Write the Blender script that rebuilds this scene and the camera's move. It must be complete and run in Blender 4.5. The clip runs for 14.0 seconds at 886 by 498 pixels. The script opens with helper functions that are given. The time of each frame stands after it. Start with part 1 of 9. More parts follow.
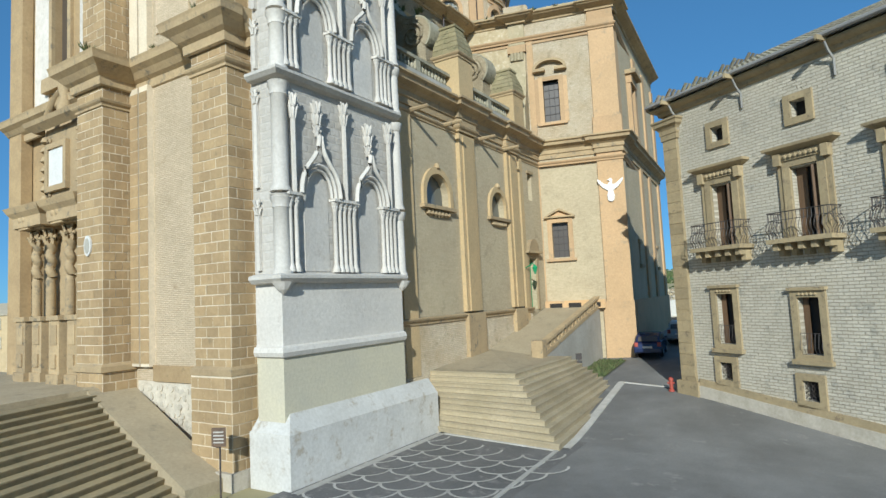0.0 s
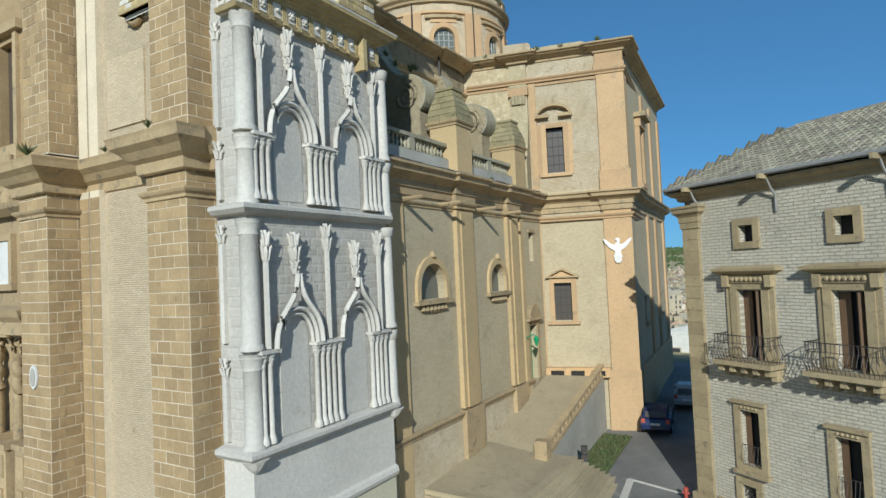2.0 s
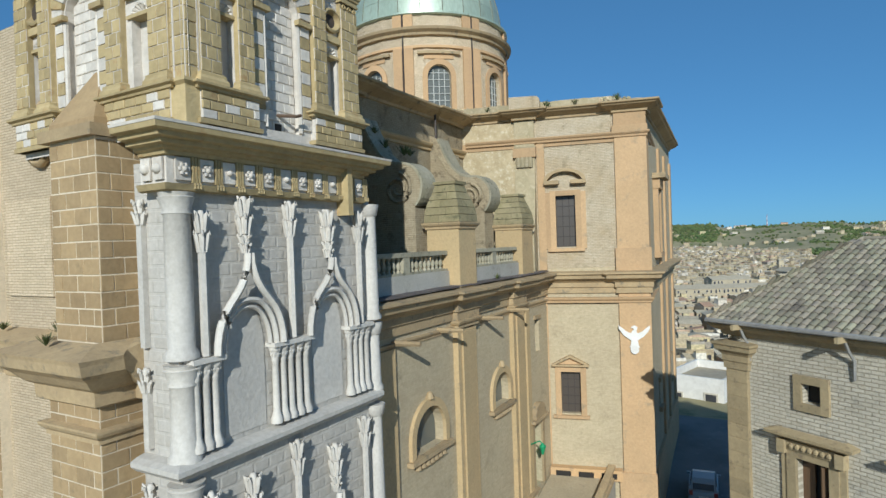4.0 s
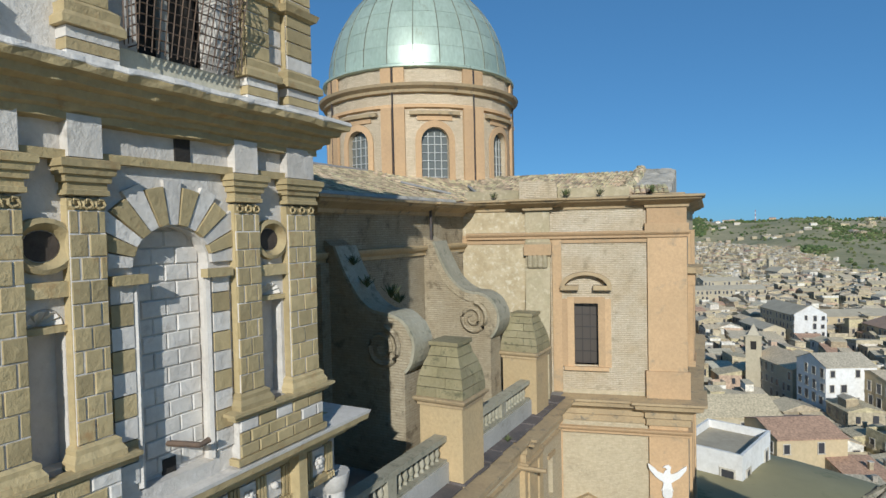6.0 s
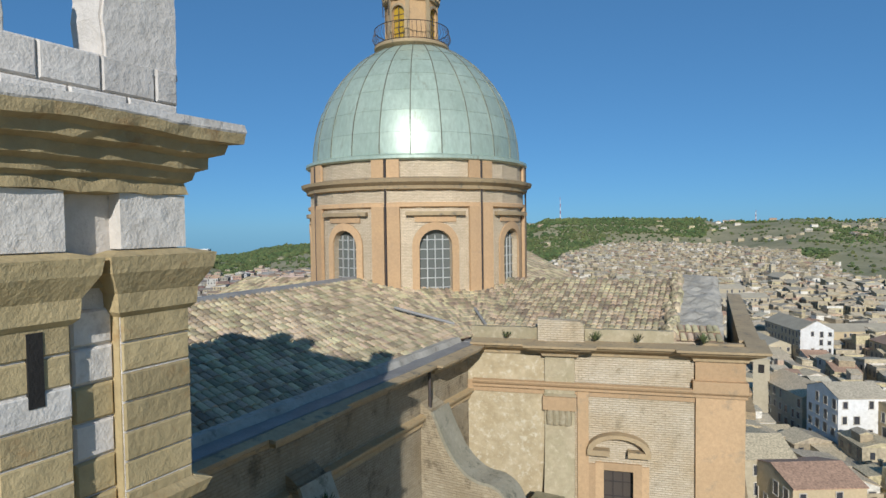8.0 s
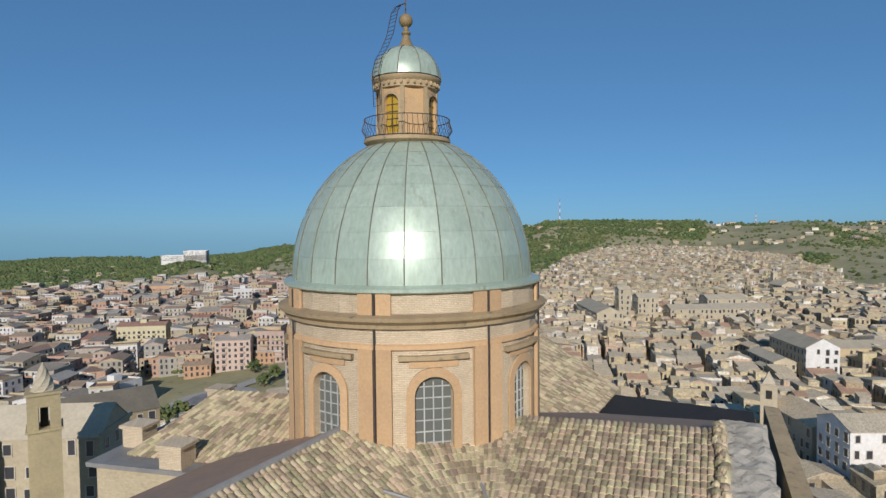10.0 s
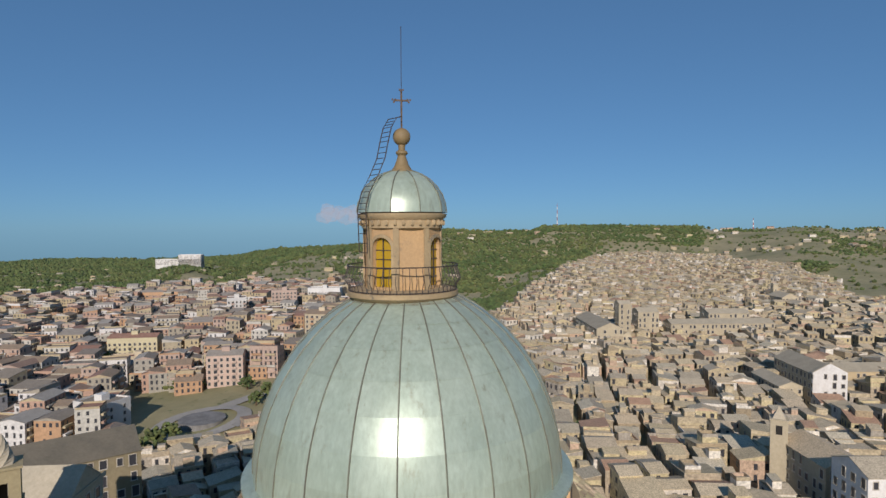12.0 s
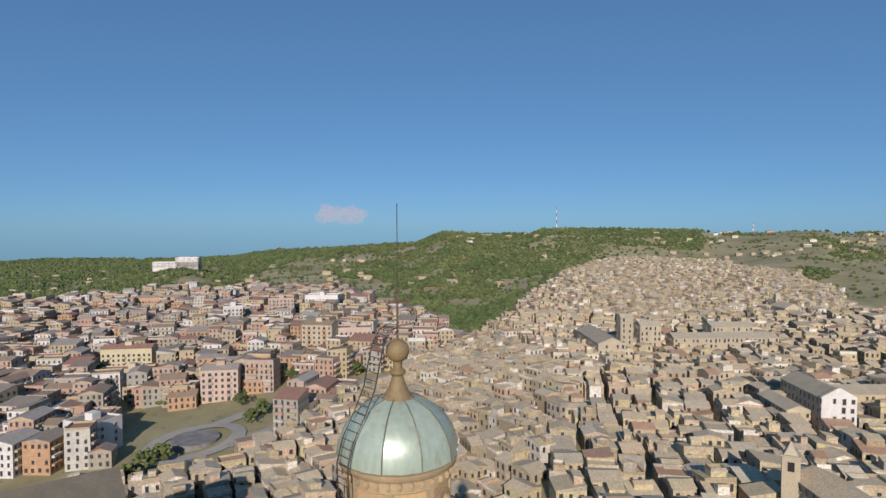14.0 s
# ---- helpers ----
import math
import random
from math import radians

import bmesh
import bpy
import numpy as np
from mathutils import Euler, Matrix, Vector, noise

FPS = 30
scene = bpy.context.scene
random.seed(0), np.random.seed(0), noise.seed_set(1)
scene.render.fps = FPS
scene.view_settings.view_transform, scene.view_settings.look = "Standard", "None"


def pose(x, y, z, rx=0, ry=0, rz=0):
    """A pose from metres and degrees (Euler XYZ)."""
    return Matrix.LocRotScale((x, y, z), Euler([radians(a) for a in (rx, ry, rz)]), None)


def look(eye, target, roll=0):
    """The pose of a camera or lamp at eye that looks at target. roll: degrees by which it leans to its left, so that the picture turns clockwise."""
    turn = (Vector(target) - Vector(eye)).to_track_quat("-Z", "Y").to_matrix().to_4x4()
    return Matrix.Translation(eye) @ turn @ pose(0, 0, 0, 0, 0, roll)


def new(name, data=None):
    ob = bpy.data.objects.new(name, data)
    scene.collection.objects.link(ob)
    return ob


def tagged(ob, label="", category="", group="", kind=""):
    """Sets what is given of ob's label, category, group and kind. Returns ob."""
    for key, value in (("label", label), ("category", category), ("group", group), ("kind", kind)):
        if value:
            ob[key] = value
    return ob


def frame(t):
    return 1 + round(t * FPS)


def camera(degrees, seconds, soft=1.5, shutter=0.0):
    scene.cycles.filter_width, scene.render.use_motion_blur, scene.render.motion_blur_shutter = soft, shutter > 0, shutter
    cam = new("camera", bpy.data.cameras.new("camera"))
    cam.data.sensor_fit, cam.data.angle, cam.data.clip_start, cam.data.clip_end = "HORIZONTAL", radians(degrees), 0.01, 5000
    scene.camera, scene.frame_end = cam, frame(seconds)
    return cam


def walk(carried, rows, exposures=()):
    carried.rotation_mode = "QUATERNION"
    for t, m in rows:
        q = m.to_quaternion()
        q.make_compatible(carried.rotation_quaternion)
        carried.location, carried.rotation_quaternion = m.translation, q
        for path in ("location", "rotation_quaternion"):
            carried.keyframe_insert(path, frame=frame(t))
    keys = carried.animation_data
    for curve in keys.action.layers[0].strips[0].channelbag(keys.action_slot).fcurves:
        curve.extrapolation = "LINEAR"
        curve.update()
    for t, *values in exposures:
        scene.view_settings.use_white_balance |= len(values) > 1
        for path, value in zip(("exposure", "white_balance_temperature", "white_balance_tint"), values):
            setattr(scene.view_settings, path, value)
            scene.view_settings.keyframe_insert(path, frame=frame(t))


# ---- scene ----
cam = camera(74.0, 14.0)
PATH = [
    (0, (1.521, 1.06, 6.374), (0.464, 2.75, 6.537), -2.8),
    (0.5, (1.152, 1.47, 7.727), (0.103, 3.167, 7.871), -2.8),
    (1, (0.855, 1.938, 9.09), (-0.188, 3.64, 9.213), -2.8),
    (1.5, (0.565, 2.503, 10.509), (-0.474, 4.209, 10.608), -2.7),
    (2, (0.243, 3.092, 11.918), (-0.792, 4.802, 11.995), -2.6),
    (2.5, (-0.156, 3.646, 13.422), (-1.184, 5.361, 13.474), -2.4),
    (5, (-4.026, 9.182, 21.197), (-4.99, 10.933, 21.151), -1.7),
    (5.5, (-4.701, 10.42, 22.589), (-5.659, 12.175, 22.538), -1.6),
    (6, (-5.294, 11.512, 23.95), (-6.25, 13.268, 23.889), -1.2),
    (6.5, (-6.076, 12.871, 25.35), (-7.027, 14.63, 25.288), -1.1),
    (7, (-6.713, 14.086, 26.753), (-7.664, 15.845, 26.69), -1.02),
    (7.5, (-7.294, 15.134, 28.228), (-8.244, 16.893, 28.159), -1.02),
    (8, (-7.72, 15.955, 29.689), (-8.673, 17.711, 29.612), -0.74),
    (8.5, (-8.233, 16.907, 31.066), (-9.19, 18.662, 30.988), -0.9),
    (9, (-8.709, 17.865, 32.489), (-9.667, 19.619, 32.406), -0.8),
    (11.5, (-12.113, 23.721, 39.867), (-13.054, 25.484, 39.792), -0.3),
    (12, (-13.065, 25.33, 41.567), (-14.006, 27.094, 41.491), -0.3),
    (12.5, (-14.149, 27.148, 43.197), (-15.089, 28.912, 43.121), -0.2),
    (13, (-15.043, 28.635, 44.875), (-15.982, 30.4, 44.798), -0.2),
    (13.5, (-15.66, 29.64, 46.48), (-16.598, 31.405, 46.403), -0.1),
    (14, (-15.98, 30.20, 48.17), (-16.917, 31.966, 48.093), -0.1),
]
walk(cam, [(t, look(eye, target, roll)) for t, eye, target, roll in PATH], [(0, 0.28, 5850, 2), (2, 0.08, 5850, 2), (5, 0.03, 5900, 6), (9, -0.02, 6150, 12), (11.5, -0.18, 6600, 17), (13, -0.2, 6650, 18), (14, -0.03, 6650, 19)])

# ---- world, sun ----
SUN = Vector((0.95, -2.0, 1.02)).normalized()
world = bpy.data.worlds.new("sky")
scene.world = world
world.use_nodes = True
wn = world.node_tree.nodes
sky = wn.new("ShaderNodeTexSky")
sky.sky_type = "NISHITA"
sky.sun_disc = False
sky.sun_elevation = math.asin(SUN.z)
sky.sun_rotation = math.atan2(SUN.x, SUN.y)
sky.altitude = 800
sky.air_density = 0.7
sky.dust_density = 0.3
sky.ozone_density = 4.0
wn["Background"].inputs["Strength"].default_value = 0.12
soft = wn.new("ShaderNodeGamma")
soft.inputs["Gamma"].default_value = 0.52
tint = wn.new("ShaderNodeMix")
tint.data_type, tint.blend_type = "RGBA", "MULTIPLY"
tint.inputs[0].default_value = 1.0
tint.inputs[7].default_value = (0.66, 1.24, 1.70, 1)
world.node_tree.links.new(sky.outputs["Color"], soft.inputs["Color"])
world.node_tree.links.new(soft.outputs["Color"], tint.inputs[6])
world.node_tree.links.new(tint.outputs[2], wn["Background"].inputs["Color"])
sun_data = bpy.data.lights.new("sun", "SUN")
sun_data.energy = 4.3
sun_data.angle = radians(0.53)
sun_data.color = (1.0, 0.96, 0.88)
sun = new("sun", sun_data)
sun.rotation_euler = SUN.to_track_quat("Z", "Y").to_euler()
scene.view_settings.exposure = 0.0

# ---- materials ----
MATS = {}


def mat(name, a, b, scale=1.0, rough=0.85, bump=0.15, metal=0.0, grain=18.0, vary=0.12, c=None, spots=0.0, brick=None, stretch=(1, 1, 1), island=False):
    """Two tones a, b in large patches, fine grain, a third tone c in stains, tone steps from piece to piece; brick: width, height, mortar tone."""
    m = bpy.data.materials.new(name)
    m.use_nodes = True
    nt = m.node_tree
    n, link = nt.nodes, nt.links.new
    bs = n["Principled BSDF"]
    bs.inputs["Roughness"].default_value = rough
    bs.inputs["Metallic"].default_value = metal
    geo = n.new("ShaderNodeNewGeometry")
    mp = n.new("ShaderNodeMapping")
    mp.inputs["Scale"].default_value = stretch
    link(geo.outputs["Position"], mp.inputs["Vector"])

    def noise_tex(s, detail=4.0, r=0.6):
        t = n.new("ShaderNodeTexNoise")
        t.inputs["Scale"].default_value = s
        t.inputs["Detail"].default_value = detail
        t.inputs["Roughness"].default_value = r
        link(mp.outputs["Vector"], t.inputs["Vector"])
        return t

    def ramp(src, lo, hi):
        r = n.new("ShaderNodeMapRange")
        r.inputs["From Min"].default_value, r.inputs["From Max"].default_value = lo, hi
        link(src, r.inputs["Value"])
        return r.outputs["Result"]

    def mix(kind, fac, x, y):
        q = n.new("ShaderNodeMix")
        q.data_type, q.blend_type = "RGBA", kind
        if isinstance(fac, float):
            q.inputs[0].default_value = fac
        else:
            link(fac, q.inputs[0])
        for k, v in ((6, x), (7, y)):
            if isinstance(v, tuple):
                q.inputs[k].default_value = (*v, 1)
            else:
                link(v, q.inputs[k])
        return q.outputs[2]

    big = noise_tex(scale)
    col = mix("MIX", ramp(big.outputs["Fac"], 0.36, 0.64), a, b)
    if c:
        st = noise_tex(scale * 2.7 + 0.13, 6.0, 0.7)
        col = mix("MIX", ramp(st.outputs["Fac"], 0.66 - spots, 0.78 - spots), col, c)
    if island:
        rnd = geo.outputs["Random Per Island"]
    else:
        oi = n.new("ShaderNodeObjectInfo")
        rnd = oi.outputs["Random"]
    steps = n.new("ShaderNodeMapRange")
    steps.inputs["To Min"].default_value, steps.inputs["To Max"].default_value = 1 - vary, 1 + vary
    link(rnd, steps.inputs["Value"])
    tone = n.new("ShaderNodeHueSaturation")
    link(steps.outputs["Result"], tone.inputs["Value"])
    if vary > 0.25:
        shift = n.new("ShaderNodeMapRange")
        mul = n.new("ShaderNodeMath")
        mul.operation = "MULTIPLY"
        mul.inputs[1].default_value = 7.31
        frac = n.new("ShaderNodeMath")
        frac.operation = "FRACT"
        link(rnd, mul.inputs[0])
        link(mul.outputs[0], frac.inputs[0])
        link(frac.outputs[0], shift.inputs["Value"])
        shift.inputs["To Min"].default_value, shift.inputs["To Max"].default_value = 0.485, 0.532
        link(shift.outputs["Result"], tone.inputs["Hue"])
    link(col, tone.inputs["Color"])
    col = tone.outputs["Color"]
    fine = noise_tex(grain, 5.0, 0.7)
    col = mix("MULTIPLY", 1.0, col, mix("MIX", ramp(fine.outputs["Fac"], 0.3, 0.7), (0.80, 0.79, 0.77), (1.0, 1.0, 1.0)))
    height = fine.outputs["Fac"]
    if brick:
        bw, bh, mortar = brick[:3]
        run = brick[3] if len(brick) > 3 else (1.0, 1.0)
        sep = n.new("ShaderNodeSeparateXYZ")
        link(geo.outputs["Position"], sep.inputs[0])
        add = n.new("ShaderNodeVectorMath")
        add.operation = "DOT_PRODUCT"
        link(geo.outputs["Position"], add.inputs[0])
        add.inputs[1].default_value = (*run, 0.0)
        com = n.new("ShaderNodeCombineXYZ")
        link(add.outputs["Value"], com.inputs[0])
        link(sep.outputs[2], com.inputs[1])
        wob = n.new("ShaderNodeVectorMath")
        wob.operation = "MULTIPLY_ADD"
        low = noise_tex(3.0)
        link(low.outputs["Color"], wob.inputs[0])
        wob.inputs[1].default_value = (0.05, 0.03, 0)
        link(com.outputs[0], wob.inputs[2])
        bt = n.new("ShaderNodeTexBrick")
        bt.inputs["Scale"].default_value = 1.0
        bt.inputs["Brick Width"].default_value, bt.inputs["Row Height"].default_value = bw, bh
        bt.inputs["Mortar Size"].default_value = bh * 0.14
        bt.inputs["Mortar Smooth"].default_value = 0.4
        bt.inputs["Color1"].default_value = (1, 1, 1, 1)
        bt.inputs["Color2"].default_value = (0.88, 0.87, 0.85, 1)
        bt.inputs["Mortar"].default_value = (*mortar, 1)
        link(wob.outputs[0], bt.inputs["Vector"])
        col = mix("MULTIPLY", 1.0, col, bt.outputs["Color"])
        hm = n.new("ShaderNodeMath")
        hm.operation = "MULTIPLY_ADD"
        link(bt.outputs["Fac"], hm.inputs[0])
        hm.inputs[1].default_value = -0.9
        link(fine.outputs["Fac"], hm.inputs[2])
        height = hm.outputs[0]
    link(col, bs.inputs["Base Color"])
    if bump:
        bp = n.new("ShaderNodeBump")
        bp.inputs["Strength"].default_value = min(1.0, bump * 3)
        bp.inputs["Distance"].default_value = 0.03
        link(height, bp.inputs["Height"])
        link(bp.outputs["Normal"], bs.inputs["Normal"])
    rr = n.new("ShaderNodeMapRange")
    rr.inputs["To Min"].default_value, rr.inputs["To Max"].default_value = max(0.02, rough - 0.1), min(1, rough + 0.1)
    link(big.outputs["Fac"], rr.inputs["Value"])
    link(rr.outputs["Result"], bs.inputs["Roughness"])
    MATS[name] = m
    return m


tan_stone = mat("tan_ashlar", (0.36, 0.25, 0.13), (0.43, 0.305, 0.16), 0.9, c=(0.29, 0.215, 0.12), spots=0.07, grain=7, vary=0.13)
tan_mould = mat("tan_moulding", (0.46, 0.34, 0.19), (0.38, 0.28, 0.16), 0.7, c=(0.20, 0.17, 0.12), spots=0.10, grain=8)
olive_stone = mat("olive_limestone", (0.50, 0.385, 0.20), (0.42, 0.325, 0.165), 0.9, c=(0.40, 0.255, 0.11), spots=0.08, grain=6, bump=0.3, vary=0.16)
white_stone = mat("white_limestone", (0.71, 0.655, 0.58), (0.63, 0.575, 0.51), 0.9, c=(0.48, 0.43, 0.37), spots=0.07, grain=5, bump=0.32)
panel_white = mat("whitewashed_stone", (0.65, 0.605, 0.54), (0.585, 0.545, 0.49), 0.5, c=(0.52, 0.47, 0.41), spots=0.06, grain=9, bump=0.2)
panel_wall = mat("whitewashed_blocks", (0.635, 0.59, 0.53), (0.575, 0.535, 0.48), 0.5, c=(0.51, 0.465, 0.405), spots=0.06, grain=7, brick=(0.46, 0.28, (0.965, 0.96, 0.95)), bump=0.16)
cream_plaster = mat("cream_plaster", (0.66, 0.60, 0.44), (0.60, 0.55, 0.42), 0.5, grain=10)
plinth_white = mat("plinth_limewash", (0.60, 0.58, 0.54), (0.52, 0.50, 0.46), 0.7, c=(0.42, 0.37, 0.30), spots=0.10, grain=9)
buff_plaster = mat("buff_brick_wall", (0.57, 0.475, 0.315), (0.51, 0.42, 0.28), 0.35, c=(0.42, 0.35, 0.23), spots=0.08, grain=8, brick=(0.28, 0.075, (0.90, 0.89, 0.87)), bump=0.14)
pale_brick = mat("pale_yellow_brick", (0.74, 0.60, 0.42), (0.66, 0.535, 0.37), 0.5, c=(0.56, 0.43, 0.28), spots=0.06, grain=14, brick=(0.27, 0.07, (0.72, 0.68, 0.62)), bump=0.3)
worn_brick = mat("weathered_brick", (0.60, 0.475, 0.31), (0.70, 0.60, 0.45), 0.6, c=(0.42, 0.34, 0.22), spots=0.09, grain=7, brick=(0.30, 0.085, (0.80, 0.77, 0.70)), bump=0.5)
flaked_render = mat("flaked_lime_render", (0.485, 0.395, 0.25), (0.40, 0.315, 0.185), 1.7, c=(0.56, 0.49, 0.35), spots=0.14, grain=4, bump=0.45)
mossy_plaster = mat("mossy_lime_plaster", (0.43, 0.355, 0.225), (0.355, 0.30, 0.18), 1.3, c=(0.50, 0.42, 0.285), spots=0.12, grain=6, bump=0.3)
buff_trim = mat("buff_stone_trim", (0.53, 0.38, 0.20), (0.47, 0.35, 0.19), 0.5, c=(0.38, 0.29, 0.17), spots=0.07, grain=9)
ochre = mat("ochre_plaster", (0.58, 0.37, 0.18), (0.52, 0.34, 0.18), 0.5, c=(0.38, 0.27, 0.16), spots=0.07, grain=12)
rubble_mat = mat("rubble_stone", (0.60, 0.54, 0.44), (0.48, 0.42, 0.33), 1.4, grain=8, bump=0.3)
grey_brick = mat("grey_brick_facade", (0.68, 0.62, 0.50), (0.60, 0.545, 0.44), 0.5, c=(0.45, 0.42, 0.35), spots=0.09, grain=9, brick=(0.38, 0.125, (0.66, 0.64, 0.60), (0.839, -0.545)), bump=0.9)
mortar = mat("pale_mortar", (0.74, 0.63, 0.47), (0.66, 0.56, 0.41), 1.0, grain=12)
palace_stone = mat("palace_tan_stone", (0.42, 0.325, 0.185), (0.35, 0.275, 0.16), 1.1, c=(0.22, 0.17, 0.11), spots=0.10, grain=8)
roof_tile = mat("clay_roof_tile", (0.53, 0.425, 0.275), (0.455, 0.345, 0.22), 0.7, c=(0.27, 0.205, 0.15), spots=0.09, vary=0.44, grain=8, island=True)
roof_piece = mat("clay_tile_piece", (0.53, 0.425, 0.275), (0.455, 0.345, 0.22), 0.7, c=(0.27, 0.205, 0.15), spots=0.09, vary=0.44, grain=8)
red_tile = mat("reddish_roof", (0.40, 0.26, 0.17), (0.34, 0.23, 0.16), 0.4, c=(0.24, 0.2, 0.15), spots=0.1, grain=5)
copper = mat("green_copper", (0.40, 0.48, 0.38), (0.46, 0.54, 0.435), 0.5, rough=0.36, bump=0.03, metal=0.25, grain=4, c=(0.33, 0.36, 0.27), spots=0.08, vary=0.06, stretch=(1.6, 1.6, 0.5))
seam_mat = mat("dull_copper_seam", (0.24, 0.25, 0.19), (0.18, 0.17, 0.13), 1.0, rough=0.55, metal=0.2)
lead = mat("grey_flashing", (0.30, 0.29, 0.27), (0.24, 0.23, 0.22), 1.2, rough=0.6)
asphalt = mat("asphalt", (0.18, 0.172, 0.16), (0.27, 0.26, 0.245), 0.30, c=(0.36, 0.34, 0.31), spots=0.06, grain=16, bump=0.1)
lava = mat("dark_cobble", (0.13, 0.125, 0.118), (0.17, 0.16, 0.15), 0.6, c=(0.26, 0.24, 0.22), spots=0.1, grain=14, bump=0.25)
pale_line = mat("pale_setts", (0.56, 0.53, 0.48), (0.46, 0.43, 0.38), 1.5, grain=20)
mossy_step = mat("mossy_step_stone", (0.36, 0.285, 0.16), (0.29, 0.235, 0.135), 0.6, c=(0.21, 0.18, 0.10), spots=0.10, grain=7)
sooty_brick = mat("sooty_brick", (0.43, 0.345, 0.22), (0.50, 0.42, 0.29), 0.5, c=(0.24, 0.19, 0.12), spots=0.12, grain=7, brick=(0.30, 0.085, (0.82, 0.79, 0.72)), bump=0.5)
step_stone = mat("worn_step_stone", (0.46, 0.38, 0.25), (0.40, 0.33, 0.21), 0.5, c=(0.32, 0.27, 0.18), spots=0.08, grain=10)
terrace_mat = mat("terrace_paving", (0.46, 0.375, 0.245), (0.40, 0.325, 0.21), 0.6, c=(0.31, 0.26, 0.175), spots=0.09, grain=9)
grey_render = mat("grey_render", (0.46, 0.43, 0.38), (0.38, 0.36, 0.31), 0.6, c=(0.3, 0.28, 0.24), spots=0.08, grain=12)
moss_render = mat("mossy_render", (0.42, 0.38, 0.28), (0.33, 0.30, 0.21), 0.9, c=(0.20, 0.19, 0.13), spots=0.12, grain=8)
dark_wood = mat("brown_wood", (0.16, 0.09, 0.045), (0.12, 0.07, 0.035), 3.0, rough=0.6, grain=20, stretch=(4, 4, 0.4))
# near-black colour that stands for shade inside hollows and behind openings
shade_dark = mat("interior_shade", (0.02, 0.017, 0.014), (0.03, 0.025, 0.02), 1.0)
iron = mat("wrought_iron", (0.045, 0.04, 0.038), (0.07, 0.05, 0.04), 4.0, rough=0.6)
rust = mat("rusty_iron", (0.15, 0.095, 0.06), (0.10, 0.07, 0.05), 5.0, rough=0.8)
green_paint = mat("green_door_paint", (0.02, 0.30, 0.12), (0.03, 0.26, 0.11), 2.0, rough=0.5)
white_paint = mat("white_painted", (0.80, 0.78, 0.74), (0.74, 0.72, 0.68), 2.0, rough=0.6)
gold_stone = mat("gilded_stucco", (0.30, 0.21, 0.10), (0.24, 0.17, 0.08), 2.0, rough=0.6)
leaf = mat("grass_and_weeds", (0.09, 0.13, 0.04), (0.12, 0.12, 0.05), 2.0, grain=20, bump=0.3)
forest_mat = mat("forest_green", (0.075, 0.11, 0.03), (0.13, 0.145, 0.045), 0.012, vary=0.35, grain=0.35, c=(0.045, 0.07, 0.022), spots=0.08, island=True)
land = mat("dry_land", (0.40, 0.335, 0.19), (0.25, 0.235, 0.115), 0.012, c=(0.12, 0.14, 0.055), spots=0.08, grain=0.12, bump=0.0)
car_blue = mat("blue_car_paint", (0.015, 0.025, 0.08), (0.018, 0.03, 0.09), 1.0, rough=0.25, bump=0.0)
car_grey = mat("silver_car_paint", (0.42, 0.43, 0.44), (0.40, 0.41, 0.42), 1.0, rough=0.3, bump=0.0)
rubber = mat("black_rubber", (0.02, 0.02, 0.02), (0.03, 0.03, 0.03), 3.0)
red_paint = mat("red_paint", (0.42, 0.08, 0.05), (0.35, 0.07, 0.05), 3.0, rough=0.5)


def glass_mat(name, tint, rough=0.08):
    m = bpy.data.materials.new(name)
    m.use_nodes = True
    b = m.node_tree.nodes["Principled BSDF"]
    b.inputs["Base Color"].default_value = (*tint, 1)
    b.inputs["Roughness"].default_value = rough
    b.inputs["Specular IOR Level"].default_value = 0.6
    return m


dark_glass = glass_mat("dusty_dark_glass", (0.075, 0.06, 0.048), 0.3)
bar_paint = mat("faded_grey_paint", (0.50, 0.50, 0.46), (0.42, 0.42, 0.39), 2.0, rough=0.6)
pale_glass = glass_mat("dust_and_reflection_glass", (0.13, 0.135, 0.12), 0.2)
# opaque amber colour stands for light coming through the lantern
amber_lit_glass = glass_mat("amber_lit_glass", (0.42, 0.26, 0.02), 0.2)

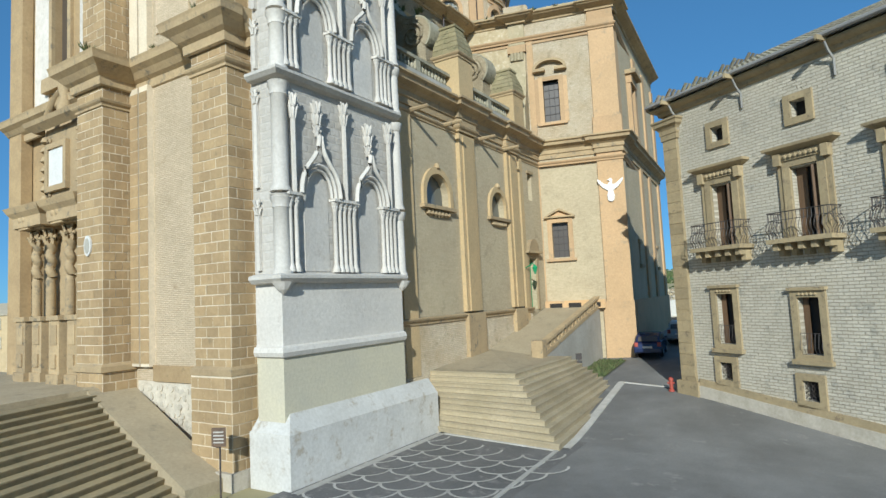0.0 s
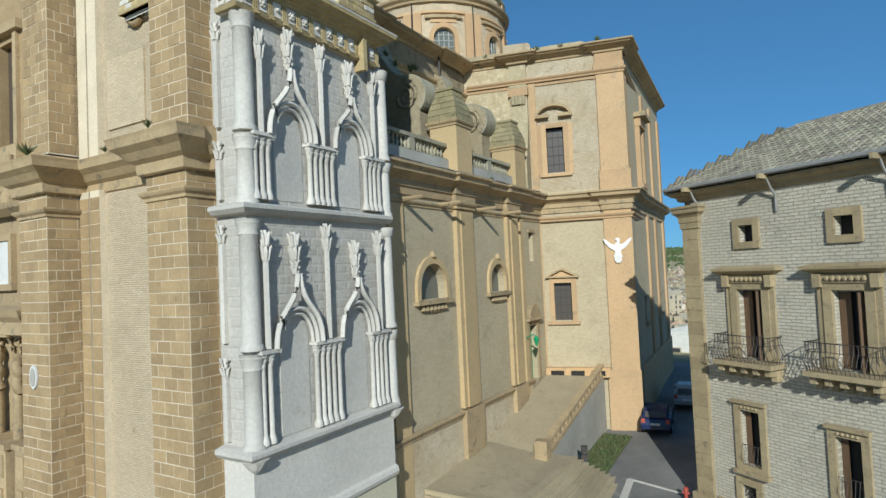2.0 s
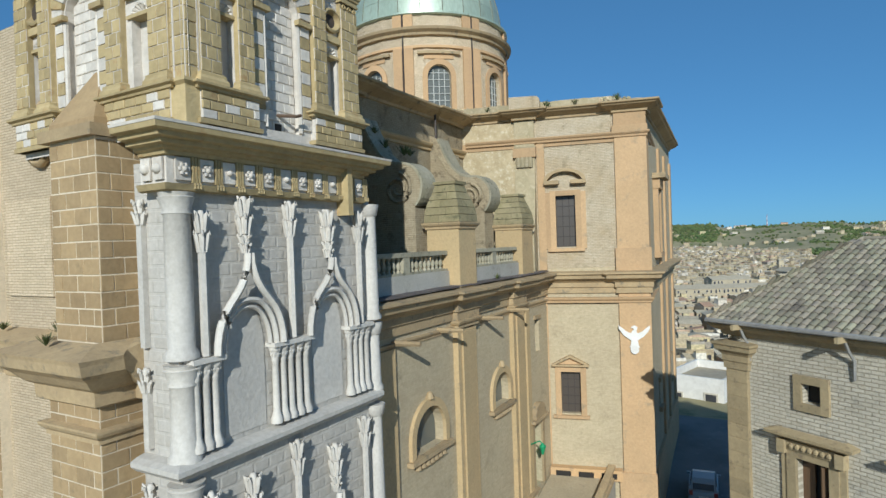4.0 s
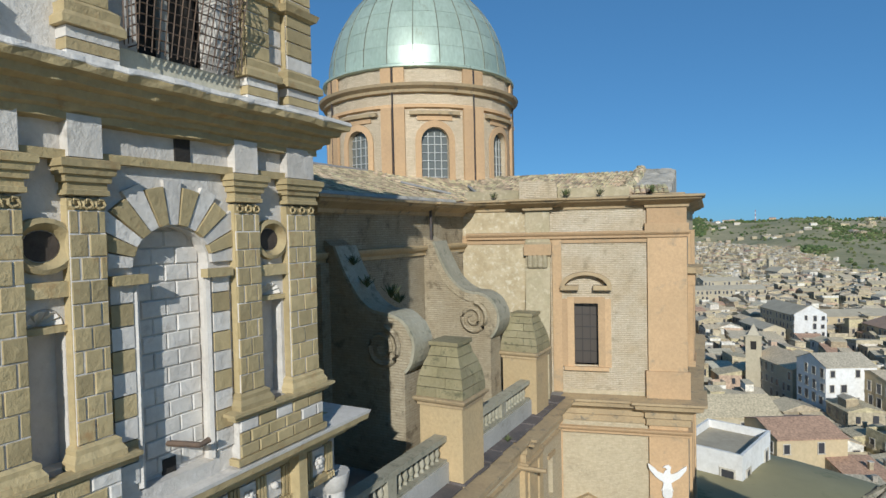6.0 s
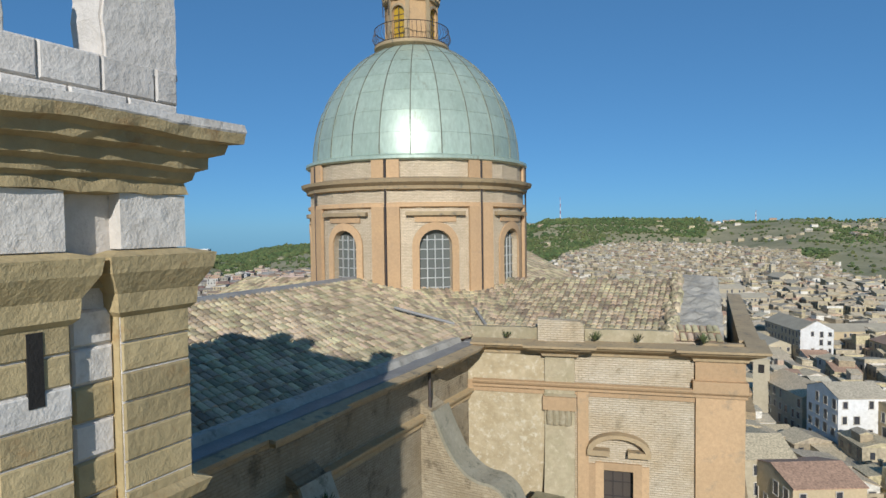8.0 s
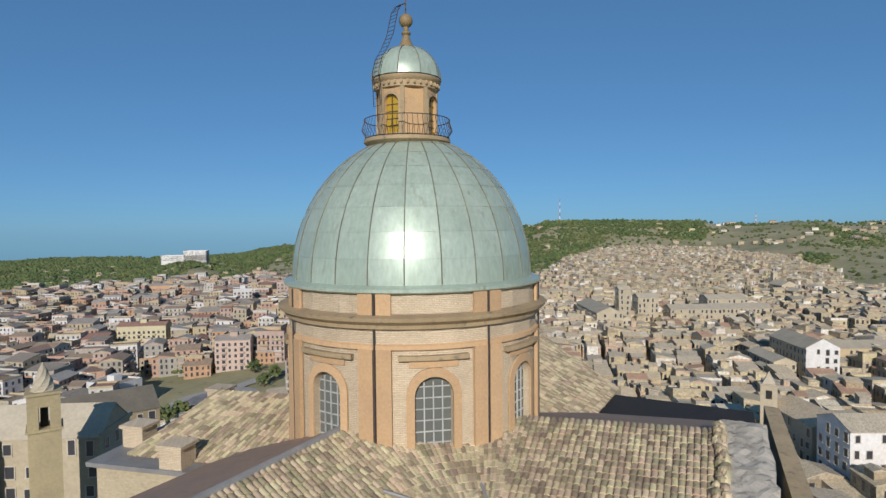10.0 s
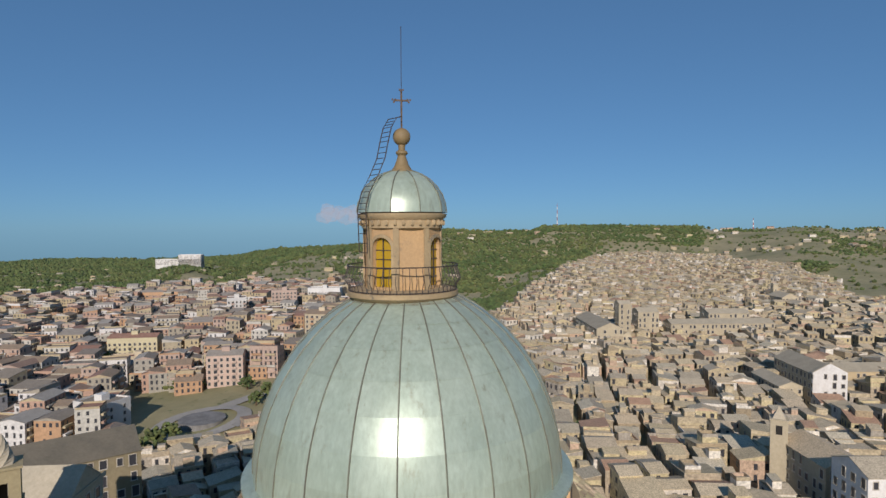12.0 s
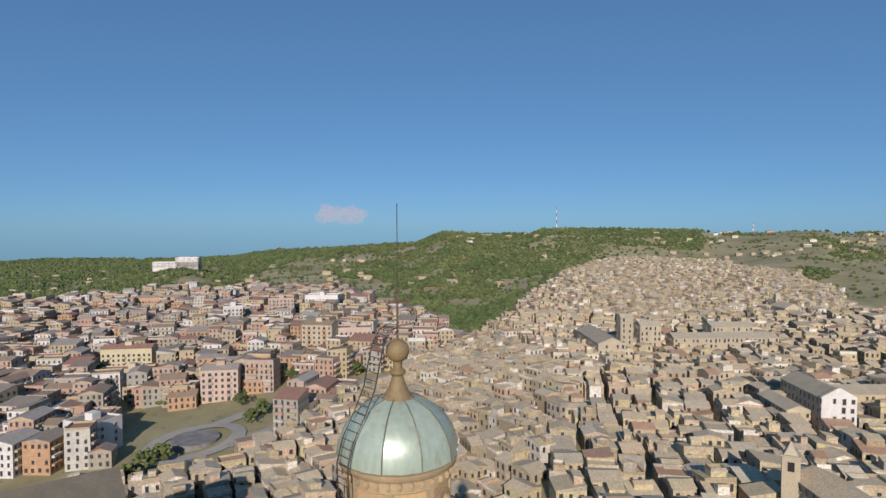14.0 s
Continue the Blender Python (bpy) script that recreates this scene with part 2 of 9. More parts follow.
# ---- building helpers ----
class Geo:
    """Collects faces for one mesh; m: the frame that its points are given in."""

    def __init__(self, m=None):
        self.v, self.f, self.m = [], [], m or Matrix()

    def pts(self, points):
        k = len(self.v)
        self.v += [tuple(self.m @ Vector(p)) for p in points]
        return k

    def face(self, points):
        k = self.pts(points)
        self.f.append(tuple(range(k, k + len(points))))
        return self

    def box(self, x0, x1, y0, y1, z0, z1):
        k = self.pts([(x, y, z) for z in (z0, z1) for y in (y0, y1) for x in (x0, x1)])
        self.f += [tuple(k + i for i in q) for q in ((0, 2, 3, 1), (4, 5, 7, 6), (0, 1, 5, 4), (2, 6, 7, 3), (0, 4, 6, 2), (1, 3, 7, 5))]
        return self

    def prism(self, plan, z0, z1):
        n = len(plan)
        k = self.pts([(x, y, z0) for x, y in plan] + [(x, y, z1) for x, y in plan])
        self.f += [tuple(range(k + n - 1, k - 1, -1)), tuple(range(k + n, k + 2 * n))]
        self.f += [(k + i, k + (i + 1) % n, k + n + (i + 1) % n, k + n + i) for i in range(n)]
        return self

    def slab(self, outline, w0, w1):
        """An outline in u, z, thick from w0 to w1."""
        n = len(outline)
        k = self.pts([(u, w0, z) for u, z in outline] + [(u, w1, z) for u, z in outline])
        self.f += [tuple(range(k, k + n)), tuple(range(k + 2 * n - 1, k + n - 1, -1))]
        self.f += [(k + i, k + n + i, k + n + (i + 1) % n, k + (i + 1) % n) for i in range(n)]
        return self

    def lathe(self, prof, n=24, x=0.0, y=0.0, a0=0.0, a1=2 * math.pi):
        full = abs(a1 - a0) > 6.28
        cols = n if full else n + 1
        k = self.pts([(x + r * math.cos(a0 + (a1 - a0) * i / n), y + r * math.sin(a0 + (a1 - a0) * i / n), z) for i in range(cols) for r, z in prof])
        p = len(prof)
        for i in range(n):
            a, b = k + i * p, k + ((i + 1) % cols) * p
            self.f += [(a + j, b + j, b + j + 1, a + j + 1) for j in range(p - 1)]
        if full:
            for j in (0, p - 1):
                if prof[j][0] > 0.001:
                    self.f.append(tuple(k + i * p + j for i in range(n)))
        return self

    def sweep(self, path, prof, closed=False):
        """A moulding along a level path; prof in out, z, out being to the right of the way."""
        n, p = len(path), len(prof)
        pts = []
        for i, q in enumerate(path):
            q = Vector(q)
            a = Vector(path[i - 1]) if closed or i else None
            b = Vector(path[(i + 1) % n]) if closed or i < n - 1 else None
            d0 = (q - a).normalized() if a is not None else (b - q).normalized()
            d1 = (b - q).normalized() if b is not None else d0
            n0, n1 = Vector((d0.y, -d0.x)), Vector((d1.y, -d1.x))
            mid = (n0 + n1).normalized()
            mid /= max(0.3, mid.dot(n0))
            pts += [(q.x + mid.x * o, q.y + mid.y * o, z) for o, z in prof]
        k = self.pts(pts)
        for i in range(n if closed else n - 1):
            a, b = k + i * p, k + ((i + 1) % n) * p
            self.f += [(a + j, b + j, b + (j + 1) % p, a + (j + 1) % p) for j in range(p)]
        if not closed:
            self.f += [tuple(range(k, k + p)), tuple(range(k + n * p - 1, k + (n - 1) * p - 1, -1))]
        return self

    def tube(self, points, r, n=6):
        points = [Vector(p) for p in points]
        rows = []
        for i, p in enumerate(points):
            d = (points[min(i + 1, len(points) - 1)] - points[max(i - 1, 0)]).normalized()
            a = d.cross(Vector((0, 0, 1)) if abs(d.z) < 0.9 else Vector((1, 0, 0))).normalized()
            b = d.cross(a)
            rr = r[i] if isinstance(r, (list, tuple)) else r
            rows.append([tuple(p + rr * (math.cos(t) * a + math.sin(t) * b)) for t in (2 * math.pi * j / n for j in range(n))])
        k = self.pts([q for row in rows for q in row])
        for i in range(len(points) - 1):
            a, b = k + i * n, k + (i + 1) * n
            self.f += [(a + j, a + (j + 1) % n, b + (j + 1) % n, b + j) for j in range(n)]
        self.f += [tuple(range(k, k + n)), tuple(range(k + (len(points) - 1) * n, k + len(points) * n))]
        return self

    def wall(self, u0, u1, z0, z1, holes=(), deep=0.4):
        """A wall face at w = 0 with openings (middle, width, foot, top, arched), each with reveals deep metres back."""
        us = sorted({u0, u1, *[h[0] - h[1] / 2 for h in holes], *[h[0] + h[1] / 2 for h in holes]})
        zs = sorted({z0, z1, *[h[2] for h in holes], *[h[3] for h in holes]})
        for a, b in zip(us, us[1:]):
            for c, d in zip(zs, zs[1:]):
                mu, mz = (a + b) / 2, (c + d) / 2
                if not any(abs(mu - h[0]) < h[1] / 2 and h[2] < mz < h[3] for h in holes):
                    self.face([(a, 0, c), (b, 0, c), (b, 0, d), (a, 0, d)])
        for m, w, c, d, arched in holes:
            a, b, r = m - w / 2, m + w / 2, w / 2
            s = d - r if arched else d
            rim = [(b, c), (b, s)]
            if arched:
                arc = [(m + r * math.cos(t), s + r * math.sin(t)) for t in (math.pi * i / 12 for i in range(13))]
                rim = [(b, c)] + arc
                for i in range(12):
                    (p, q), (p2, q2) = arc[i], arc[i + 1]
                    self.face([(p, 0, q), (p, 0, d), (p2, 0, d), (p2, 0, q2)])
            else:
                rim.append((a, d))
            rim.append((a, c))
            for (p, q), (p2, q2) in zip(rim, rim[1:] + rim[:1]):
                self.face([(p, 0, q), (p2, 0, q2), (p2, -deep, q2), (p, -deep, q)])
        return self

    def mesh(self, name, smooth=None):
        me = bpy.data.meshes.new(name)
        me.from_pydata(self.v, [], self.f)
        if len(self.f) < 30000:
            bm = bmesh.new()
            bm.from_mesh(me)
            bmesh.ops.remove_doubles(bm, verts=bm.verts, dist=0.0004)
            bmesh.ops.recalc_face_normals(bm, faces=bm.faces)
            bm.to_mesh(me)
            bm.free()
        if smooth:
            me.polygons.foreach_set("use_smooth", [True] * len(me.polygons))
            me.set_sharp_from_angle(angle=radians(smooth))
        return me

    def make(self, name, material, parent=None, label="", smooth=None):
        me = self.mesh(name, smooth)
        me.materials.append(material)
        ob = new(name, me)
        ob.parent = parent
        return tagged(ob, label)


def thing(name, label, category, group="", kind=""):
    return tagged(new(name), label, category, group, kind)


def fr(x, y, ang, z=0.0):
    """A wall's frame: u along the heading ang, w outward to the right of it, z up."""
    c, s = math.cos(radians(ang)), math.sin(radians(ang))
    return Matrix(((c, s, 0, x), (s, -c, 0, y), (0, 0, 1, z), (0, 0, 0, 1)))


def arch_outline(m, w, z0, top, n=12):
    r = w / 2
    return [(m - r, z0), (m + r, z0)] + [(m + r * math.cos(math.pi * i / n), top - r + r * math.sin(math.pi * i / n)) for i in range(n + 1)]


BLOCKS = {}


def block_mesh(w, h, d, material):
    """A dressed stone: w wide, h high, d proud, with chamfered face edges."""
    key = (round(w, 2), round(h, 2), d, material.name)
    if key not in BLOCKS:
        w, h = key[0] / 2, key[1] / 2
        b = min(0.025, d * 0.5)
        g = Geo()
        rows = [(w, h, -0.06), (w, h, d - b), (w - b, h - b, d)]
        g.pts([(sx * a, o, sz * c) for a, c, o in rows for sx, sz in ((-1, -1), (1, -1), (1, 1), (-1, 1))])
        g.f += [(i * 4 + j, i * 4 + (j + 1) % 4, i * 4 + 4 + (j + 1) % 4, i * 4 + 4 + j) for i in range(2) for j in range(4)] + [(8, 9, 10, 11)]
        me = g.mesh("block")
        me.materials.append(material)
        BLOCKS[key] = me
    return BLOCKS[key]


BLOCK_COUNT = {}
rng = random.Random(7)


def ashlar(parent, m, u0, u1, z0, z1, course, width, materials, proud=0.03, joint=0.018, name="block", keep=None, limit=300):
    """Courses of dressed stones over a stretch of wall, each a piece of its own."""
    n = max(1, round((z1 - z0) / course))
    ch = (z1 - z0) / n
    cols = max(1, round((u1 - u0) / width))
    cw = (u1 - u0) / cols
    for i in range(n):
        edges = [u0]
        if i % 2 and cols > 1:
            edges.append(u0 + cw * 0.55)
        while edges[-1] + cw * 1.2 < u1:
            edges.append(edges[-1] + cw)
        edges.append(u1)
        for a, b in zip(edges, edges[1:]):
            um, zm = (a + b) / 2, z0 + ch * (i + 0.5)
            if b - a < 0.08 or (keep and not keep(um, zm)):
                continue
            mt = materials[rng.randrange(len(materials))] if isinstance(materials, list) else materials
            if BLOCK_COUNT.get(parent.name, 0) >= limit:
                return
            BLOCK_COUNT[parent.name] = BLOCK_COUNT.get(parent.name, 0) + 1
            ob = new(name, block_mesh(b - a - joint, ch - joint, proud, mt))
            ob.parent = parent
            ob.matrix_basis = m @ Matrix.Translation((um, rng.uniform(-0.008, 0.008), zm))

# ---- ground, plaza, town hills ----
EYE_X, EYE_Y = -15.0, 29.0
AHEAD = Vector((-0.469, 0.883))
ASIDE = Vector((0.883, 0.469))


def sstep(a, b, x):
    t = min(1.0, max(0.0, (x - a) / (b - a)))
    return t * t * (3 - 2 * t)


def near_ground(x, y):
    return 0.8 + 0.08 * min(max(0.0, y - 23.0), 25.0) - 0.07 * min(max(0.0, x + 3.0), 8.0)


def between(x, pairs):
    """A broken line through (x, y) pairs."""
    if x <= pairs[0][0]:
        return pairs[0][1]
    for (x0, y0), (x1, y1) in zip(pairs, pairs[1:]):
        if x <= x1:
            return y0 + (y1 - y0) * (x - x0) / (x1 - x0)
    return pairs[-1][1]


# skyline by bearing: tangent of the bearing, height of the crest, distance of the crest
CREST = [(-0.76, -136), (-0.68, -119), (-0.43, -114), (-0.37, -106), (-0.32, -47), (-0.28, -34), (-0.25, -24), (-0.14, -8), (-0.08, 0), (-0.04, 8), (-0.013, 26), (0.006, 33), (0.063, 28), (0.15, 28), (0.17, 37), (0.28, 39), (0.44, 36), (0.46, 30), (0.525, 33), (0.59, 38), (0.65, 38), (0.68, 32), (0.76, 33)]
CREST_FAR = [(-0.37, 3000), (-0.32, 2000), (-0.25, 1850), (-0.08, 1600), (0.0, 1350)]


def land_height(x, y):
    dx, dy = x - EYE_X, y - EYE_Y
    u, v = dx * AHEAD.x + dy * AHEAD.y, dx * ASIDE.x + dy * ASIDE.y
    r = math.hypot(dx, dy)
    near = near_ground(x, y)
    if u > 0:
        b = v / max(u, 1.0)
        fwd = max(u, r * 0.55)
    else:
        b, fwd = math.copysign(1.6, v), r * 0.6
    a = math.atan(b)
    right = sstep(0.06, 0.22, a)
    low = (-36.0 - 8.0 * sstep(-0.15, -0.6, a)) * (1 - right) - 25.0 * right
    ridge = right * sstep(0.62, 0.46, a)
    town = (-25 + 15 * sstep(360, 930, r)) * ridge + low * (1 - ridge)
    back = sstep(900, 1150, r)
    town = town * (1 - back) + low * back
    crest, edge = between(b, CREST), between(b, CREST_FAR)
    rise = sstep(620 + 150 * right - 340 * sstep(0.42, 0.56, a), edge, fwd)
    far = low + (crest - low) * rise - 0.07 * max(0.0, fwd - edge)
    far += 20 * math.exp(-((b + 0.452) / 0.05) ** 2 - ((fwd - 1060) / 160) ** 2)
    far += (4 * noise.noise(Vector((x * 0.004, y * 0.004, 0))) + 6 * noise.noise(Vector((x * 0.011, y * 0.011, 2))) * (1 - sstep(0.55, 0.95, fwd / edge))) * sstep(500, 900, r)
    hill = max(town, far) if a > 0.02 else far
    drop = sstep(40, 105, r)
    return near * (1 - drop) + hill * drop


def build_ground():
    g = Geo()
    radii = [2.5 * i for i in range(27)] + [70, 80, 90, 100, 110, 135, 160, 190] + [190 * 1.045 ** i for i in range(1, 72)] + [5200]
    ahead = math.atan2(AHEAD.y, AHEAD.x)
    turns = [ahead + radians(-50 + 100 * i / 330) for i in range(330)] + [ahead + radians(50 + 260 * i / 90) for i in range(90)]
    n = len(turns)
    pts = []
    for r in radii:
        for t in turns:
            x, y = EYE_X + r * math.cos(t), EYE_Y + r * math.sin(t)
            pts.append((x, y, land_height(x, y) - (0.10 if r < 75 else 0.0)))
    g.pts(pts)
    for j in range(len(radii) - 1):
        for i in range(n):
            a, b = j * n + i, j * n + (i + 1) % n
            g.f.append((a, b, b + n, a + n))
    ob = g.make("ground", land, smooth=60)
    tagged(ob, "dry green and tan hills round the town", "ground", kind="structure")


def sheet(name, x0, x1, y0, y1, lift, material, label, category, step=1.5):
    g = Geo()
    nx, ny = max(1, round((x1 - x0) / step)), max(1, round((y1 - y0) / step))
    for j in range(ny + 1):
        for i in range(nx + 1):
            x, y = x0 + (x1 - x0) * i / nx, y0 + (y1 - y0) * j / ny
            g.pts([(x, y, near_ground(x, y) + lift)])
    g.f += [(j * (nx + 1) + i, j * (nx + 1) + i + 1, (j + 1) * (nx + 1) + i + 1, (j + 1) * (nx + 1) + i) for j in range(ny) for i in range(nx)]
    return tagged(g.make(name, material), label, category, kind="structure")


build_ground()
sheet("road", -12.5, 14, -6, 60, 0.0, asphalt, "grey asphalt square and lane beside the church", "road")

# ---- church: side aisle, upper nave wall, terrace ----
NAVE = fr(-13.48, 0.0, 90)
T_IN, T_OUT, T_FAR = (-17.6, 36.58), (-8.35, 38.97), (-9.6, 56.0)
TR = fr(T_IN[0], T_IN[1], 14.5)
TR_LEN = 9.55
CORNICE = [(0, -1.15), (0.10, -1.15), (0.10, -0.85), (0.18, -0.80), (0.18, -0.55), (0.34, -0.42), (0.62, -0.30), (0.66, -0.12), (0.80, -0.05), (0.80, 0.05), (0, 0.12)]
TOP = [(0, -0.44), (0.09, -0.42), (0.12, -0.30), (0.20, -0.26), (0.34, -0.20), (0.58, -0.10), (0.64, -0.03), (0.76, 0.01), (0.78, 0.10), (0, 0.16)]
SMALL = [(0, -0.30), (0.07, -0.28), (0.07, -0.18), (0.16, -0.10), (0.20, -0.02), (0.20, 0.03), (0, 0.06)]


def lift(prof, z, k=1.0, kz=None):
    return [(o * k, z + h * (kz or k)) for o, h in prof]


church = thing("church_nave", "buff brick side aisle and upper nave of a baroque cathedral", "church")


def nave():
    lun = [(24.7, 2.1, 10.75, 12.3, True), (31.1, 1.75, 10.75, 12.2, True)]
    door = [(35.5, 1.15, 5.35, 8.5, False)]
    slit = [(35.95, 0.6, 12.3, 14.0, False)]
    Geo(NAVE).wall(19.5, 38.0, 0.5, 16.0, lun + door + slit, 0.45).make("aisle_wall", buff_plaster, church)
    Geo().prism([(-13.9, 19.5), (-13.9, 37.4), (-17.9, 36.4), (-17.9, 19.5)], 0.5, 15.9).make("aisle_core", shade_dark, church)
    # pilasters and plinth
    for a, b in ((26.75, 28.35), (32.3, 33.7)):
        p = Geo(NAVE).box(a, b, 0, 0.22, 5.6, 14.75).make("pilaster", buff_trim, church, "ochre plaster pilaster")
        Geo(NAVE).box(a + 0.3, b - 0.3, 0.22, 0.30, 5.6, 14.6).make("panel", buff_trim, p)
        Geo(NAVE).sweep([(a - 0.02, 0), (a - 0.02, 0.24), (b + 0.02, 0.24), (b + 0.02, 0)][::-1], lift(SMALL, 15.1)).make("capital", tan_mould, p)
        Geo(NAVE).box(a - 0.1, b + 0.1, 0, 0.34, 3.0, 5.5).make("pedestal", tan_mould, p)
    for a, b in ((21.5, 22.55), (34.15, 34.6)):
        Geo(NAVE).box(a, b, 0, 0.14, 3.0, 14.75).make("pilaster", buff_trim, church)
    Geo(NAVE).box(19.5, 35.0, 0, 0.12, 2.6, 5.3).make("plinth", worn_brick, church, "stained masonry plinth")
    Geo().sweep([(-13.36, 20.3), (-13.36, 35.0)], lift(SMALL, 5.45, 0.9)).make("plinth_moulding", tan_mould, church)
    path = [(-13.48, 20.3), (-13.48, 26.7), (-13.26, 26.7), (-13.26, 28.4), (-13.48, 28.4), (-13.48, 32.25), (-13.26, 32.25), (-13.26, 33.75), (-13.48, 33.75), (-13.48, 37.62)]
    Geo().sweep(path, lift(CORNICE, 16.3)).make("cornice", tan_mould, church, "projecting tan stone cornice")
    Geo().sweep([(-13.48, 20.3), (-13.48, 37.62)], lift(SMALL, 14.9, 0.7)).make("string_course", tan_mould, church)
    # half-round windows
    for m, w, z0, top, _ in lun:
        win = Geo(NAVE).slab(arch_outline(m, w - 0.05, z0, top), -0.4, -0.34).make("window", pale_glass, church, "half-round window with pale dusty glass")
        out = arch_outline(m, w + 0.55, z0 - 0.05, top + 0.32)
        inn = arch_outline(m, w, z0, top)
        g = Geo(NAVE)
        k = g.pts([(u, 0.14, z) for u, z in out[1:] + out[:1]] + [(u, 0.14, z) for u, z in inn[1:] + inn[:1]] + [(u, 0, z) for u, z in out[1:] + out[:1]] + [(u, 0, z) for u, z in inn[1:] + inn[:1]])
        n = len(out)
        for i in range(n - 1):
            g.f += [(k + i, k + i + 1, k + n + i + 1, k + n + i), (k + i, k + i + 1, k + 2 * n + i + 1, k + 2 * n + i), (k + n + i, k + n + i + 1, k + 3 * n + i + 1, k + 3 * n + i)]
        g.make("frame", buff_trim, win)
        Geo(NAVE).box(m - w / 2 - 0.42, m + w / 2 + 0.42, 0, 0.26, z0 - 0.20, z0 - 0.04).make("sill", tan_mould, win)
        c = Geo(NAVE)
        for i in range(7):
            c.lathe([(0.0, z0 - 0.62 + 0.1 * abs(i - 3) / 3), (0.15, z0 - 0.45), (0.10, z0 - 0.25), (0.0, z0 - 0.2)], 8, m + (i - 3) * w / 7.0, 0.06)
        c.make("carving", tan_mould, win, "carved swag under the sill")
        Geo(NAVE).lathe([(0, top + 0.18), (0.16, top + 0.28), (0.10, top + 0.5), (0, top + 0.55)], 8, m, 0.1).make("finial", tan_mould, win)
    # green side door with a broken pediment
    d = thing("side_door", "narrow green painted door with a small carved pediment", "door", kind="")
    Geo(NAVE).box(34.94, 36.06, -0.40, -0.32, 5.35, 8.5).make("leaf", green_paint, d)
    Geo(NAVE).box(35.47, 35.53, -0.32, -0.28, 5.35, 8.5).make("batten", green_paint, d)
    for a, b in ((34.65, 34.93), (36.07, 36.35)):
        Geo(NAVE).box(a, b, 0, 0.12, 5.35, 8.6).make("jamb", tan_mould, d)
    Geo(NAVE).box(34.6, 36.4, 0, 0.14, 8.6, 8.85).make("lintel", tan_mould, d)
    Geo(NAVE).box(34.4, 36.6, 0, 0.36, 8.85, 9.0).make("hood", tan_mould, d)
    g = Geo(NAVE)
    g.slab([(34.75 + 0.75 * (1 + math.cos(math.pi * i / 8)), 9.0 + 0.75 * math.sin(math.pi * i / 8)) for i in range(9)], 0, 0.28)
    g.make("pediment", tan_mould, d)
    s = Geo(NAVE).slab([(35.7, 12.35), (36.2, 12.35), (36.2, 13.95), (35.7, 13.95)], -0.4, -0.35).make("slit_window", dark_glass, church)
    Geo(NAVE).box(35.5, 36.4, 0, 0.1, 14.02, 14.2).make("lintel", tan_mould, s)
    # terrace floor behind the parapet
    Geo().prism([(-13.35, 20.35), (-13.35, 37.55), (-17.9, 36.4), (-17.9, 20.35)], 15.95, 16.45).make("aisle_roof", lead, church, "grey aisle roof terrace")
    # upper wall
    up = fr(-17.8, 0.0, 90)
    Geo(up).wall(20.3, 36.7, 16.3, 25.0, [], 0.5).make("upper_wall", sooty_brick, church, "weathered sooty brick upper nave wall")
    Geo().prism([(-18.3, 20.0), (-18.3, 36.6), (-31.0, 34.0), (-31.0, 20.0)], 14.0, 24.9).make("upper_core", shade_dark, church)
    for a, b in ((26.0, 26.9), (33.4, 35.6)):
        Geo(up).box(a, b, 0, 0.2, 16.4, 23.0).make("pilaster", sooty_brick, church)
    path = [(-17.8, 20.2), (-17.8, 25.9), (-17.6, 25.9), (-17.6, 27.0), (-17.8, 27.0), (-17.8, 33.4), (-17.6, 33.4), (-17.6, 35.4), (-17.8, 36.53)]
    Geo().sweep(path, lift(TOP, 25.05)).make("cornice", tan_mould, church)
    Geo().sweep([(-17.8, 20.2), (-17.8, 36.53)], lift(SMALL, 23.3, 1.2)).make("string_course", buff_trim, church)
    Geo().tube([(-17.55, 33.0, 25.0), (-17.55, 33.0, 17.0)], 0.06).make("downpipe", iron, church)


nave()


def balustrade():
    b = thing("balustrade", "stained stone balustrade on the aisle roof between two piers", "balustrade")
    x = -13.75
    for y0, y1 in ((20.6, 26.65), (28.15, 33.75)):
        Geo().box(x - 0.26, x + 0.26, y0, y1, 16.4, 17.1).make("base_course", grey_render, b)
        Geo().box(x - 0.2, x + 0.2, y0, y1, 17.1, 17.18).make("plinth", moss_render, b)
        Geo().box(x - 0.2, x + 0.2, y0, y1, 17.72, 17.88).make("rail", moss_render, b)
        n = round((y1 - y0) / 0.31)
        prof = [(0.075, 17.18), (0.075, 17.23), (0.045, 17.27), (0.095, 17.40), (0.055, 17.56), (0.045, 17.62), (0.08, 17.67), (0.08, 17.72)]
        for i in range(n):
            yy = y0 + 0.25 + (y1 - y0 - 0.5) * i / (n - 1)
            if i == n // 2:
                Geo().box(x - 0.18, x + 0.18, yy - 0.2, yy + 0.2, 17.18, 17.72).make("pier", moss_render, b)
            else:
                Geo().lathe(prof, 8, x, yy).make("baluster", moss_render, b, smooth=50)


balustrade()


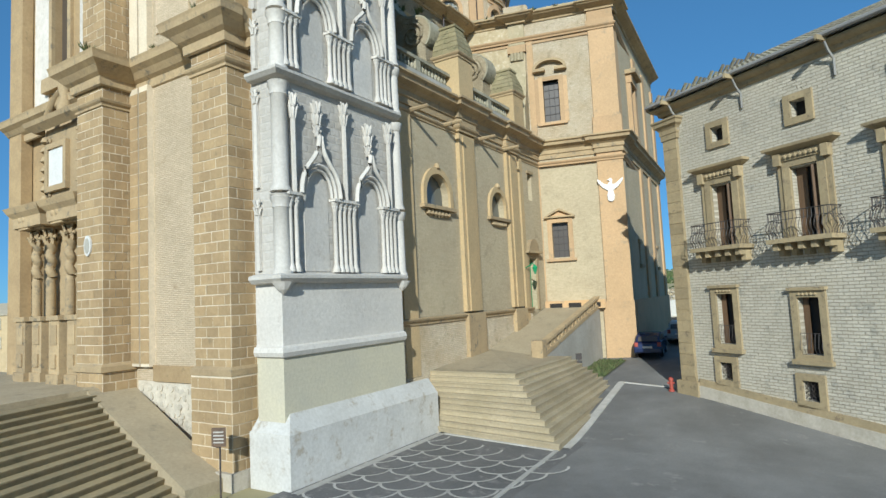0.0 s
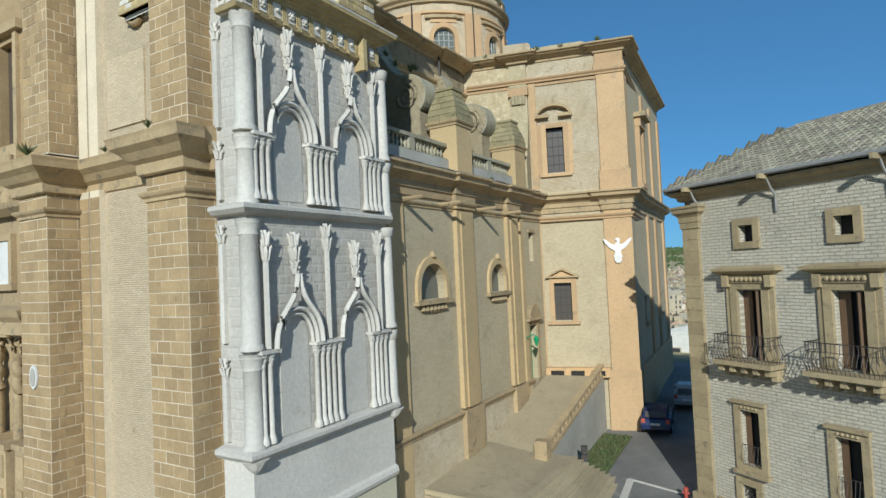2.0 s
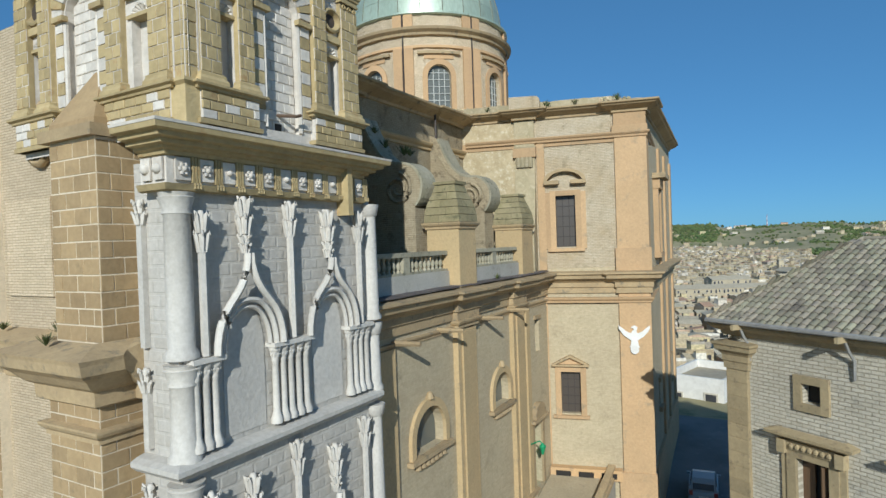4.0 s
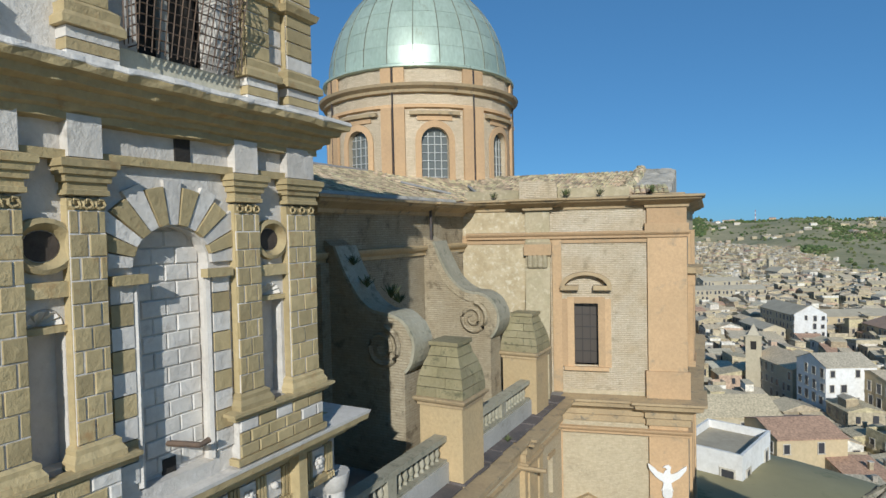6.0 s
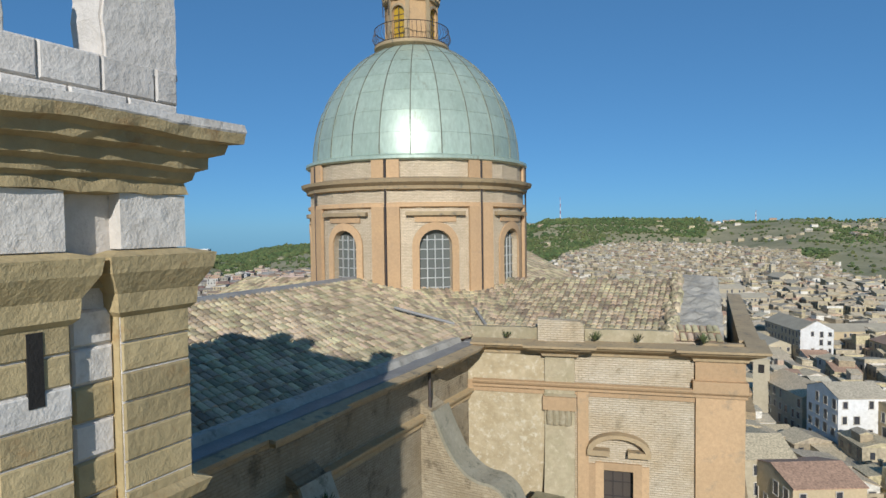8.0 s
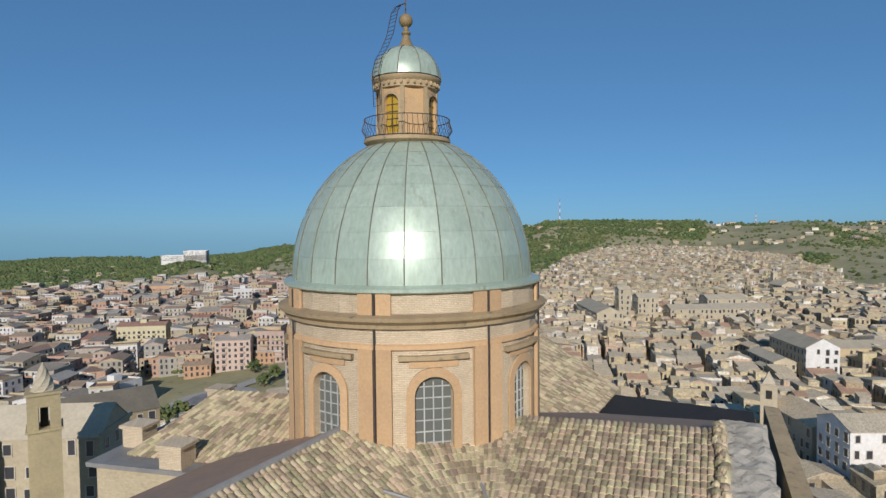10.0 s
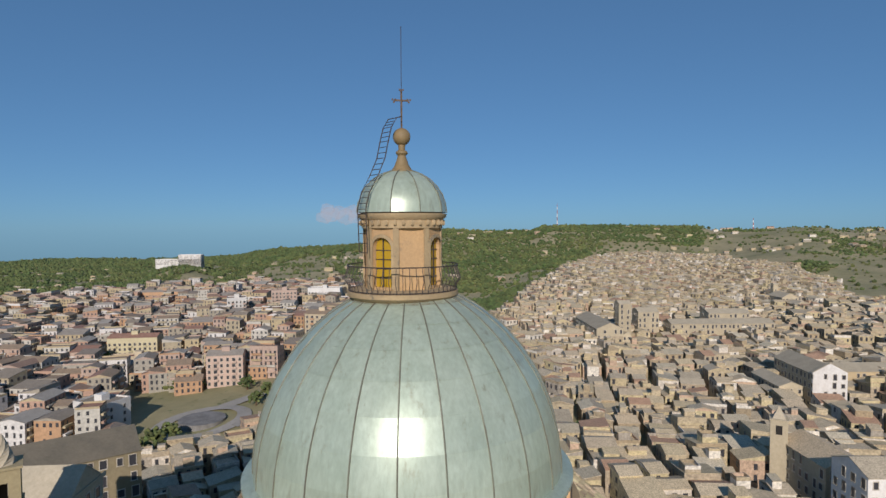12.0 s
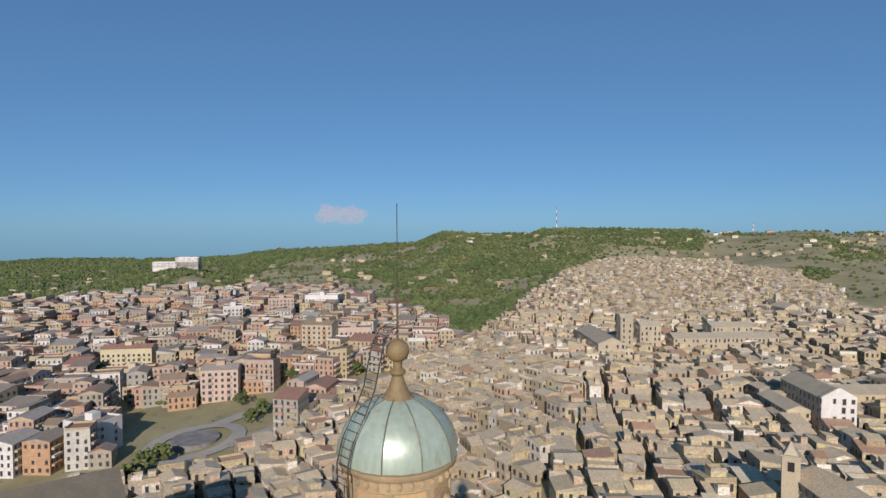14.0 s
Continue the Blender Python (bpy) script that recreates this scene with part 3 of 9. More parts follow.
def pier(x, y, h, group):
    """A square roof pier with a tall mossy bell-shaped cap in stone courses."""
    p = thing("roof_pier", "ochre pier with a mossy stepped stone cap", "pier", group)
    Geo().box(x - 0.72, x + 0.72, y - 0.72, y + 0.72, 16.4, 18.9).make("shaft", buff_trim, p)
    Geo().sweep([(x + 0.72, y - 0.72), (x + 0.72, y + 0.72), (x - 0.72, y + 0.72), (x - 0.72, y - 0.72)], lift(SMALL, 18.95, 0.8), True).make("band", tan_mould, p)
    sizes = [0.79, 0.78, 0.73, 0.64, 0.52, 0.44]
    for i in range(len(sizes) - 1):
        a, b = sizes[i], sizes[i + 1]
        z0, z1 = 19.0 + h * i / 5, 19.0 + h * (i + 1) / 5
        for q in range(4):
            for s in (0, 1):
                g = Geo(Matrix.Translation((x, y, 0)) @ Matrix.Rotation(q * math.pi / 2, 4, "Z"))
                u0, u1 = (-1, -0.15 + 0.4 * (i % 2)) if s == 0 else (-0.13 + 0.4 * (i % 2), 1)
                k = g.pts([(a, u0 * a, z0), (a, u1 * a, z0), (b, u1 * b, z1 - 0.02), (b, u0 * b, z1 - 0.02), (0, 0, z0), (0, 0, z1 - 0.02)])
                g.f += [(k, k + 1, k + 2, k + 3), (k, k + 4, k + 1), (k + 3, k + 2, k + 5), (k, k + 3, k + 5, k + 4), (k + 1, k + 4, k + 5, k + 2)]
                g.make("block", moss_stone, p)
    Geo().box(x - 0.50, x + 0.50, y - 0.50, y + 0.50, 19.0 + h, 19.12 + h).make("cap", moss_stone, p)


moss_stone = mat("mossy_stone", (0.27, 0.23, 0.12), (0.33, 0.28, 0.16), 1.2, c=(0.14, 0.13, 0.07), spots=0.1, grain=9, bump=0.3)
pier(-13.75, 27.4, 1.5, "roof piers")
pier(-14.0, 34.5, 1.4, "roof piers")


def volute_buttress(y, half):
    """A scrolled flying wall between the aisle roof and the upper wall."""
    v = thing("volute_buttress", "weathered scroll-shaped brick buttress against the nave wall", "buttress", "volute buttresses")
    m = fr(-17.8, y, 0)
    top = [(0.0, 23.75)] + [(0.42 + 1.93 * t, 21.40 + 2.1 * (1 - t) ** 2.3) for t in [i / 14 for i in range(15)]]
    curl = [(2.35 + 0.95 * math.cos(radians(84 - 11 * i)), 20.45 + 0.95 * math.sin(radians(84 - 11 * i))) for i in range(13)]
    foot = curl[-1][0]
    out = top + curl + [(foot, 16.45), (0.0, 16.45)]
    Geo(m).slab(out, -half, half).make("wall", sooty_brick, v)
    path = [(u, z) for u, z in top[1:] + curl]
    def band(thick, out):
        rim = []
        for i, (a, b) in enumerate(path):
            (p, q), (p2, q2) = path[max(0, i - 1)], path[min(len(path) - 1, i + 1)]
            n = Vector((q - q2, p2 - p)).normalized() * thick
            rim.append((a + n.x, b + n.y))
        g = Geo(m)
        for i in range(len(path) - 1):
            g.slab([path[i], path[i + 1], rim[i + 1], rim[i]], -half - out, half + out)
        return g

    g = band(0.10, 0.06)
    g.v = [(x + 0.03 * noise.noise(Vector((x, yy, z)) * 3), yy, z + 0.04 * noise.noise(Vector((x, yy, z)) * 2.2)) for x, yy, z in g.v]
    g.make("coping", moss_render, v)
    for side in (-1, 1):
        s = Geo(m)
        pts = [(2.22 + (0.66 - 0.019 * i) * math.cos(1.4 - i * 0.42), side * (half + 0.03), 20.42 + (0.66 - 0.019 * i) * math.sin(1.4 - i * 0.42)) for i in range(30)]
        s.tube(pts, [0.10 - 0.0015 * i for i in range(30)], 6)
        s.make("scroll", sooty_brick, v, smooth=60)
        d = Geo(m @ Matrix.Translation((2.22, side * half, 20.42)) @ Matrix.Rotation(-side * math.pi / 2, 4, "X"))
        d.lathe([(0.001, 0.05), (0.12, 0.05), (0.15, 0.0)], 12)
        d.make("scroll_eye", sooty_brick, v)
    e = band(-0.30, 0.05)
    e.make("edge_band", sooty_brick, v)


volute_buttress(26.9, 0.5)
volute_buttress(33.3, 0.5)

# ---- transept ----
salmon = mat("salmon_render", (0.545, 0.36, 0.195), (0.49, 0.33, 0.18), 0.5, c=(0.38, 0.28, 0.17), spots=0.09, grain=8)
transept = thing("church_transept", "ochre and buff brick transept of the cathedral with dark windows", "church")
T_SIDE = math.degrees(math.atan2(T_FAR[1] - T_OUT[1], T_FAR[0] - T_OUT[0]))
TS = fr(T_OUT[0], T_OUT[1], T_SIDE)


def transept_walls():
    lw, uw = (5.42, 1.05, 8.6, 10.9, False), (5.42, 1.05, 17.75, 20.55, False)
    Geo(TR).wall(0, TR_LEN, 1.0, 25.2, [lw, uw], 0.4).make("front_wall", buff_plaster, transept)
    Geo(TR).box(-0.35, 2.75, 0.0, 0.05, 16.5, 24.75).make("corner_field", flaked_render, transept, "flaking blotched lime render")
    Geo(TR).wall(2.75, TR_LEN - 1.5, 16.6, 24.75, [uw], 0.4).make("upper_field", worn_brick, transept, "flaking whitish brick field").location = (TR.to_3x3() @ Vector((0, 0.02, 0)))
    Geo(TS).wall(0, 17.0, 1.0, 25.2, [(5.2, 1.3, 17.3, 20.8, False), (4.6, 0.6, 8.0, 9.5, False), (12.6, 0.7, 8.0, 9.5, False)], 0.4).make("side_wall", buff_plaster, transept)
    Geo().prism([(T_OUT[0] - 0.5, T_OUT[1] + 0.4), (T_FAR[0] - 0.5, T_FAR[1]), (-26, 56), (-26, 37)], 1.0, 24.9).make("core", shade_dark, transept)
    # corner pilasters
    for z0, z1 in ((1.4, 15.2), (16.4, 23.7)):
        Geo(TR).box(TR_LEN - 1.48, TR_LEN + 0.14, 0, 0.16, z0, z1).make("corner_pilaster", salmon, transept, "ochre corner pilaster")
        Geo(TS).box(0.0, 1.0, 0, 0.14, z0, z1).make("corner_pilaster", salmon if z0 > 10 else buff_plaster, transept)
        for a in (6.8, 10.8, 15.6):
            Geo(TS).box(a, a + 0.95, 0, 0.14, z0, z1).make("pilaster", salmon, transept)
    Geo(TR).box(TR_LEN - 1.58, TR_LEN + 0.24, 0, 0.26, 16.4, 17.6).make("pilaster_base", salmon, transept)
    Geo(TR).box(3.98, 4.3, 0, 0.1, 1.5, 15.1).make("strip", salmon, transept)
    Geo(TR).box(3.95, 4.35, 0, 0.14, 16.5, 23.7).make("strip", salmon, transept)
    # lesene with an ionic head between the two upper bays
    side_on = TR @ Matrix.Translation((2.75, 0, 0)) @ Matrix.Rotation(math.pi / 2, 4, "Z")
    flare = [(0.20 + 1.5 * (1 - t) ** 2.2, 18.4 + 4.0 * t) for t in [i / 12 for i in range(13)]]
    Geo(side_on).slab([(0, 16.5), (1.55, 16.5), (1.75, 17.3)] + flare + [(0.20, 24.9), (0, 24.9)], -1.1, 0.0).make("lesene", mossy_plaster, transept, "mossy rendered strip that flares out at its foot")
    Geo(TR).box(2.68, 3.92, 0.0, 0.34, 22.75, 23.25).make("lesene_head", salmon, transept)
    Geo(TR).sweep([(2.72, 0), (2.72, 0.24), (3.9, 0.24), (3.9, 0)], lift(SMALL, 23.3, 0.9)).make("lesene_abacus", mossy_plaster, transept)
    g = Geo(TR)
    for i in range(4):
        g.lathe([(0.13, 22.2), (0.15, 22.5), (0.12, 22.75)], 8, 2.95 + 0.22 * i, 0.24)
    g.make("fluting", mossy_plaster, transept)
    # cornices
    for z, k in ((16.3, 0.95), (25.2, 0.95)):
        path = [T_IN, tuple((TR @ Vector((2.75, 0, 0))).xy), tuple((TR @ Vector((2.75, 0.3, 0))).xy), tuple((TR @ Vector((3.9, 0.3, 0))).xy), tuple((TR @ Vector((3.9, 0, 0))).xy)] if z > 20 else [tuple((TR @ Vector((4.1, 0, 0))).xy)]
        path += [tuple((TR @ Vector((TR_LEN - 1.5, 0, 0))).xy), tuple((TR @ Vector((TR_LEN - 1.5, 0.18, 0))).xy), tuple((TR @ Vector((TR_LEN + 0.15, 0.18, 0))).xy)]
        path += [tuple((TS @ Vector((1.1, 0.16, 0))).xy), tuple((TS @ Vector((1.1, 0, 0))).xy), tuple((TS @ Vector((17.0, 0, 0))).xy)]
        Geo().sweep(path, lift(CORNICE if z < 20 else TOP, z, k)).make("cornice", tan_mould, transept, "projecting tan stone cornice")
    for z, a in ((14.95, 4.1), (23.75, 0.0)):
        p0, p1, p2 = [tuple(q.xy) for q in (TR @ Vector((a, 0.17, 0)), TR @ Vector((TR_LEN + 0.15, 0.17, 0)), TS @ Vector((17.0, -0.75, 0)))]
        Geo().sweep([p0, p1, p2], lift(SMALL, z, 0.9)).make("string_course", salmon, transept)
    Geo(TR).box(-0.3, TR_LEN - 1.5, 0.0, 0.10, 23.28, 23.7).make("salmon_band", salmon, transept)
    Geo(TR).box(TR_LEN - 1.5, TR_LEN + 0.14, 0, 0.17, 24.05, 24.85).make("corner_frieze", salmon, transept)
    Geo(TR).box(TR_LEN - 1.6, TR_LEN + 0.2, 0, 0.35, 23.7, 24.1).make("capital", salmon, transept)
    Geo(TR).box(TR_LEN - 1.7, TR_LEN + 0.2, 0.0, 0.22, 1.0, 5.6).make("pilaster_base", salmon, transept)
    # windows
    for (m, w, z0, z1, _), up in ((lw, False), (uw, True)):
        win = Geo(TR).box(m - w / 2, m + w / 2, -0.36, -0.3, z0, z1).make("window", dark_glass, transept, "dark leaded window in an ochre surround")
        g = Geo(TR)
        for i in range(1, 3):
            g.box(m - w / 2 + w * i / 3 - 0.02, m - w / 2 + w * i / 3 + 0.02, -0.3, -0.26, z0, z1)
        for i in range(1, 5):
            g.box(m - w / 2, m + w / 2, -0.3, -0.27, z0 + (z1 - z0) * i / 5 - 0.02, z0 + (z1 - z0) * i / 5 + 0.02)
        g.make("bars", iron, win)
        for s in (-1, 1):
            Geo(TR).box(m + s * (w / 2 + 0.15) - 0.15, m + s * (w / 2 + 0.15) + 0.15, 0, 0.12, z0 - 0.1, z1 + 0.28).make("jamb", salmon, win)
        Geo(TR).box(m - w / 2, m + w / 2, 0, 0.12, z1, z1 + 0.28).make("lintel", salmon, win)
        Geo(TR).box(m - w / 2 - 0.45, m + w / 2 + 0.45, 0, 0.2, z0 - 0.25, z0 - 0.08).make("sill", salmon, win)
        if up:
            for s in (-1, 1):
                Geo(TR).box(m + s * (w / 2 + 0.42) - 0.14, m + s * (w / 2 + 0.42) + 0.14, 0, 0.09, z0 - 0.1, z1 + 0.2).make("outer_jamb", salmon, win)
                Geo(TR).box(m + s * 0.72 - 0.4, m + s * 0.72 + 0.4, 0, 0.4, z1 + 0.62, z1 + 0.82).make("hood_end", tan_mould, win)
            arc = [(m + 1.12 * math.cos(math.pi * i / 10), z1 + 0.82 + 0.62 * math.sin(math.pi * i / 10)) for i in range(11)]
            g = Geo(TR)
            for (a, b), (c, d) in zip(arc, arc[1:]):
                g.slab([(a, b), (c, d), (m + (c - m) * 0.86, d - 0.14), (m + (a - m) * 0.86, b - 0.14)], 0, 0.42)
            g.make("segmental_pediment", tan_mould, win)
        else:
            g = Geo(TR)
            for s in (-1, 1):
                g.slab([(m + s * 1.0, z1 + 0.42), (m, z1 + 0.95), (m, z1 + 0.80), (m + s * 0.8, z1 + 0.42)], 0, 0.3)
            g.box(m - 1.0, m + 1.0, 0, 0.3, z1 + 0.32, z1 + 0.42)
            g.make("pediment", tan_mould, win)
            Geo(TR).slab([(m - 0.8, z1 + 0.42), (m + 0.8, z1 + 0.42), (m, z1 + 0.82)], 0, 0.08).make("tympanum", salmon, win)
    # side window with a hooded surround
    win = Geo(TS).box(4.6, 5.8, -0.36, -0.3, 17.4, 20.8).make("window", dark_glass, transept)
    for s in (-1, 1):
        Geo(TS).box(5.2 + s * 0.85 - 0.2, 5.2 + s * 0.85 + 0.2, 0, 0.3, 17.2, 21.0).make("jamb", salmon, win)
    Geo(TS).box(3.9, 6.5, 0, 0.75, 21.6, 21.9).make("hood", tan_mould, win)
    Geo(TS).box(4.1, 6.3, 0, 0.4, 21.0, 21.6).make("frieze", salmon, win)
    Geo(TS).box(4.1, 6.3, 0, 0.4, 16.9, 17.2).make("sill", salmon, win)
    for a in (4.6, 12.6):
        w2 = Geo(TS).box(a - 0.3, a + 0.3, -0.36, -0.3, 8.0, 9.5).make("window", dark_glass, transept)
        Geo(TS).box(a - 0.5, a + 0.5, 0, 0.15, 9.5, 9.75).make("hood", tan_mould, w2)
        Geo(TS).box(a - 0.5, a + 0.5, 0, 0.2, 7.75, 8.0).make("sill", tan_mould, w2)
    Geo(TS).box(0.9, 17.0, 0, 0.18, 1.2, 5.6).make("plinth", salmon, transept)
    # gutter blocks and parapet
    block = [(2.5, 25.3), (4.2, 25.3), (4.2, 25.85)] + [(3.95 + 0.25 * math.cos(radians(a)), 25.85 + 0.25 * math.sin(radians(a))) for a in (25, 45, 65, 90)] + [(2.5, 26.14)]
    Geo(TR).slab(block, -0.3, 0.18).make("parapet_block", worn_brick, transept, "worn brick parapet block with a rounded corner")
    for a, b in ((-0.1, 2.48), (4.22, TR_LEN - 2.2)):
        n = int((b - a) / 0.25)
        edge = [(a + (b - a) * i / n, 25.78 + 0.05 * noise.noise(Vector((a + i * 0.6, 3, 0)))) for i in range(n + 1)]
        Geo(TR).slab([(a, 25.2)] + [(b, 25.2)] + edge[::-1], -0.34, -0.06).make("parapet", mossy_plaster, transept, "low mossy rendered parapet below the tiles")
    g = Geo(TR).box(-0.3, TR_LEN - 1.4, -0.06, 0.42, 25.2, 25.27).box(2.4, 4.2, 0.42, 0.72, 25.2, 25.27)
    g.make("cornice_flashing", lead, transept, "grey lead on the cornice")
    Geo(TR).box(TR_LEN - 1.3, TR_LEN + 0.1, -0.15, 0.1, 25.25, 25.42).make("parapet_block", tan_mould, transept)


transept_walls()


def eagle():
    """A flat white bird with spread wings, fixed to the corner pilaster."""
    e = thing("eagle_emblem", "white painted eagle emblem fixed to an ochre pilaster", "emblem")
    m = TR @ Matrix.Translation((TR_LEN - 0.75, 0.19, 12.7))
    half = [(0.0, 0.55), (0.10, 0.50), (0.16, 0.36), (0.40, 0.46), (0.62, 0.66), (0.80, 0.78), (0.78, 0.60), (0.66, 0.42), (0.50, 0.22), (0.30, 0.08), (0.16, -0.02), (0.20, -0.24), (0.26, -0.40), (0.12, -0.36), (0.0, -0.30)]
    Geo(m).slab([(-u, z) for u, z in reversed(half[1:-1])] + half, 0, 0.07).make("wings", white_paint, e)
    Geo(m).slab([(0.22 * math.cos(i * math.pi / 6), -0.5 + 0.24 * math.sin(i * math.pi / 6)) for i in range(12)], 0, 0.09).make("shield", white_paint, e)
    Geo(m).slab([(0.0, 0.5), (0.12, 0.52), (0.16, 0.68), (0.05, 0.78), (-0.08, 0.74), (-0.18, 0.66), (-0.06, 0.64)], 0, 0.08).make("head", white_paint, e)


eagle()

dark_slab = mat("dark_slate_slab", (0.15, 0.125, 0.115), (0.11, 0.095, 0.09), 1.2, c=(0.22, 0.2, 0.17), spots=0.08, grain=12)
slab_rng = random.Random(8)
y = 20.9
while y < 36.0:
    w = slab_rng.uniform(0.8, 1.05)
    ob = Geo().box(-13.62, -12.98 + slab_rng.uniform(-0.04, 0.05), 0.0, w, 0.0, 0.06).make("coping_slab", dark_slab, church)
    ob.matrix_basis = Matrix.Translation((0, y, 16.44 + slab_rng.uniform(0, 0.03))) @ Matrix.Rotation(slab_rng.uniform(-0.02, 0.02), 4, "X")
    y += w + slab_rng.uniform(0.03, 0.12)


def weed(x, y, z, size, seed):
    """A tuft of wild grass and leaves rooted in a joint."""
    r = random.Random(seed)
    g = Geo()
    for i in range(46):
        a, h = r.uniform(0, 6.28), size * r.uniform(0.5, 1.1)
        lean, w = size * r.uniform(0.1, 0.7), size * 0.06
        c, s = math.cos(a), math.sin(a)
        g.face([(x - w * s, y + w * c, z), (x + w * s, y - w * c, z), (x + lean * c + w * s, y + lean * s - w * c, z + h * 0.7), (x + lean * 1.3 * c, y + lean * 1.3 * s, z + h)])
    t = thing("weed", "green wild tuft growing from a stone ledge", "plant", "ledge weeds")
    g.make("leaves", leaf, t)


for i, (x, y, z, s) in enumerate(((-21.3, 12.5, 16.36, 0.4), (-16.7, 13.95, 16.38, 0.3), (-15.3, 12.95, 16.36, 0.25), (-19.2, 13.9, 16.38, 0.22), (-16.4, 26.8, 22.2, 0.4), (-15.7, 27.1, 21.85, 0.45), (-17.0, 26.9, 22.9, 0.35), (-15.2, 26.8, 21.75, 0.35), (-13.2, 30.5, 16.5, 0.25))):
    weed(x, y, z, s, i)
for i, (u, s) in enumerate(((1.3, 0.3), (4.6, 0.35), (6.1, 0.3), (8.3, 0.4))):
    p = TR @ Vector((u, 0.25, 25.42))
    weed(p.x, p.y, p.z, s, 20 + i)

# ---- roofs ----
def tile_mesh():
    g = Geo()
    n = 5
    k = g.pts([(0.115 * (1.0 if e == 0 else 0.84) * math.cos(math.pi * i / n), e * 0.46, 0.085 * (1.0 if e == 0 else 0.84) * math.sin(math.pi * i / n) + 0.03 * (1 - e)) for e in (0, 1) for i in range(n + 1)])
    g.f += [(k + i, k + i + 1, k + n + 2 + i, k + n + 1 + i) for i in range(n)] + [tuple(range(k, k + n + 1))]
    return g


TILE = tile_mesh()


def tiled(name, parent, eave0, eave1, ridge0, ridge1, material, part_limit=0, pitch=0.25, label="", inside=None):
    """Rows of barrel tiles over a roof face between an eave and a ridge; inside(x, y) clips it in plan."""
    e0, e1, r0, r1 = [Vector(p) for p in (eave0, eave1, ridge0, ridge1)]
    base = Geo()
    base.face([e0, e1, r1, r0])
    base.make(name + "_bed", red_tile, parent)
    g = Geo()
    cols = round(max((e1 - e0).length, (r1 - r0).length) / pitch)
    piece = None
    made = 0
    for i in range(cols):
        s = (i + 0.5) / cols
        a, b = e0.lerp(e1, s), r0.lerp(r1, s)
        up = (b - a).normalized()
        side = (e1 - e0).normalized()
        nor = side.cross(up).normalized()
        if nor.z < 0:
            nor = -nor
        side = up.cross(nor)
        rows = max(1, int((b - a).length / 0.38))
        for j in range(rows):
            o = a + up * (j * (b - a).length / rows)
            if inside and not inside(o.x, o.y):
                continue
            w = rng.uniform(-0.012, 0.012)
            m = Matrix(((side.x, up.x, nor.x, o.x), (side.y, up.y, nor.y, o.y), (side.z, up.z, nor.z, o.z), (0, 0, 0, 1))) @ Matrix.Translation((w, rng.uniform(-0.03, 0.03), 0.015)) @ Matrix.Rotation(rng.uniform(-0.04, 0.04), 4, "Z")
            if made < part_limit:
                if piece is None:
                    piece = TILE.mesh("tile")
                    piece.materials.append(roof_piece)
                ob = new("roof_tile", piece)
                ob.parent, ob.matrix_basis = parent, m
                made += 1
            else:
                k = len(g.v)
                g.v += [tuple(m @ Vector(p)) for p in TILE.v]
                g.f += [tuple(k + q for q in f) for f in TILE.f]
    ob = g.make(name, material, parent, label)
    ob["kind"] = "stuff"
    return ob


verge_mat = mat("crumbling_lime_verge", (0.52, 0.47, 0.39), (0.40, 0.36, 0.29), 0.9, c=(0.27, 0.24, 0.19), spots=0.12, grain=6, bump=0.4)
roofs = thing("church_roof", "old clay barrel-tile roofs round the dome, patched and faded", "roof")
DX, DY = -24.35, 43.75
RIDGE_X, RIDGE_Z = -24.4, 27.25
tiled("nave_tiles", roofs, (-18.1, 19.8, 25.25), (-18.1, 36.2, 25.25), (RIDGE_X, 19.8, RIDGE_Z), (RIDGE_X, 38.5, RIDGE_Z), roof_tile, 280, label="rows of faded clay tiles")
Geo().face([(RIDGE_X, 19.8, RIDGE_Z), (RIDGE_X, 38.5, RIDGE_Z), (-31, 38.5, 25.0), (-31, 19.8, 25.0)]).make("far_slope", red_tile, roofs)
Geo().tube([(RIDGE_X, 19.8, RIDGE_Z + 0.02), (RIDGE_X, 38.2, RIDGE_Z + 0.02)], 0.16, 8).make("ridge_cap", lead, roofs)
Geo().box(-18.45, -17.35, 20.2, 36.3, 25.1, 25.22).make("gutter", lead, roofs, "grey metal gutter")
g = Geo()
for j in range(66):
    yy = 20.2 + 15.9 * j / 65
    d = 0.07 * noise.noise(Vector((yy * 1.3, 0, 2))) + 0.05 * noise.noise(Vector((yy * 4.1, 0, 5)))
    g.pts([(-18.3, yy, 25.2), (-18.22 + d, yy, 25.40 + 0.6 * d), (-17.98 + d, yy, 25.40 - 0.4 * d), (-17.86 + 1.4 * d, yy, 25.2)])
g.f += [(4 * j + i, 4 * j + i + 1, 4 * j + i + 5, 4 * j + i + 4) for j in range(65) for i in range(3)]
g.make("eave_mortar", verge_mat, roofs, "patched lime mortar along the eave", smooth=50)
TRI, TRO = TR @ Vector((0.3, -0.35, 25.4)), TR @ Vector((TR_LEN - 2.35, -0.35, 25.4))
TR2, TR3 = TR @ Vector((0.8, -7.0, 27.0)), TR @ Vector((TR_LEN - 1.05, -7.0, 27.0))
Geo(TR).box(0.2, TR_LEN - 0.4, -1.4, -0.32, 24.8, 25.39).make("eave_fill", pale_brick, roofs)
tiled("transept_tiles", roofs, TRI, TRO, TR2, TR3, roof_tile, label="rows of pale clay tiles")
Geo().face([TR2, TR3, TR @ Vector((TR_LEN + 0.2, -14, 25.2)), TR @ Vector((0.8, -14, 25.2))]).make("far_slope", red_tile, roofs)
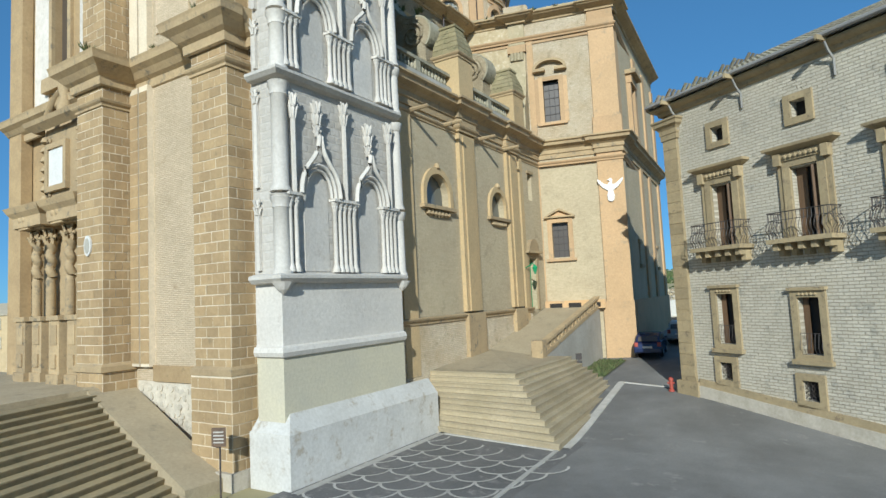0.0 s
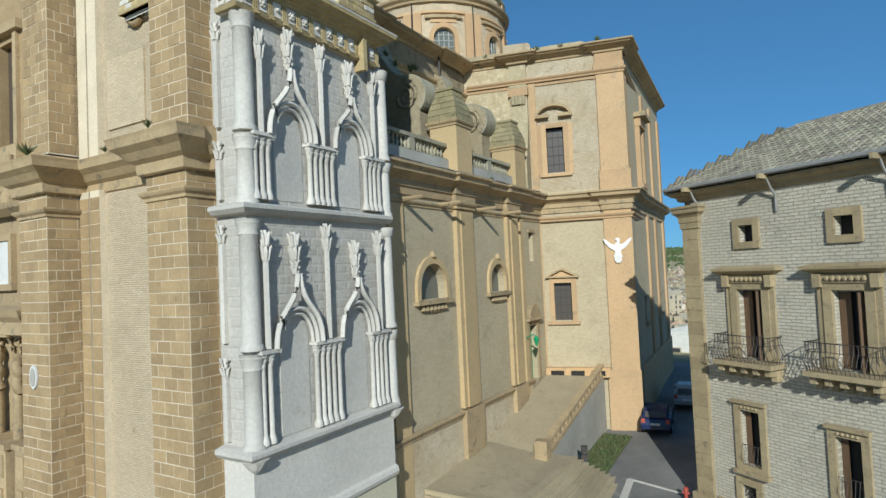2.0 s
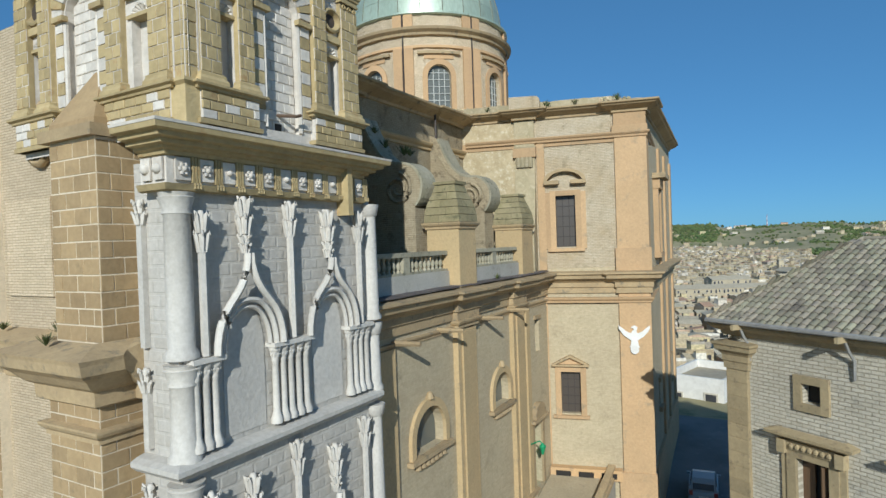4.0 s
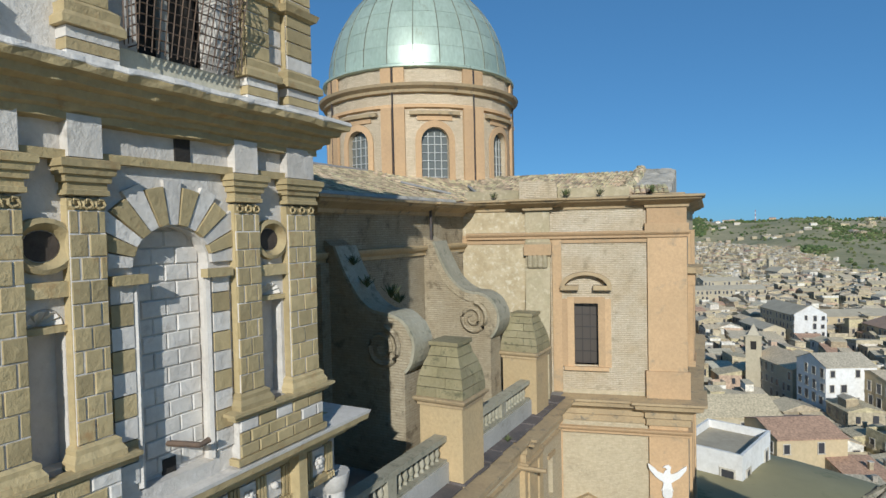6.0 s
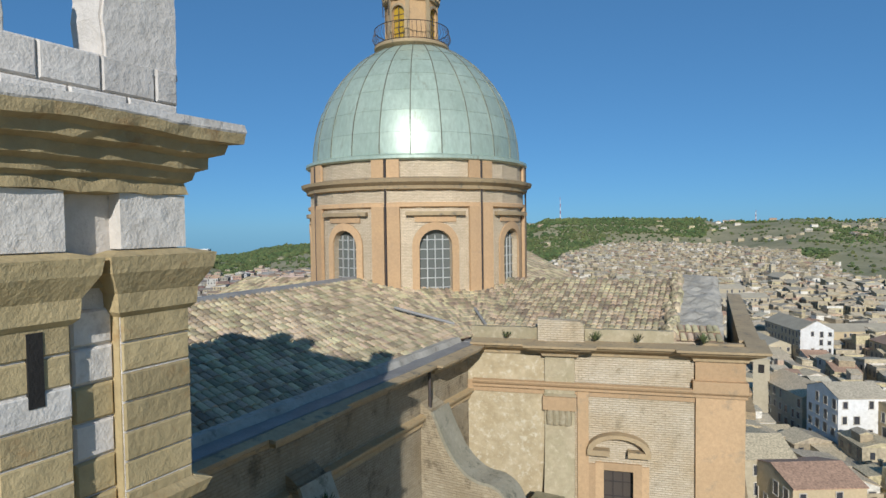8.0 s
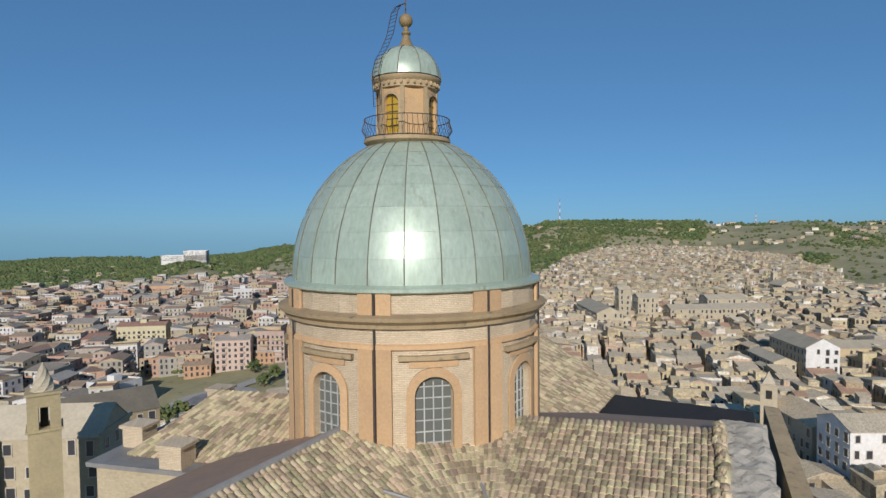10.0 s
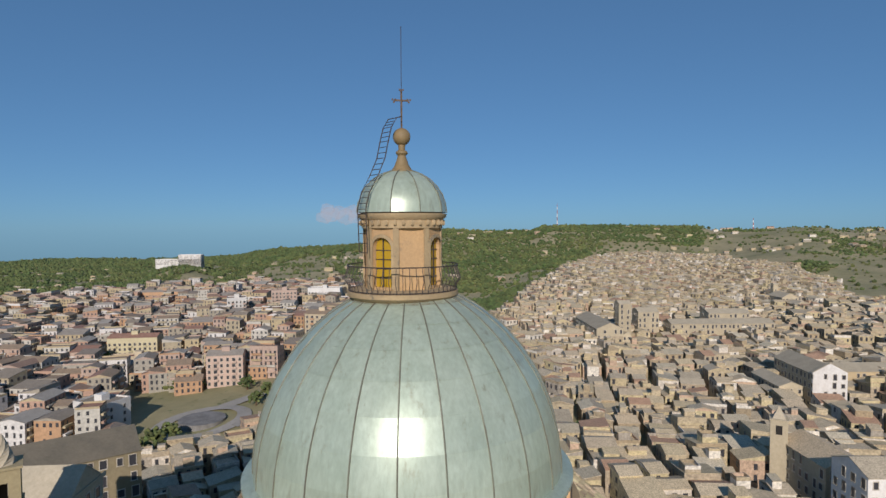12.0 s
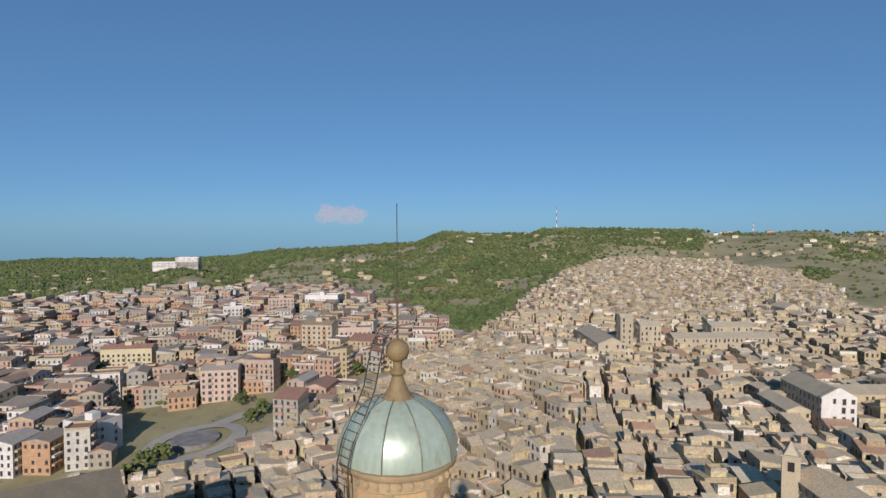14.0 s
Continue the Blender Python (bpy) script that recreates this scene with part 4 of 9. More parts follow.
Geo().face([(-18.1, 36.0, 25.25), TRI, TR2, (RIDGE_X, 38.4, RIDGE_Z)]).make("valley", red_tile, roofs)
tiled("valley_tiles", roofs, TRI, (-18.1, 36.0, 25.27), TR2, (RIDGE_X + 0.2, 37.8, RIDGE_Z + 0.02), roof_tile)
g = Geo(TR)
NU, NW = 8, 26
for j in range(NW + 1):
    for i in range(NU + 1):
        u, w = i / NU, j / NW
        edge = 0.25 if i in (0, NU) else 0.0
        q = Vector((7.3 + 1.9 * u + 1.15 * w, -1.0 - 6.8 * w, 25.72 + 1.5 * w))
        q.z += 0.10 * noise.noise(q * 1.7) + 0.07 * noise.noise(q * 4.3) - edge * (0.5 + noise.noise(q * 2.9))
        q.x += 0.12 * noise.noise(q * 2.1 + Vector((4, 1, 0))) if edge else 0.0
        g.pts([tuple(q)])
g.f += [(j * (NU + 1) + i, j * (NU + 1) + i + 1, (j + 1) * (NU + 1) + i + 1, (j + 1) * (NU + 1) + i) for j in range(NW) for i in range(NU)]
for i0, i1 in [(j * (NU + 1), (j + 1) * (NU + 1)) for j in range(NW)] + [(j * (NU + 1) + NU, (j + 1) * (NU + 1) + NU) for j in range(NW)] + [(i, i + 1) for i in range(NU)]:
    k = len(g.v)
    g.v += [(g.v[q][0], g.v[q][1], 24.6) for q in (i0, i1)]
    g.f.append((i0, i1, k + 1, k))
tiled("verge_tiles", roofs, TR @ Vector((TR_LEN - 2.2, -0.15, 25.42)), TR @ Vector((TR_LEN - 0.5, -0.15, 25.42)), TR @ Vector((TR_LEN - 2.2, -1.15, 25.85)), TR @ Vector((TR_LEN - 0.5, -1.15, 25.85)), roof_tile)
Geo(TR).box(TR_LEN - 2.2, TR_LEN - 0.5, -1.1, -0.2, 24.8, 25.4).make("verge_block", pale_brick, roofs)
g.make("verge", verge_mat, roofs, "rough grey lime-washed gable verge")
rough = Geo(TR)
for i in range(60):
    a = -0.3 - 7.0 * i / 60
    h = 25.4 + 1.6 * i / 60
    rough.lathe([(0.17, h), (0.15, h + 0.25 + rng.uniform(0, 0.14)), (0.0, h + 0.42)], 6, TR_LEN - 2.3 + 0.182 * (-a - 0.3) + rng.uniform(-0.2, 0.16), a)
rough.make("broken_tiles", roof_tile, roofs)["kind"] = "stuff"
# the two transept arms beyond the dome
FA = Matrix.Translation((DX, DY, 0)) @ Matrix.Rotation(radians(194.5), 4, "Z")
Geo(FA).box(2, 13.3, -5.3, 5.3, 10, 24.75).make("far_arm_wall", buff_plaster, roofs)
Geo(FA).box(1.8, 13.6, -5.6, 5.6, 24.75, 24.95).make("far_arm_ledge", lead, roofs)
for u, v in ((9.3, 5.0), (12.8, 3.2), (12.8, -3.2)):
    Geo(FA).box(u - 0.55, u + 0.55, v - 0.5, v + 0.5, 24.95, 25.85).box(u - 0.65, u + 0.65, v - 0.6, v + 0.6, 25.85, 26.0).make("parapet_pier", pale_brick, roofs)
tiled("far_arm_tiles", roofs, FA @ Vector((3, 4.6, 24.97)), FA @ Vector((12.3, 4.6, 24.97)), FA @ Vector((3, 0, 26.75)), FA @ Vector((10.6, 0, 26.75)), roof_tile)
tiled("far_arm_hip_tiles", roofs, FA @ Vector((12.3, 4.6, 24.97)), FA @ Vector((12.3, -4.6, 24.97)), FA @ Vector((10.6, 0.1, 26.75)), FA @ Vector((10.6, -0.1, 26.75)), roof_tile)
tiled("choir_tiles", roofs, (-17.5, 57.0, 25.0), (-17.5, 47.0, 25.0), (-24.0, 60.0, 27.6), (-24.0, 48.0, 27.6), roof_tile)
Geo().prism([(-17.6, 46), (-17.6, 58), (-30, 58), (-30, 46)], 10, 24.9).make("choir_wall", buff_plaster, roofs)
for p, q in (((-20.9, 36.0, 26.4), (-18.6, 36.9, 25.75)), ((-18.4, 38.4, 26.2), (-17.4, 37.3, 25.75))):
    Geo().tube([p, q], 0.06).make("pipe", lead, roofs)

# ---- dome ----
drum_ochre = mat("salmon_ochre_render", (0.60, 0.385, 0.20), (0.54, 0.35, 0.19), 0.5, c=(0.44, 0.30, 0.19), spots=0.06, grain=10)
dome = thing("church_dome", "green copper cathedral dome on an ochre drum with arched windows", "dome")
DROT = math.atan2(16.5 - DY, -7.5 - DX) + 0.125
DR = 5.75


def drum():
    n = 8
    step = 2 * math.pi / n
    for i in range(n):
        a = DROT + step * i

        def bend(points, r):
            return [(DX + (r + w) * math.cos(a + u / r), DY + (r + w) * math.sin(a + u / r), z) for u, w, z in points]

        def curved(u0, u1, z0, z1, w0, w1, name, material, parent, segs=4, label=""):
            g = Geo()
            for k in range(segs):
                p, q = u0 + (u1 - u0) * k / segs, u0 + (u1 - u0) * (k + 1) / segs
                s = g.pts(bend([(p, w0, z0), (q, w0, z0), (q, w0, z1), (p, w0, z1), (p, w1, z0), (q, w1, z0), (q, w1, z1), (p, w1, z1)], DR))
                g.f += [tuple(s + t for t in f) for f in ((4, 5, 6, 7), (0, 1, 5, 4), (3, 2, 6, 7))]
                if k == 0:
                    g.f.append((s, s + 4, s + 7, s + 3))
                if k == segs - 1:
                    g.f.append((s + 1, s + 5, s + 6, s + 2))
            return g.make(name, material, parent, label)

        half = DR * step / 2
        top = 29.55
        # wall field with an arched opening, bent round the drum
        w = Geo().wall(-half, half, 24.6, 32.75, [(0, 1.5, 26.45, top, True)], 0.35)
        w.v = bend(w.v, DR)
        w.make("drum_wall", pale_brick, dome, "pale brick drum wall")
        win = Geo()
        win.slab(arch_outline(0, 1.5, 26.45, top), -0.33, -0.28)
        win.v = bend(win.v, DR)
        # pale panes: the reflection is put into the glass colour
        glass = win.make("window", pale_glass, dome, "tall arched window with iron bars and panes coloured pale for reflection")
        for b in [(-0.75 + 0.375 * k - 0.025, -0.75 + 0.375 * k + 0.025, 26.45, top - 0.25) for k in (1, 2, 3)] + [(-0.74, 0.74, 26.43 + 0.44 * k, 26.47 + 0.44 * k) for k in range(1, 7)]:
            bar = Geo().box(b[0], b[1], -0.28, -0.22, b[2], b[3])
            bar.v = bend(bar.v, DR)
            bar.make("bar", bar_paint, glass)
        # ochre surround following the arch
        out, inn = arch_outline(0, 2.15, 26.0, top + 0.35), arch_outline(0, 1.5, 26.0, top)
        g = Geo()
        cnt = len(out)
        o2, i2 = out[1:] + out[:1], inn[1:] + inn[:1]
        k = g.pts([(u, 0.08, z) for u, z in o2] + [(u, 0.08, z) for u, z in i2] + [(u, 0, z) for u, z in o2] + [(u, -0.02, z) for u, z in i2])
        for j in range(cnt - 1):
            g.f += [(k + j, k + j + 1, k + cnt + j + 1, k + cnt + j), (k + j, k + j + 1, k + 2 * cnt + j + 1, k + 2 * cnt + j), (k + cnt + j, k + cnt + j + 1, k + 3 * cnt + j + 1, k + 3 * cnt + j)]
        g.v = bend(g.v, DR)
        g.make("surround", drum_ochre, glass)
        curved(-1.35, 1.35, 30.2, 30.38, 0, 0.22, "hood", tan_mould, glass)
        curved(-0.95, 0.95, 25.5, 26.4, 0, 0.1, "apron", drum_ochre, glass)
        curved(-0.95, 0.95, 29.9, 30.2, 0, 0.06, "frieze", drum_ochre, glass)
        # paired pilasters between the windows
        for s in (-1, 1):
            curved(half - 0.28 + s * 0.36 - 0.29 + 0.28 - 0.0, half + s * 0.36 + 0.29, 24.8, 30.6, 0, 0.16, "pilaster", drum_ochre, dome, 2)
            curved(half + s * 0.36 - 0.29, half + s * 0.36 + 0.29, 31.9, 32.75, 0, 0.12, "attic_pilaster", drum_ochre, dome, 2)
        q = Geo()
        q.tube(bend([(half, 0.12, 24.9), (half, 0.12, 32.7)], DR), 0.05, 5)
        q.make("lightning_cable", iron, dome)


drum()
Geo().lathe([(DR, 30.55), (DR + 0.12, 30.6), (DR + 0.12, 30.75), (DR, 30.8)], 64, DX, DY).make("drum_band", drum_ochre, dome)
Geo().lathe([(DR, 31.35), (DR + 0.18, 31.4), (DR + 0.2, 31.55), (DR + 0.42, 31.7), (DR + 0.46, 31.85), (DR, 31.95)], 64, DX, DY).make("drum_cornice", tan_mould, dome, smooth=40)
Geo().lathe([(DR - 0.4, 24.5), (DR + 0.18, 24.5), (DR + 0.18, 25.3), (DR, 25.4)], 64, DX, DY).make("drum_foot", grey_render, dome)
Geo().lathe([(DR - 0.5, 32.72), (DR + 0.12, 32.72), (DR + 0.2, 32.78), (DR + 0.2, 32.9), (DR - 0.1, 33.02)], 64, DX, DY).make("dome_rim", copper, dome, smooth=40)
DOME_R, DOME_H, DOME_Z = 5.55, 6.55, 32.95


def dome_point(a, z, out=0.0):
    r = (DOME_R + out) * max(0.0, 1 - ((z - DOME_Z) / (DOME_H + out)) ** 2) ** 0.54
    return (DX + r * math.cos(a), DY + r * math.sin(a), z)


copper_top = mat("brown_stained_copper", (0.40, 0.47, 0.37), (0.33, 0.33, 0.24), 1.2, rough=0.5, bump=0.03, metal=0.15, grain=5, c=(0.24, 0.19, 0.12), spots=0.14, stretch=(3, 3, 0.5))


def shell():
    ribs = 24
    turn = DROT + 0.068
    zs = [DOME_Z + DOME_H * math.sin(t) for t in [math.pi / 2 * k / 19 for k in range(19)]]
    rest = Geo()
    for i in range(-(ribs // 2), ribs // 2):
        a0, a1 = turn + 2 * math.pi * i / ribs, turn + 2 * math.pi * (i + 1) / ribs
        for j in range(0, 18, 2):
            g = rest if abs(i + 0.5) > 8.6 else Geo()
            for k in range(3):
                b0, b1 = a0 + (a1 - a0) * k / 3, a0 + (a1 - a0) * (k + 1) / 3
                g.face([dome_point(b0, zs[j], 0.012), dome_point(b1, zs[j], 0.012), dome_point(b1, zs[j + 1], 0.006), dome_point(b0, zs[j + 1], 0.006)])
                g.face([dome_point(b0, zs[j + 1], 0.006), dome_point(b1, zs[j + 1], 0.006), dome_point(b1, zs[j + 2]), dome_point(b0, zs[j + 2])])
            if g is not rest:
                g.make("copper_sheet", copper_top if j > 13 else copper, dome, smooth=70)
        Geo().tube([dome_point(a0, z, 0.02) for z in zs], 0.026, 5).make("seam", seam_mat, dome)
    rest.make("rear_sheets", copper, dome, smooth=70)["kind"] = "stuff"


shell()

# ---- lantern ----
lantern = thing("dome_lantern", "ochre lantern with green cupola, ball and cross on the dome", "lantern")
LR = 1.38
LX, LY = DX - 0.11, DY - 0.20


def lantern_parts():
    Geo().lathe([(1.75, 38.85), (2.02, 39.05), (2.02, 39.2), (1.7, 39.3), (1.35, 39.3)], 40, LX, LY).make("gallery_floor", tan_mould, lantern, smooth=40)
    n = 8
    step = 2 * math.pi / n
    for i in range(n):
        a = DROT + step * i + 0.12

        def bend(points):
            return [(LX + (LR + w) * math.cos(a + u / LR), LY + (LR + w) * math.sin(a + u / LR), z) for u, w, z in points]
        half = LR * step / 2
        open_ = i % 2 == 1
        w = Geo().wall(-half, half, 39.25, 41.5, [(0, 0.74, 39.4, 41.12, True)] if open_ else [], 0.16)
        w.v = bend(w.v)
        w.make("wall", ochre, lantern)
        if open_:
            s = Geo().slab(arch_outline(0, 0.74, 39.4, 41.12), -0.15, -0.12)
            s.v = bend(s.v)
            gl = s.make("window", amber_lit_glass, lantern, "arched window coloured amber for light shining through")
            for b in [(-0.02, 0.02, 39.4, 41.05)] + [(-0.36, 0.36, 39.385 + 0.32 * k, 39.415 + 0.32 * k) for k in range(1, 5)]:
                bar = Geo().box(b[0], b[1], -0.12, -0.09, b[2], b[3])
                bar.v = bend(bar.v)
                bar.make("bar", iron, gl)
            o = Geo()
            out, inn = arch_outline(0, 0.96, 39.35, 41.24), arch_outline(0, 0.74, 39.35, 41.12)
            o2, i2 = out[1:] + out[:1], inn[1:] + inn[:1]
            c = len(o2)
            k = o.pts([(u, 0.05, z) for u, z in o2] + [(u, 0.05, z) for u, z in i2] + [(u, 0, z) for u, z in o2])
            for j in range(c - 1):
                o.f += [(k + j, k + j + 1, k + c + j + 1, k + c + j), (k + j, k + j + 1, k + 2 * c + j + 1, k + 2 * c + j)]
            o.v = bend(o.v)
            o.make("surround", tan_mould, gl)
        p = Geo().box(half - 0.1, half + 0.1, 0, 0.06, 39.3, 41.45)
        p.v = bend(p.v)
        p.make("pilaster", tan_mould, lantern)
    Geo().lathe([(LR, 41.4), (LR + 0.08, 41.45), (LR + 0.08, 41.72), (LR + 0.22, 41.84), (LR + 0.24, 41.95), (LR, 42.0)], 40, LX, LY).make("cornice", tan_mould, lantern, smooth=40)
    for i in range(32):
        a = 2 * math.pi * i / 32
        Geo().lathe([(0.0, 41.52), (0.06, 41.56), (0.07, 41.64), (0.05, 41.72), (0, 41.74)], 6, LX + (LR + 0.12) * math.cos(a), LY + (LR + 0.12) * math.sin(a)).make("corbel", tan_mould, lantern)
    for i in range(10):
        a0, a1 = 2 * math.pi * i / 10, 2 * math.pi * (i + 1) / 10
        g = Geo()
        ts = [math.pi / 2 * k / 7 for k in range(7)]
        for b0, b1 in zip(ts, ts[1:]):
            for q in range(2):
                c0, c1 = a0 + (a1 - a0) * q / 2, a0 + (a1 - a0) * (q + 1) / 2
                g.face([(LX + 1.62 * math.cos(b) * math.cos(c), LY + 1.62 * math.cos(b) * math.sin(c), 42.0 + 1.55 * math.sin(b)) for b, c in ((b0, c0), (b0, c1), (b1, c1), (b1, c0))])
        g.make("copper_sheet", copper, lantern, smooth=60)
        Geo().tube([(LX + 1.64 * math.cos(b) * math.cos(a0), LY + 1.64 * math.cos(b) * math.sin(a0), 42.0 + 1.57 * math.sin(b)) for b in ts], 0.02, 5).make("seam", seam_mat, lantern)
    Geo().lathe([(0.46, 43.3), (0.46, 43.48), (0.36, 43.56), (0.26, 43.72), (0.17, 43.98), (0.15, 44.06), (0.22, 44.14), (0.22, 44.2), (0.12, 44.27), (0.13, 44.45)], 16, LX, LY).make("neck", gold_stone, lantern, smooth=40)
    Geo().lathe([(0.32 * math.sin(math.pi * k / 12) + 0.001, 44.74 - 0.32 * math.cos(math.pi * k / 12)) for k in range(13)], 20, LX, LY).make("ball", gold_stone, lantern, smooth=60)
    c = Geo(Matrix.Translation((LX, LY, 0)) @ Matrix.Rotation(DROT + math.pi / 2, 4, "Z"))
    c.box(-0.03, 0.03, -0.03, 0.03, 45.0, 46.4)
    c.box(-0.27, 0.27, -0.03, 0.03, 46.02, 46.08)
    for u, z in ((-0.27, 46.05), (0.27, 46.05), (0, 46.4)):
        for k in range(3):
            t = k * 2.1 + 0.5
            c.box(u + 0.06 * math.cos(t) - 0.03, u + 0.06 * math.cos(t) + 0.03, -0.03, 0.03, z + 0.06 * math.sin(t) - 0.03, z + 0.06 * math.sin(t) + 0.03)
    c.make("cross", rust, lantern)
    Geo().tube([(LX, LY, 46.4), (LX, LY, 48.7)], 0.012, 5).make("lightning_rod", iron, lantern)
    # railing round the gallery
    n = 56
    for i in range(n):
        a = 2 * math.pi * i / n
        pr = [(1.95, 39.2), (1.97, 39.4), (2.12, 39.62), (2.05, 39.85), (2.0, 40.0), (2.0, 40.12)]
        Geo().tube([(LX + r * math.cos(a), LY + r * math.sin(a), z) for r, z in pr], 0.014, 4).make("rail_bar", iron, lantern)
    for z, r in ((40.12, 2.0), (39.25, 1.97)):
        Geo().tube([(LX + r * math.cos(2 * math.pi * i / 48), LY + r * math.sin(2 * math.pi * i / 48), z) for i in range(49)], 0.022, 5).make("handrail", iron, lantern)
    # ladder over the cupola
    la = DROT - 1.0
    d, s = Vector((math.cos(la), math.sin(la), 0)), Vector((-math.sin(la), math.cos(la), 0))
    way = [(1.74, 40.6), (1.78, 41.6), (1.80, 42.1), (1.62, 42.7), (1.25, 43.3), (0.95, 43.9), (0.80, 44.5), (0.66, 45.0), (0.42, 45.35), (0.2, 45.42)]
    for k in (-0.24, 0.24):
        Geo().tube([(LX + d.x * r + s.x * k, LY + d.y * r + s.y * k, z) for r, z in way], 0.02, 5).make("ladder_rail", iron, lantern)
    for (r0, z0), (r1, z1) in zip(way, way[1:]):
        for f in (0.0, 0.33, 0.66):
            r, z = r0 + (r1 - r0) * f, z0 + (z1 - z0) * f
            Geo().tube([(LX + d.x * r + s.x * k, LY + d.y * r + s.y * k, z) for k in (-0.24, 0.24)], 0.013, 4).make("rung", iron, lantern)


lantern_parts()
lantern.location.z = 0.08

# ---- bell tower ----
tower = thing("bell_tower", "bell tower with white gothic panels and banded limestone arches", "tower")
PX, PY0, PY1 = -12.6, 14.0, 20.35
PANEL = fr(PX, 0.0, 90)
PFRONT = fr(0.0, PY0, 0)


def core_blocks():
    Geo().prism([(-12.15, 13.75), (-12.15, 21.95), (-17.0, 21.95), (-17.0, 14.4), (-13.95, 14.4), (-13.95, 13.75)], 0.3, 2.45).make("plinth", plinth_white, tower, "whitewashed sloping plinth")
    Geo().sweep([(-13.9, 13.75), (-12.15, 13.75), (-12.15, 21.95)], [(-0.002, 2.44), (-0.46, 3.0), (-0.46, 2.3), (-0.002, 2.3)]).make("plinth_slope", plinth_white, tower)
    Geo().prism([(PX, PY0), (PX, PY1), (-15.5, PY1), (-15.5, PY0 + 0.4), (-13.8, PY0 + 0.4), (-13.8, PY0)], 2.2, 5.0).make("lower_panel", cream_plaster, tower, "cream plastered lower panel")
    Geo().prism([(PX - 0.004, PY0 + 0.004), (PX - 0.004, PY1), (-15.5, PY1), (-15.5, PY0 + 0.4), (-13.8, PY0 + 0.4), (-13.8, PY0 + 0.004)], 7.2, 20.0).make("shaft_wall", panel_wall, tower, "whitewashed wall behind the gothic tracery")
    Geo().prism([(PX - 0.004, PY0 + 0.004), (PX - 0.004, PY1), (-15.5, PY1), (-15.5, PY0 + 0.4), (-13.8, PY0 + 0.4), (-13.8, PY0 + 0.004)], 5.0, 7.2).make("blank_panel", panel_white, tower)
    path = [(-13.8, PY0), (PX, PY0), (PX, PY1)]
    Geo().sweep(path, [(0, 4.72), (0.10, 4.76), (0.16, 4.9), (0.12, 5.05), (0.0, 5.1)]).make("string_course", panel_white, tower)


core_blocks()


def leaf_cap(g, u, w, z, h, r):
    """A small leafy capital or finial head: two rows of broad leaves that curl outward at the tip."""
    g.lathe([(r * 0.55, z), (r * 0.62, z + h * 0.3), (r * 0.5, z + h * 0.55), (r * 0.62, z + h * 0.85), (r * 0.3, z + h)], 8, u, w)
    for lvl, count, reach in ((0.0, 6, 1.0), (0.46, 5, 1.12)):
        for k in range(count):
            a = 2 * math.pi * (k + 0.5 * lvl) / count
            c, s = math.cos(a), math.sin(a)
            way = ((0.5, 0.0), (0.66, 0.22), (0.86, 0.42), (1.12, 0.50), (1.2, 0.40))
            g.tube([(u + r * reach * q * c, w + r * reach * q * s, z + h * (lvl + t)) for q, t in way], [r * 0.22, r * 0.3, r * 0.28, r * 0.2, r * 0.08], 5)


def shafts(us, z0, z1, r, cap=True, name="colonnette", w=0.05):
    """Clustered slim shafts with bases and a shared leafy capital block."""
    for u in us:
        ww = w + r * 0.8
        Geo(PANEL).lathe([(r * 1.7, z0), (r * 1.7, z0 + 0.10), (r * 1.25, z0 + 0.2), (r, z0 + 0.3), (r * 0.92, z1 - 0.38), (r * 1.1, z1 - 0.36), (r * 1.0, z1 - 0.3), (r * 1.6, z1 - 0.12), (r * 1.8, z1 - 0.1), (r * 1.8, z1)], 8, u, ww).make(name, panel_white, tower, smooth=50)
    if cap:
        a, b = us[0] - r * 2, us[-1] + r * 2
        Geo(PANEL).box(a, b, 0, w + r * 3.0, z1 - 0.02, z1 + 0.08).make("abacus", panel_white, tower)
        g = Geo(PANEL)
        for u in us:
            for k in range(5):
                t = math.pi * k / 4
                g.lathe([(0.0, z1 - 0.3), (r * 0.5, z1 - 0.2), (r * 0.35, z1 - 0.08), (0, z1 - 0.02)], 5, u + r * 1.1 * math.cos(t), w + r * 0.8 + r * 1.0 * math.sin(t))
        g.make("carved_leaves", panel_white, tower)


def ogee(u, w, z0, h, tip):
    """Two nested mouldings of a pointed arch whose outer lines sweep up to a finial."""
    for k, (ww, d, r) in enumerate(((w, 0.30, 0.085), (w * 0.84, 0.22, 0.07), (w * 0.70, 0.15, 0.06))):
        for s in (-1, 1):
            pts = []
            for i in range(9):
                t = i / 8
                x = ww * math.cos(t * math.pi / 2) ** 0.85
                z = z0 + h * (1 - 0.13 * k) * math.sin(t * math.pi / 2) * 0.9
                pts.append((u + s * x, d, z))
            if k == 0:
                pts = [p for p in pts[:6]]
                x0, zz0 = abs(pts[-1][0] - u), pts[-1][2]
                for i in range(1, 7):
                    t = i / 6
                    pts.append((u + s * (x0 * (1 - t) ** 2 + 0.05), d, zz0 + (tip - zz0) * (t ** 1.15)))
            Geo(PANEL).tube(pts, r, 6).make("ogee_moulding", panel_white, tower, smooth=60)


